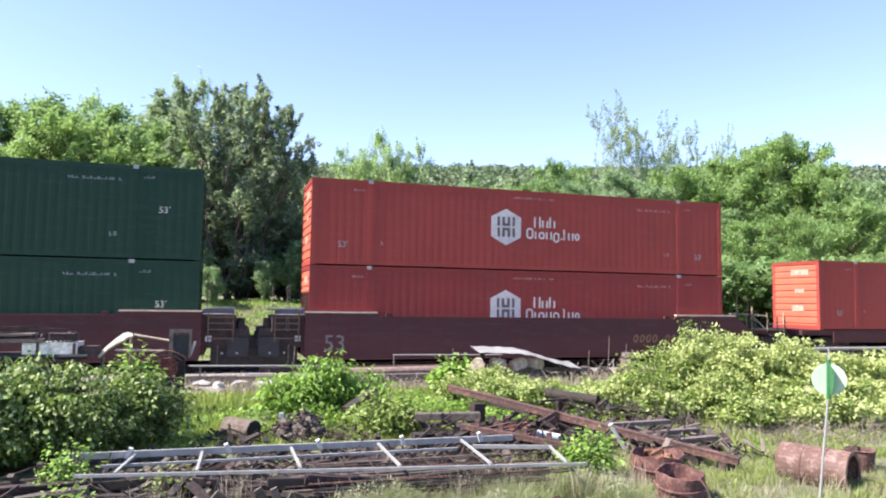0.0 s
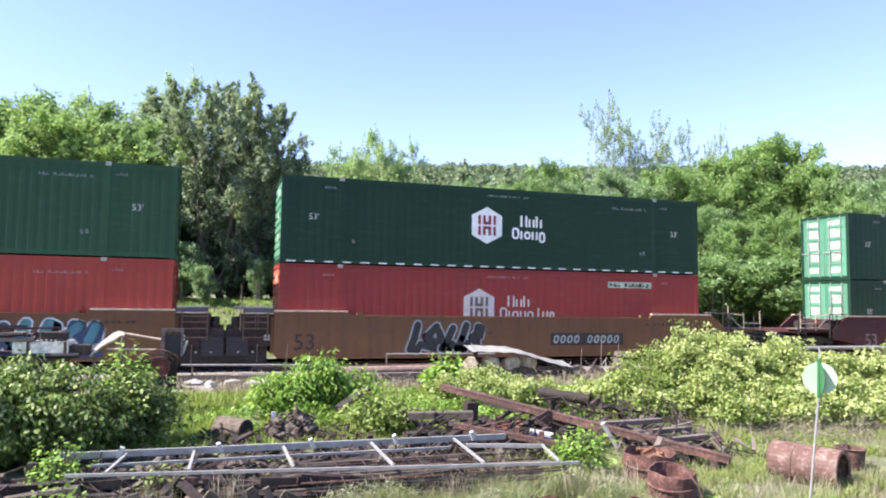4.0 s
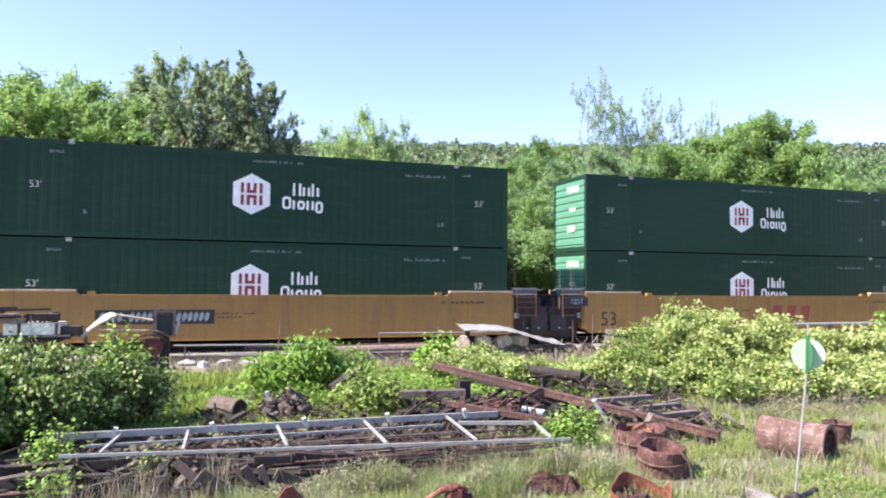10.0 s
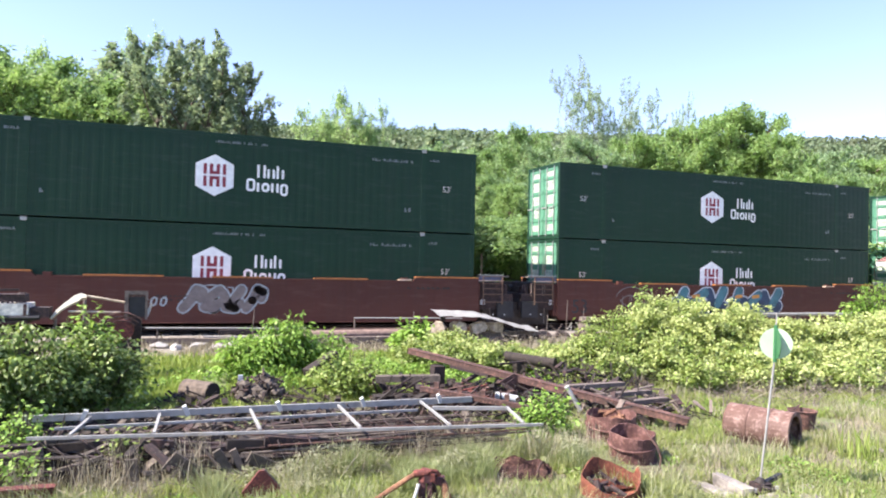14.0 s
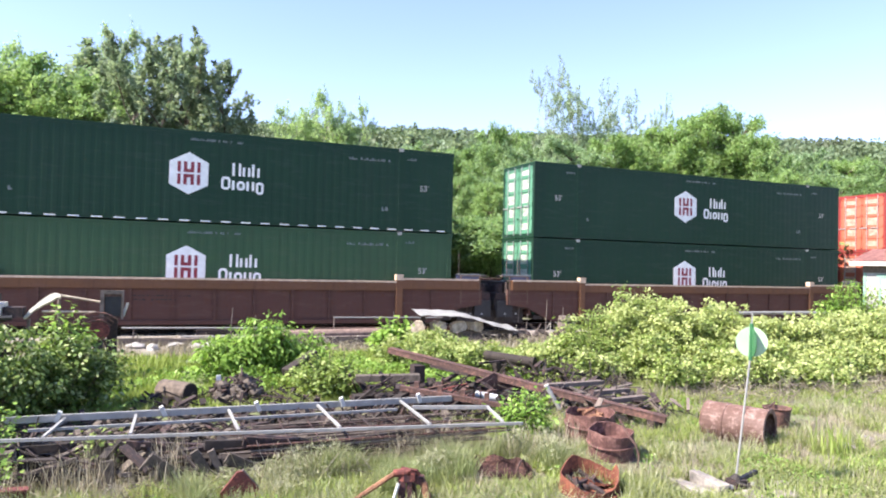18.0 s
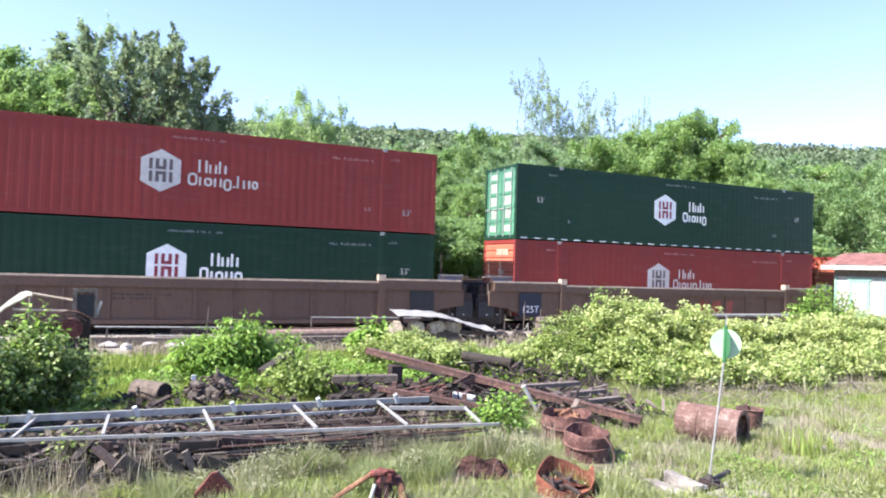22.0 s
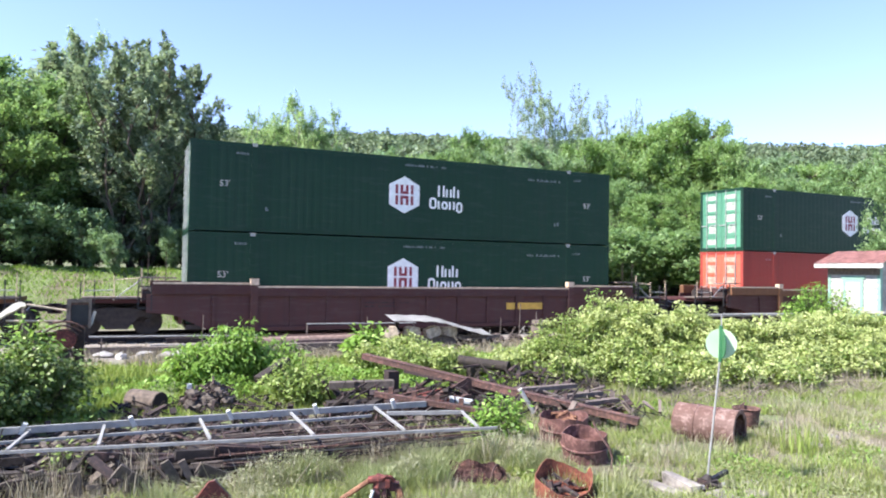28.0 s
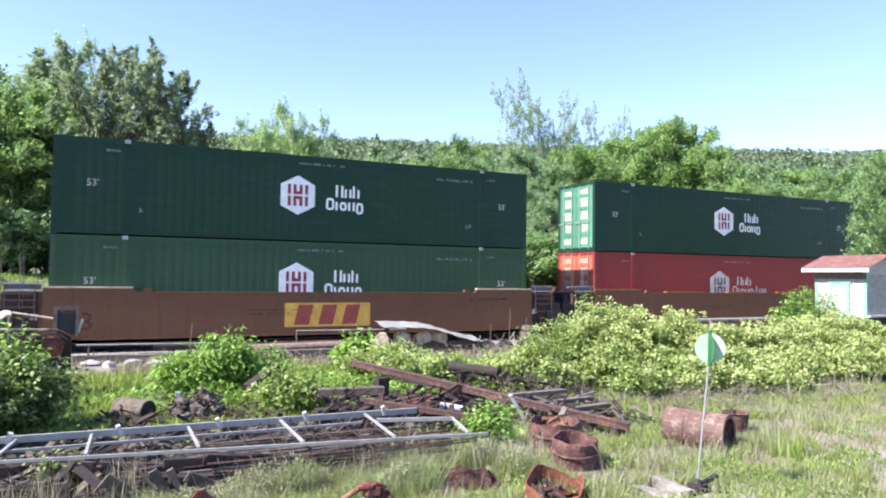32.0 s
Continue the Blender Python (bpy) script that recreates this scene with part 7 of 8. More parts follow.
torn = cut_drum(4.22, 6.20, 0.30, 0.2, 5, -34, "red-rusted cut drum with a torn rim", "rust_orange", 5, 0.05,
                ((0, 0.17), (14, 0.23), (24, 0.27), (36, 0.16), (70, 0.19), (100, 0.25), (128, 0.29), (150, 0.24), (172, 0.21), (215, 0.20), (250, 0.13), (290, 0.09), (330, 0.11), (360, 0.17)))
# the wall's torn strip folded inwards
fold, rows = bmesh.new(), []
for i in range(11):
    f = i / 10
    x, y = -0.22 + 0.46 * f, 0.05 - 0.10 * math.sin(math.pi * f) + 0.05 * f
    rows.append([fold.verts.new((x, y + 0.03 * j, 0.035 + 0.045 * (3 - abs(j - 2)) * (0.7 + 0.3 * math.sin(5 * f)) - 0.02 * j)) for j in range(4)])
for a, b in zip(rows, rows[1:]):
    for j in range(3):
        fold.faces.new((a[j], b[j], b[j + 1], a[j + 1]))
bmesh.ops.solidify(fold, geom=fold.faces[:], thickness=0.008)
part("folded_strip", fold, "rust_orange", torn)
bent = thing("bent_rod", (5.30, 6.98), "bent rusty rod hooked over the drum", "rod")
part("rod", sweep([(-0.05, 0.12, 0.50), (-0.04, -0.02, 0.36), (0.0, -0.14, 0.24), (0.02, -0.18, 0.12), (-0.02, -0.2, -0.02)], 0.012), "rust", bent)


def crumpled_sheet():
    ob = thing("crumpled_sheet", (3.74, 7.15), "crumpled rusty steel sheet with a ring in the grass", "sheet metal")
    ob.matrix_basis = pose(3.62, 7.04, ground_z(3.62, 7.04) - 0.01, 0, 5, -27)
    bm, g = bmesh.new(), random.Random(9)
    profile = ((-0.26, 0.0), (-0.20, 0.05), (-0.10, 0.08), (-0.02, 0.115), (0.0, 0.05), (0.03, 0.045), (0.06, 0.13), (0.09, 0.165), (0.12, 0.11), (0.15, 0.10), (0.18, 0.15), (0.23, 0.03))
    nx, ny = 14, len(profile) - 1
    vs = [[bm.verts.new(((i / nx - 0.5) * 0.66, y * (0.75 + 0.3 * i / nx) + 0.025 * math.sin(i * 0.8), z * (0.6 + 0.4 * math.sin(math.pi * (0.15 + 0.75 * i / nx))) + 0.022 * math.sin(i * 1.1 + y * 14) + g.uniform(-0.008, 0.008))) for y, z in profile] for i in range(nx + 1)]
    for i in range(nx):
        for j in range(ny):
            bm.faces.new((vs[i][j], vs[i + 1][j], vs[i + 1][j + 1], vs[i][j + 1]))
    bmesh.ops.solidify(bm, geom=bm.faces[:], thickness=0.012)
    part("sheet", bm, "rust_flake", ob)
    n = 20
    pts = [Vector((0.20 + 0.05 * math.cos(a), 0.13 * math.cos(a) - 0.08, 0.06 + 0.14 * math.sin(a))) for a in (2 * math.pi * i / n for i in range(n))]
    part("ring", sweep(pts, 0.014, 6, True), "rust", ob)


crumpled_sheet()


def rail_jack():
    ob = thing("rusty_tripod_jack", (2.2, 6.38), "red-rusted tripod jack standing in the grass", "jack")
    ob.matrix_basis = pose(2.26, 6.40, ground_z(2.26, 6.40), 0, 0, -19)
    part("head", soft(tube(tube(bmesh.new(), (-0.13, -0.02, 0.325), (0.02, -0.03, 0.34), 0.038, n=10), (-0.03, 0, 0.25), (0.0, 0, 0.36), 0.06, n=10), 0.012), "rust_red", ob)
    part("ratchet_box", soft(boxes((-0.03, 0.10, -0.06, 0.05, 0.25, 0.325), (0.07, 0.17, -0.05, 0.05, 0.225, 0.295)), 0.018), "rust_plum", ob, "dark plum-red ratchet box")
    part("ring", sweep([(0.0, -0.06, 0.35), (0.04, -0.07, 0.375), (0.09, -0.06, 0.36), (0.12, -0.05, 0.32)], 0.02), "rust_red", ob)
    part("pawl", soft(boxes((0.03, 0.075, -0.085, -0.05, 0.265, 0.345)), 0.01), "rust_red", ob)
    part("column", soft(boxes((-0.085, -0.01, -0.05, 0.04, -0.02, 0.26), (0.0, 0.05, -0.05, 0.04, -0.02, 0.26)), 0.012), "rust_plum", ob, "dark plum-red column")
    part("leg", sweep([(-0.09, 0, 0.335), (-0.19, -0.02, 0.275), (-0.34, -0.04, 0.18), (-0.49, -0.06, 0.08), (-0.62, -0.08, -0.02)], 0.026, 8), "rust_tan", ob, "orange-brown leg")
    part("leg", sweep([(0.12, 0, 0.28), (0.165, -0.02, 0.22), (0.185, -0.04, 0.15), (0.215, -0.06, 0.07), (0.25, -0.08, -0.02)], 0.040, 8), "rust_tan", ob, "orange-brown leg")
    part("leg", sweep([(0.02, 0.02, 0.24), (0.06, 0.10, 0.16), (0.09, 0.2, 0.05), (0.1, 0.26, -0.02)], 0.03, 8), "rust_plum", ob)
    part("brace", sweep([(0.03, -0.03, 0.06), (0.07, -0.05, 0.10), (0.13, -0.05, 0.07), (0.2, -0.05, 0.06)], 0.016), "rust_plum", ob)
    part("screw", tube(bmesh.new(), (-0.08, -0.06, 0.24), (-0.16, -0.12, -0.02), 0.016, n=8), "clip_grey", ob, "pale steel bar")
    part("base_plate", soft(boxes((-0.12, 0.10, -0.1, 0.1, -0.02, 0.03)), 0.01), "rust", ob)
    ob = thing("rusty_plate", (0.75, 7.02), "rusty pointed steel plate standing in the grass", "steel plate")
    part("plate", soft(prism(bmesh.new(), [(-0.16, -0.04), (0.17, -0.04), (0.19, 0.12), (0.03, 0.30), (-0.02, 0.30), (-0.18, 0.10)], -0.02, 0.02), 0.006), "rust_red", ob)
    part("edge_strip", bar((0.19, 0.03, 0.12), (0.03, 0.03, 0.30), 0.04, 0.02), "weathered_wood", ob)


rail_jack()


def lying_drum():
    ob = thing("fallen_drum", (7.8, 7.58), "rusty steel drum lying on its side, one end open", "steel drum")
    ob.matrix_basis = pose(7.5, 7.46, ground_z(7.5, 7.46) + 0.215, 0, 0, -65) @ Matrix.Diagonal((0.98, 0.96, 0.96, 1))
    bm, n = bmesh.new(), 30
    prof = [(-0.44, 0.0), (-0.44, 0.27), (-0.43, 0.295), (-0.41, 0.29), (-0.15, 0.287), (-0.14, 0.298), (-0.12, 0.298), (-0.11, 0.287), (0.13, 0.287), (0.14, 0.298), (0.16, 0.298), (0.17, 0.287), (0.43, 0.287), (0.445, 0.298), (0.45, 0.29), (0.445, 0.235), (0.43, 0.23), (0.40, 0.275), (-0.42, 0.275)]
    rows = [[bm.verts.new((x, r * math.cos(2 * math.pi * i / n), r * math.sin(2 * math.pi * i / n))) for i in range(n)] for x, r in prof[1:]]
    for a, b in zip(rows, rows[1:]):
        for i in range(n):
            bm.faces.new((a[i], a[(i + 1) % n], b[(i + 1) % n], b[i]))
    bm.faces.new(rows[0][::-1])
    bm.faces.new(rows[-1])
    part("shell", bm, "rust_pale", ob)
    part("end_head", tube(bmesh.new(), (-0.446, 0, 0), (-0.441, 0, 0), 0.265, n=30), "rust_orange", ob, "orange-rusted end head")
    ob = thing("rusty_pot", (8.46, 7.66), "small rusty open pot behind the drum", "pot")
    m, n = bmesh.new(), 20
    rows = [[m.verts.new((r * math.cos(2 * math.pi * i / n), r * math.sin(2 * math.pi * i / n), z)) for i in range(n)] for r, z in ((0.15, 0.0), (0.19, 0.34), (0.21, 0.36), (0.19, 0.37), (0.17, 0.34), (0.13, 0.03))]
    for a, b in zip(rows, rows[1:]):
        for i in range(n):
            m.faces.new((a[i], a[(i + 1) % n], b[(i + 1) % n], b[i]))
    m.faces.new(rows[-1])
    m.faces.new(rows[0][::-1])
    part("bowl", m, "rust", ob)
    part("lid_edge", tube(bmesh.new(), (-0.19, 0, 0.37), (0.12, 0.15, 0.40), 0.014, n=6), "rust", ob)


lying_drum()


def rock(x, y, s, mat, seed, label):
    bm, g = bmesh.new(), random.Random(seed)
    bmesh.ops.create_icosphere(bm, subdivisions=2, radius=1.0)
    for v in bm.verts:
        k = 1 + 0.45 * noise.noise(v.co * 1.3 + Vector((seed, 0, 0))) + 0.16 * noise.noise(v.co * 3.5 + Vector((0, seed, 0)))
        v.co = Vector((v.co.x * s[0] * k, v.co.y * s[1] * k, v.co.z * s[2] * k))
    ob = part("rock", bm, mat)
    ob.matrix_basis = pose(x, y, ground_z(x, y) + s[2] * 0.6, 0, 0, g.uniform(0, 180))
    return tagged(ob, label, "rock", "rocks by the switch stand")


for k, (x, y, s) in enumerate(((6.15, 5.45, (0.16, 0.1, 0.05)), (6.4, 5.7, (0.12, 0.1, 0.05)), (5.75, 5.5, (0.14, 0.12, 0.06)), (8.6, 6.6, (0.16, 0.12, 0.05)), (9.3, 6.9, (0.14, 0.12, 0.04)))):
    rock(x, y, s, "rock_grey", k, "weathered grey rock lying in the grass")


for x, y, z, n, w, h, tilt, turn in ((5.57, 5.93, 0.05, 0.40, 0.14, 0.10, 7, -80), (5.30, 5.86, 0.015, 0.6, 0.14, 0.08, 3, -84), (5.76, 5.36, 0.02, 0.5, 0.2, 0.08, 2, -60)):
    ob = thing("concrete_slab", (x, y, z), "pale broken concrete slab in the grass", "slab", "slabs by the switch stand")
    ob.matrix_basis = pose(x, y, ground_z(x, y) + z, 4, tilt, turn)
    bm = soft(boxes((-n / 2, n / 2, -w / 2, w / 2, -h / 2 - 0.03, h / 2)), 0.025)
    for v in bm.verts:
        v.co += Vector((noise.noise(v.co * 9), noise.noise(v.co * 9 + Vector((5, 0, 0))), noise.noise(v.co * 9 + Vector((0, 5, 0))))) * 0.05
    part("slab", bm, "slab_grey", ob)


def switch_stand():
    ob = thing("switch_stand", (5.86, 5.82), "railway switch stand with a round pale green target", "switch stand")
    part("base_casting", soft(boxes((-0.20, 0.16, -0.12, 0.12, 0.0, 0.05), (-0.09, 0.08, -0.08, 0.08, 0.05, 0.11)), 0.02), "rust_dark", ob)
    part("gear_cover", soft(tube(bmesh.new(), (-0.02, 0, 0.10), (0, 0, 0.16), 0.07, 0.03, n=10), 0.008), "grime", ob)
    part("throw_lever", bar((0.05, 0, 0.10), (0.32, 0.05, 0.15), 0.05, 0.04), "black", ob)
    for x, y in ((-0.17, -0.09), (0.13, -0.09), (-0.17, 0.09), (0.13, 0.09)):
        part("bolt", soft(tube(bmesh.new(), (x, y, 0.04), (x, y, 0.085), 0.022, n=6), 0.004), "casting", ob)
    part("crank_rod", sweep([(-0.08, -0.06, 0.09), (-0.02, -0.14, 0.08), (0.10, -0.2, 0.06), (0.24, -0.2, 0.04)], 0.02), "grime", ob)
    part("link", soft(boxes((-0.02, 0.12, -0.24, -0.15, 0.0, 0.05)), 0.012), "rock_grey", ob)
    part("tie", soft(boxes((-0.5, 0.5, -0.2, 0.2, -0.10, 0.005)), 0.012), "weathered_wood", ob)
    part("mast", tube(bmesh.new(), (-0.01, 0.005, 0.13), (0.115, -0.05, 1.45), 0.012, n=10), "galvanised", ob)
    part("mast_tip", tube(bmesh.new(), (0.115, -0.05, 1.45), (0.13, -0.055, 1.93), 0.008, n=8), "galvanised", ob)

    def half(a0, a1, mat, turn):
        pts = [(0, -0.002)] + [(0.165 * math.cos(a0 + (a1 - a0) * i / 18), 0.165 * math.sin(a0 + (a1 - a0) * i / 18)) for i in range(19)]
        bm = prism(bmesh.new(), pts[1:], -0.003, 0.003)
        part("target_vane", bm, mat, ob).matrix_basis = pose(0.122, -0.052, 1.60, 0, 0, turn)
    half(-math.pi / 2, math.pi / 2, "target_pale", -48)
    half(math.pi / 2, 3 * math.pi / 2, "target_pale", -28)
    half(-math.pi / 2, math.pi / 2, "target_green", -118)
    part("target_socket", tube(bmesh.new(), (0.115, -0.05, 1.40), (0.125, -0.053, 1.80), 0.022, n=10), "target_green", ob)


switch_stand()


def hut():
    X0, X1, Y0, Y1, TOP = 22.3, 24.0, 14.8, 16.66, 2.83
    ob = thing("signal_hut", (X0, Y0, 0), "small white wooden trackside hut with a red roof", "hut")
    w, d = X1 - X0, Y1 - Y0
    part("wall_core", boxes((0.04, w - 0.04, 0.04, d - 0.04, -0.05, TOP)), "white_paint", ob)
    for i in range(13):
        z = 0.08 + i * 0.195
        for name, b in (("siding_board", (0.0, 0.035, 0.10, d - 0.1)), ("siding_board", (0.1, w - 0.1, 0.0, 0.035))):
            # front boards grey instead of white: that wall's shade put into their colour
            part(name, cached((name, i, b, "white_paint" if b[0] == 0.0 else "concrete"), lambda: prism_board(b, z)), None, ob)
    for a in ((0, 0.1, 0, 0.1), (0, 0.1, d - 0.1, d), (w - 0.1, w, 0, 0.1)):
        part("corner_board", boxes((a[0] - 0.01, a[1], a[2] - 0.01, a[3], 0, TOP)), "white_paint" if a[1] > 1 else "mint", ob)
    door = part("door", soft(boxes((-0.025, 0.0, 0.58, 1.28, 0.05, 2.3)), 0.006), "mint", ob, "mint green painted plank door")
    part("door_panel", boxes((-0.034, -0.026, 0.68, 1.18, 0.2, 1.2)), "mint", door)
    part("door_panel", boxes((-0.034, -0.026, 0.68, 1.18, 1.32, 2.2)), "white_paint", door)
    part("lintel", boxes((-0.03, 0.0, 0.50, 1.36, 2.31, 2.42)), "mint", ob)
    part("frieze", boxes((-0.02, 0.0, 0.0, d, 2.45, 2.80)), "weathered_wood", ob)
    # lower front boards dark: shade below the ledge put into their colour
    part("base_band", boxes((0.0, w, -0.03, -0.002, 0.0, 1.18)), "grime", ob, "base boards darkened for the shade below the ledge")
    part("ledge", soft(boxes((-0.02, w + 0.05, -0.14, -0.004, 1.20, 1.26)), 0.01), "white_paint", ob)
    part("low_panel", boxes((-0.016, -0.002, 0.1, 0.55, 0.05, 1.16)), "mint", ob, "mint painted lower boards")
    mid, over = w / 2, 0.30
    for s in (-1, 1):
        bm = bmesh.new()
        xa, xb = (mid, -over) if s < 0 else (mid, w + over)
        vs = [bm.verts.new(p) for p in ((xa, -over, 3.29), (xb, -over, TOP + 0.02), (xb, d + over, TOP + 0.02), (xa, d + over, 3.29))]
        bm.faces.new(vs)
        bmesh.ops.solidify(bm, geom=bm.faces[:], thickness=0.06)
        part("roof_slope", bm, "roof_red", ob, "faded red roofing")
        part("fascia", boxes((xb - 0.02, xb + 0.02, -over, d + over, TOP - 0.15, TOP + 0.0)), "white_paint", ob)
    part("gable", prism(bmesh.new(), [(0, TOP), (w, TOP), (mid, 3.21)], 0.0, 0.05), "white_paint", ob)
    part("gable", prism(bmesh.new(), [(0, TOP), (w, TOP), (mid, 3.21)], d - 0.05, d), "white_paint", ob)
    ob = thing("meter_box", (23.4, 14.35, 0), "dark metal box beside the hut", "utility box")
    part("cabinet", soft(boxes((0, 0.7, 0, 0.35, 0, 1.25)), 0.02), "black", ob)
    part("lid", soft(boxes((-0.03, 0.73, -0.03, 0.38, 1.25, 1.29)), 0.01), "galvanised", ob)


def prism_board(b, z):
    bm = bmesh.new()
    x0, x1, y0, y1 = b
    v = box(bm, x0, x1, y0, y1, z, z + 0.19)
    if x1 - x0 < 0.1:
        v[4].co.x += 0.02
        v[7].co.x += 0.02
    else:
        v[4].co.y += 0.02
        v[5].co.y += 0.02
    return bm


hut()


def pipe_rail():
    ob = thing("pipe_rail", (18.2, 19.6, 0), "long pale pipe rail on short posts beside the track", "rail fence")
    part("rail", tube(bmesh.new(), (0, 0, 0.86), (6.4, 0, 0.86), 0.06, n=10), "galvanised", ob)
    for x in (0.3, 3.2, 6.1):
        part("post", soft(boxes((x - 0.06, x + 0.06, -0.06, 0.06, -0.05, 0.80)), 0.01), "weathered_wood", ob)


pipe_rail()


def left_junk():
    ob = thing("loaded_rack", (-4.4, 15.0), "dark rack loaded with pipes and beams", "rack")
    for x in (-1.2, 0.2, 1.5):
        part("upright", soft(boxes((x - 0.06, x + 0.06, 0.1, 0.22, -0.02, 1.62)), 0.012), "rust_dark", ob)
    for z in (0.45, 0.78, 1.12):
        part("shelf", soft(boxes((-1.4, 1.68, -0.3, 0.5, z - 0.05, z)), 0.01), "rust_dark", ob)
    g = random.Random(4)
    for z in (0.45, 0.78, 1.12):
        for j in range(5):
            y = -0.26 + j * 0.15
            part("stored_pipe", tube(bmesh.new(), (-1.6 + g.uniform(-0.2, 0.1), y, z + 0.055), (1.75 + g.uniform(-0.5, 0.15), y, z + 0.055), 0.05, n=8), g.choice(("rust_dark", "galvanised", "rust", "weathered_wood", "black")), ob)
    part("pale_board", soft(boxes((-1.6, 1.1, -0.32, -0.05, 1.44, 1.50)), 0.01), "weathered_wood", ob)
    part("pale_board", soft(boxes((-1.6, 0.9, -0.30, 0.2, 1.56, 1.60)), 0.01), "weathered_wood", ob)
    part("crate", soft(boxes((0.75, 1.68, -0.28, 0.35, 1.20, 1.43)), 0.015), "crate_white", ob, "white metal crate with rusty edges")
    for x in (0.98, 1.60):
        part("crate_strap", boxes((x, x + 0.05, -0.292, -0.282, 1.20, 1.43)), "rust", ob)
    part("stored_block", soft(boxes((1.70, 2.02, -0.25, 0.1, 1.17, 1.36)), 0.03), "rust_dark", ob)
    for j in range(9):
        x = 0.95 + j * 0.075
        part("loose_scrap", bar((x, -0.2, 1.44), (x + g.uniform(-0.08, 0.1), -0.15 + g.uniform(-0.1, 0.2), 1.56 + g.uniform(0, 0.07)), 0.03, 0.03), g.choice(("rust_dark", "weathered_wood", "black")), ob)
    for j in range(7):
        part("loose_scrap", bar((g.uniform(-1.4, 1.2), g.uniform(-0.3, 0.3), 1.5 + 0.03 * j), (g.uniform(-0.6, 1.7), g.uniform(-0.3, 0.3), 1.54 + 0.03 * j), 0.05, 0.04), g.choice(("rust_dark", "black", "weathered_wood", "rust")), ob)
    part("bracket", soft(boxes((1.1, 1.6, -0.2, 0.2, 1.46, 1.60)), 0.03), "rust_dark", ob)
    part("bed", soft(boxes((-1.5, 1.6, -0.2, 0.5, 0.0, 0.4)), 0.03), "black", ob)
    ob = thing("broken_arm", (-2.2, 15.0), "pale broken board arm on two thin poles", "board")
    arm = part("arm", soft(prism(bmesh.new(), [(-0.18, 1.14), (-0.15, 1.13), (-0.02, 1.30), (0.13, 1.42), (0.25, 1.49), (0.32, 1.56), (0.40, 1.57), (0.39, 1.64), (0.30, 1.67), (0.20, 1.63), (0.05, 1.48), (-0.10, 1.30)], -0.03, 0.03), 0.012), "cream", ob)
    arm.matrix_basis = Matrix.Translation((0, 0, 1.4)) @ Matrix.Rotation(radians(-30), 4, "X") @ Matrix.Translation((0, 0, -1.4))
    part("pole", tube(bmesh.new(), (0.42, 0, 1.60), (1.14, 0, 1.47), 0.022, n=8), "pale_wood", ob)
    part("pole", tube(bmesh.new(), (0.1, 0, 1.30), (1.02, 0, 1.28), 0.022, n=8), "pale_wood", ob)
    part("stake", tube(bmesh.new(), (-0.11, 0, 1.17), (-0.14, 0, -0.05), 0.03, n=8), "weathered_wood", ob)
    part("stake", tube(bmesh.new(), (0.38, 0, 1.53), (0.36, 0, -0.05), 0.03, n=8), "weathered_wood", ob)
    ob = thing("relay_box", (-0.9, 15.0), "rusty open equipment box on a post", "equipment box")
    part("case", soft(boxes((-0.19, 0.19, -0.08, 0.16, 1.16, 1.66)), 0.02), "rust", ob)
    part("dark_panel", boxes((-0.13, 0.16, -0.09, -0.082, 1.20, 1.58)), "black", ob)
    for x0, x1, z0, z1 in ((-0.21, -0.14, 1.14, 1.70), (-0.14, 0.21, 1.63, 1.70), (0.165, 0.21, 1.14, 1.63)):
        part("frame_bar", soft(boxes((x0, x1, -0.13, -0.085, z0, z1)), 0.012), "weathered_wood", ob, "pale worn frame")
    part("flap", bar((0.20, -0.1, 1.20), (0.28, -0.12, 1.46), 0.03, 0.05), "galvanised", ob)
    part("post", soft(boxes((-0.08, 0.10, -0.04, 0.12, -0.05, 1.16)), 0.012), "rust_dark", ob)
    ob = thing("hose_reel", (-1.2, 14.9), "rusty hose reel with looping hoops", "hose reel")
    part("drum", tube(bmesh.new(), (0.08, -0.12, 0.95), (0.08, 0.12, 0.95), 0.2, n=16), "rust_red", ob)
    for r in (0.34, 0.42, 0.50):
        pts = [Vector((0.06 - r * math.cos(a), -0.05 - r * 0.2, 0.80 + r * math.sin(a))) for a in (math.pi * i / 12 for i in range(10))]
        part("hoop", sweep(pts, 0.015), "rust", ob)
    part("stand", soft(boxes((0.0, 0.16, -0.08, 0.08, -0.05, 0.8)), 0.012), "rust_dark", ob)


left_junk()


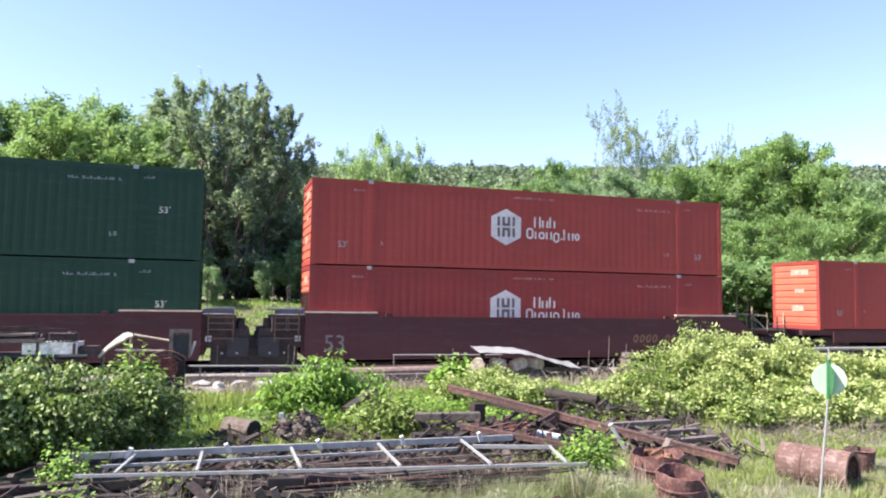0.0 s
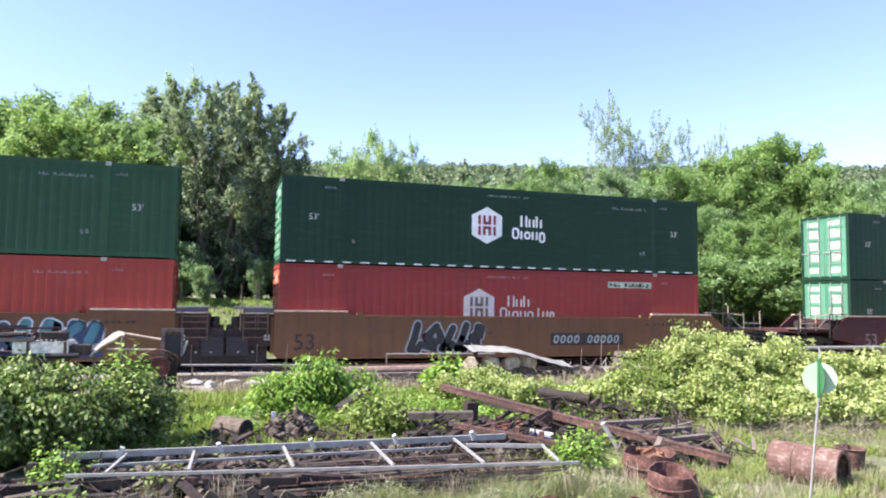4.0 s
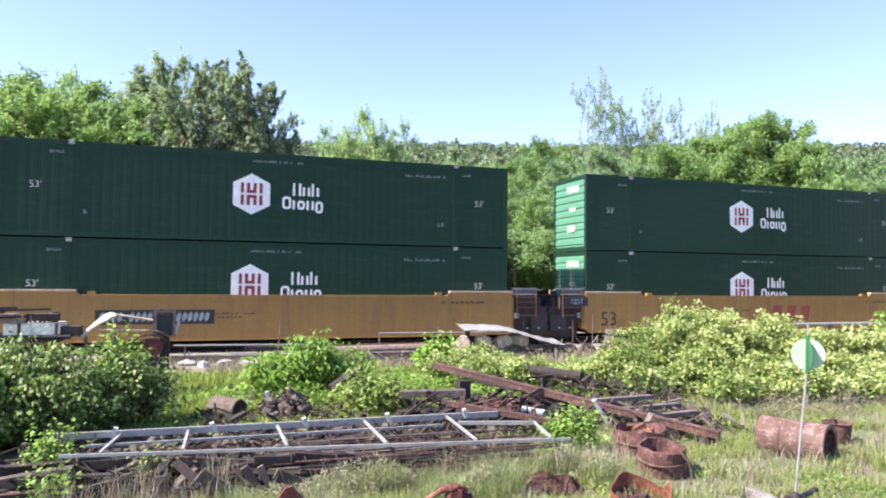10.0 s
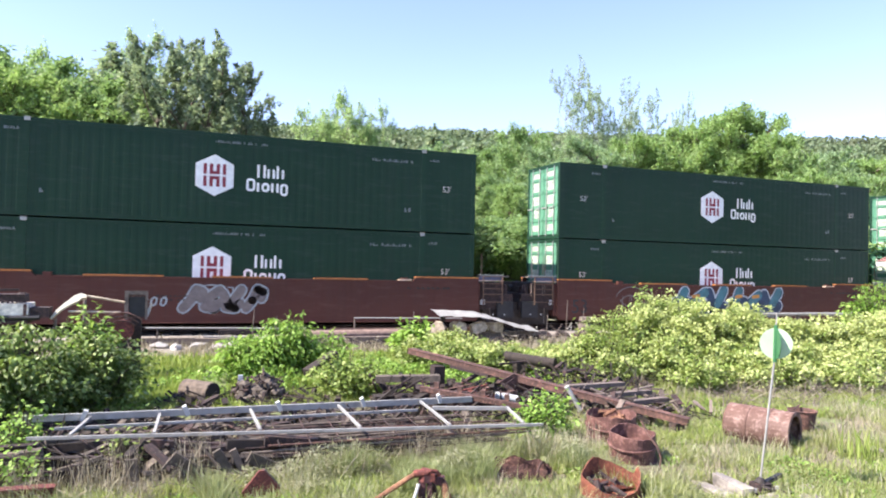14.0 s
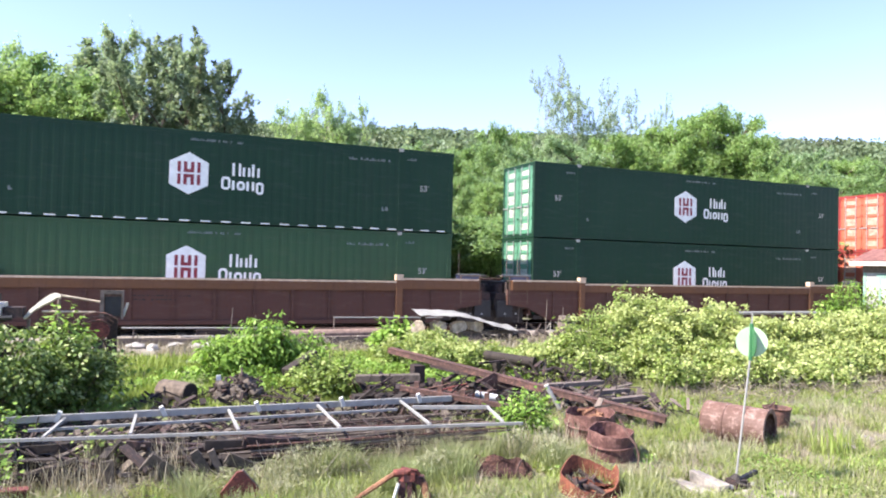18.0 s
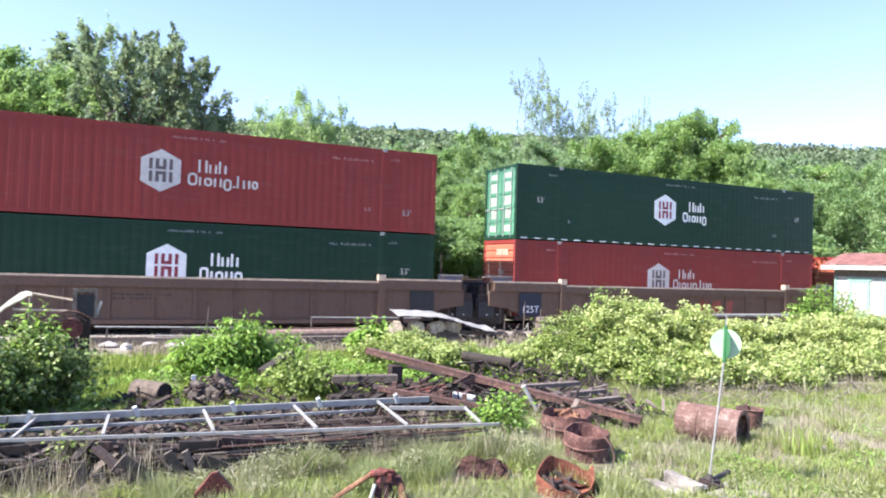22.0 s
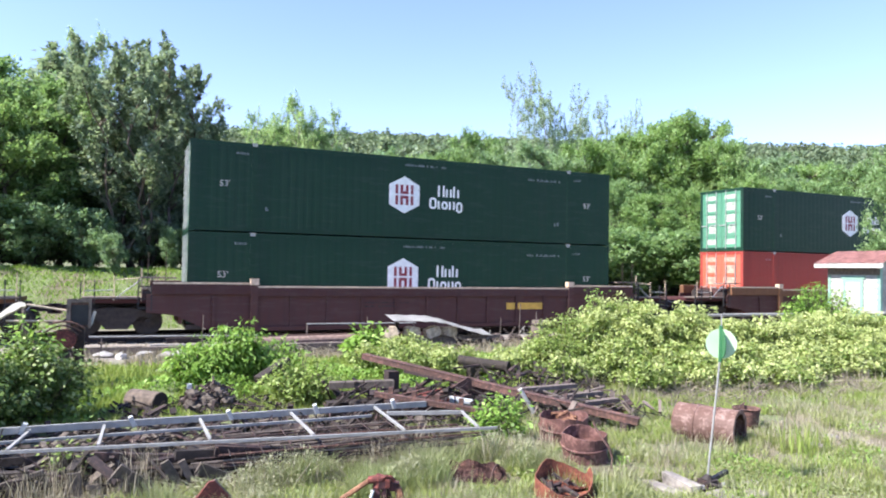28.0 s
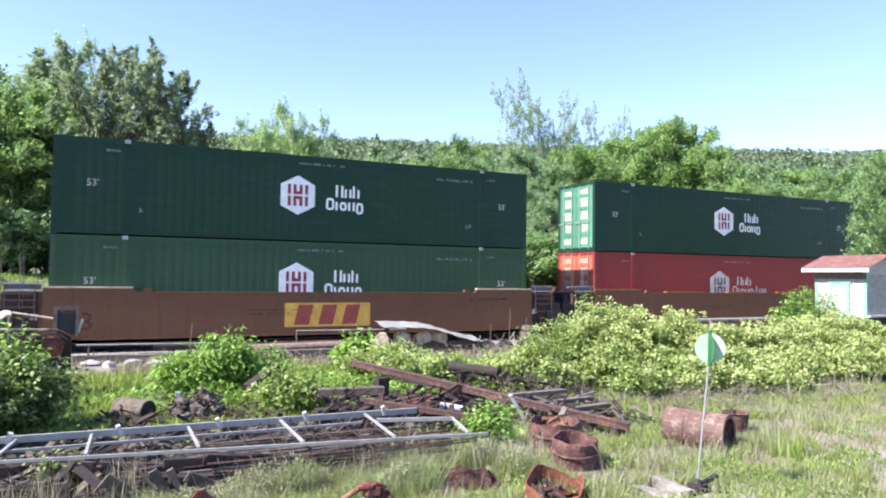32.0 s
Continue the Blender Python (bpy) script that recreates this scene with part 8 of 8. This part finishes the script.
def track_side():
    """The row of lumber and scrap along the gravel."""
    g = random.Random(66)
    for k, (x, y, n, z, w, h, mat) in enumerate(((1.0, 20.1, 4.2, 0.10, 0.22, 0.2, "weathered_wood"), (4.6, 20.0, 3.6, 0.10, 0.24, 0.2, "dark_wood"), (6.2, 19.6, 6.0, 0.12, 0.26, 0.24, "weathered_wood"), (3.6, 20.4, 5.4, 0.32, 0.12, 0.14, "rust_dark"),
                                                (6.6, 20.5, 5.0, 0.34, 0.12, 0.12, "rust"), (8.8, 19.5, 4.0, 0.30, 0.22, 0.12, "weathered_wood"), (-1.2, 20.2, 3.0, 0.10, 0.22, 0.2, "dark_wood"))):
        ob = thing("stacked_timber", (x, y, z), "long grey timber stacked along the gravel", "timber", "timbers along the gravel")
        ob.matrix_basis = pose(x, y, z, 0, 0, g.uniform(-3, 3))
        part("beam", soft(boxes((-n / 2, n / 2, -w / 2, w / 2, -h / 2, h / 2)), 0.015), mat, ob)
        if z > 0.25:
            for u in (-n * 0.4, n * 0.4):
                part("prop", boxes((u - 0.08, u + 0.08, -w / 2, w / 2, -z - 0.03, -h / 2)), "dark_wood", ob)
    ob = thing("spare_rail", (4.9, 21.0), "long thin pale pipe held on short posts", "pipe")
    part("pipe", tube(bmesh.new(), (0, 0, 0.67), (3.6, 0, 0.65), 0.02, n=8), "galvanised", ob)
    for u in (0.02, 1.8, 3.5):
        part("post", tube(bmesh.new(), (u, 0, -0.05), (u, 0, 0.66), 0.022, n=6), "weathered_wood", ob)
    ob = thing("spare_rail", (-1.0, 20.8), "long thin pale pipe held on short posts", "pipe")
    part("pipe", tube(bmesh.new(), (0, 0, 0.43), (4.4, 0, 0.38), 0.024, n=8), "galvanised", ob)
    for u in (0.3, 2.3, 4.2):
        part("post", tube(bmesh.new(), (u, 0, -0.05), (u, 0, 0.42), 0.025, n=6), "weathered_wood", ob)
    ob = thing("spare_rail", (0.5, 20.3), "old pale rail lying low beside the gravel", "rail")
    part("pipe", tube(bmesh.new(), (0, 0, 0.22), (2.4, 0, 0.18), 0.022, n=8), "galvanised", ob)
    for u in (0.2, 2.2):
        part("post", tube(bmesh.new(), (u, 0, -0.05), (u, 0, 0.2), 0.04, n=6), "dark_wood", ob)
    ob = thing("round_log", (3.75, 19.9), "peeled reddish log lying on the gravel", "log")
    part("trunk", soft(tube(bmesh.new(), (-0.55, -0.1, 0.26), (3.6, 0.1, 0.3), 0.16, 0.13, n=12), 0.012), "bark_rose", ob)
    for u in (0.1, 2.9):
        part("prop", soft(boxes((u - 0.1, u + 0.1, -0.2, 0.2, -0.04, 0.13)), 0.02), "dark_wood", ob)
    for k, (x, s) in enumerate(((7.15, 0.26), (7.75, 0.24), (8.45, 0.30), (8.95, 0.26))):
        ob = thing("pale_block", (x, 19.45, 0.40), "pale cut wood block under a sheet", "block", "blocks under the pale sheet")
        ob.matrix_basis = pose(x, 19.45, 0.40, 0, (k * 47) % 31 - 15, (k * 83) % 50 - 25)
        part("block", soft(prism(bmesh.new(), [(-s * 0.9, 0.0), (-s * 0.6, -0.05), (s * 0.45, -0.04), (s * 0.75, 0.06), (s * 0.55, 0.24), (-s * 0.2, 0.30 - 0.02 * k), (-s * 0.8, 0.22)], -0.2, 0.2), 0.05), "pale_wood", ob)
    ob = thing("pale_sheet", (7.0, 19.45, 0), "bent pale grey sheet lying over wood blocks", "sheet")
    bm = bmesh.new()
    n = 26
    a = [[bm.verts.new((3.3 * i / n, yy + 0.03 * math.sin(i * 0.5), (0.94 - 0.10 * i / n - 0.40 * smooth(9, 26, i) + 0.012 * math.sin(i * 1.7 + yy * 5) + 0.16 * yy))) for yy in (-0.42, -0.14, 0.14, 0.42)] for i in range(n + 1)]
    for p, q in zip(a, a[1:]):
        for j in range(3):
            bm.faces.new((p[j], q[j], q[j + 1], p[j + 1]))
    bmesh.ops.solidify(bm, geom=bm.faces[:], thickness=0.025)
    part("sheet", bm, "sheet_grey", ob)
    part("prop", boxes((0.2, 0.32, 0.0, 0.1, -0.03, 0.92)), "dark_wood", ob)
    part("prop", boxes((3.0, 3.12, 0.0, 0.1, -0.03, 0.42)), "dark_wood", ob)
    ob = thing("grey_barrel", (12.35, 19.6), "weathered grey barrel beside the track", "barrel")
    part("body", soft(tube(tube(bmesh.new(), (0, 0, 0), (0, 0, 0.36), 0.27, 0.31, n=18), (0, 0, 0.36), (0, 0, 0.78), 0.31, 0.27, n=18), 0.012), "weathered_wood", ob)
    for z in (0.12, 0.36, 0.62):
        part("hoop", tube(bmesh.new(), (0, 0, z), (0, 0, z + 0.04), 0.318, n=18), "rust_dark", ob)
    for k in range(26):
        x, y = g.uniform(9.6, 13.6), g.uniform(18.9, 20.3)
        n = g.uniform(0.25, 0.9)
        ob = thing("scrap_stick", (x, y), "broken pale stick in a brush pile", "stick", "brush pile by the track")
        part("stick", tube(bmesh.new(), (0, 0, g.uniform(0.02, 0.1)), (n * g.uniform(-0.7, 0.7), n * 0.3, n * g.uniform(0.15, 0.9)), 0.022, 0.012, n=5), g.choice(("weathered_wood", "pale_bark", "dark_wood")), ob)
    for k in range(9):
        x, y = g.uniform(9.4, 12.6), g.uniform(19.2, 20.4)
        rock_ob = rock(x, y, (g.uniform(0.15, 0.35), g.uniform(0.12, 0.25), g.uniform(0.08, 0.2)), g.choice(("concrete", "dark_wood", "rust_dark")), 30 + k, "lump of rubble in the brush pile")
        rock_ob["group"] = "rubble along the gravel"
    for k, (x, y) in enumerate(((-0.2, 19.5), (0.35, 19.7), (0.9, 19.4), (1.25, 19.8), (-0.6, 19.8))):
        ob = rock(x, y, (0.26, 0.16, 0.09), "concrete", 50 + k, "pale sack lying on the gravel")
        ob.name = "pale_sack"
        tagged(ob, category="sack", group="pale sacks on the gravel")
    for x, n in ((6.2, 1.0), (1.7, 1.1), (2.3, 0.9), (11.3, 1.35), (11.9, 1.1), (10.6, 0.9)):
        ob = thing("dry_stake", (x, 19.2), "thin dry stake standing by the gravel", "stake", "dry stakes")
        part("stake", tube(bmesh.new(), (0, 0, -0.05), (0.05, 0, n), 0.018, 0.01, n=6), "weathered_wood", ob)


track_side()


motions()
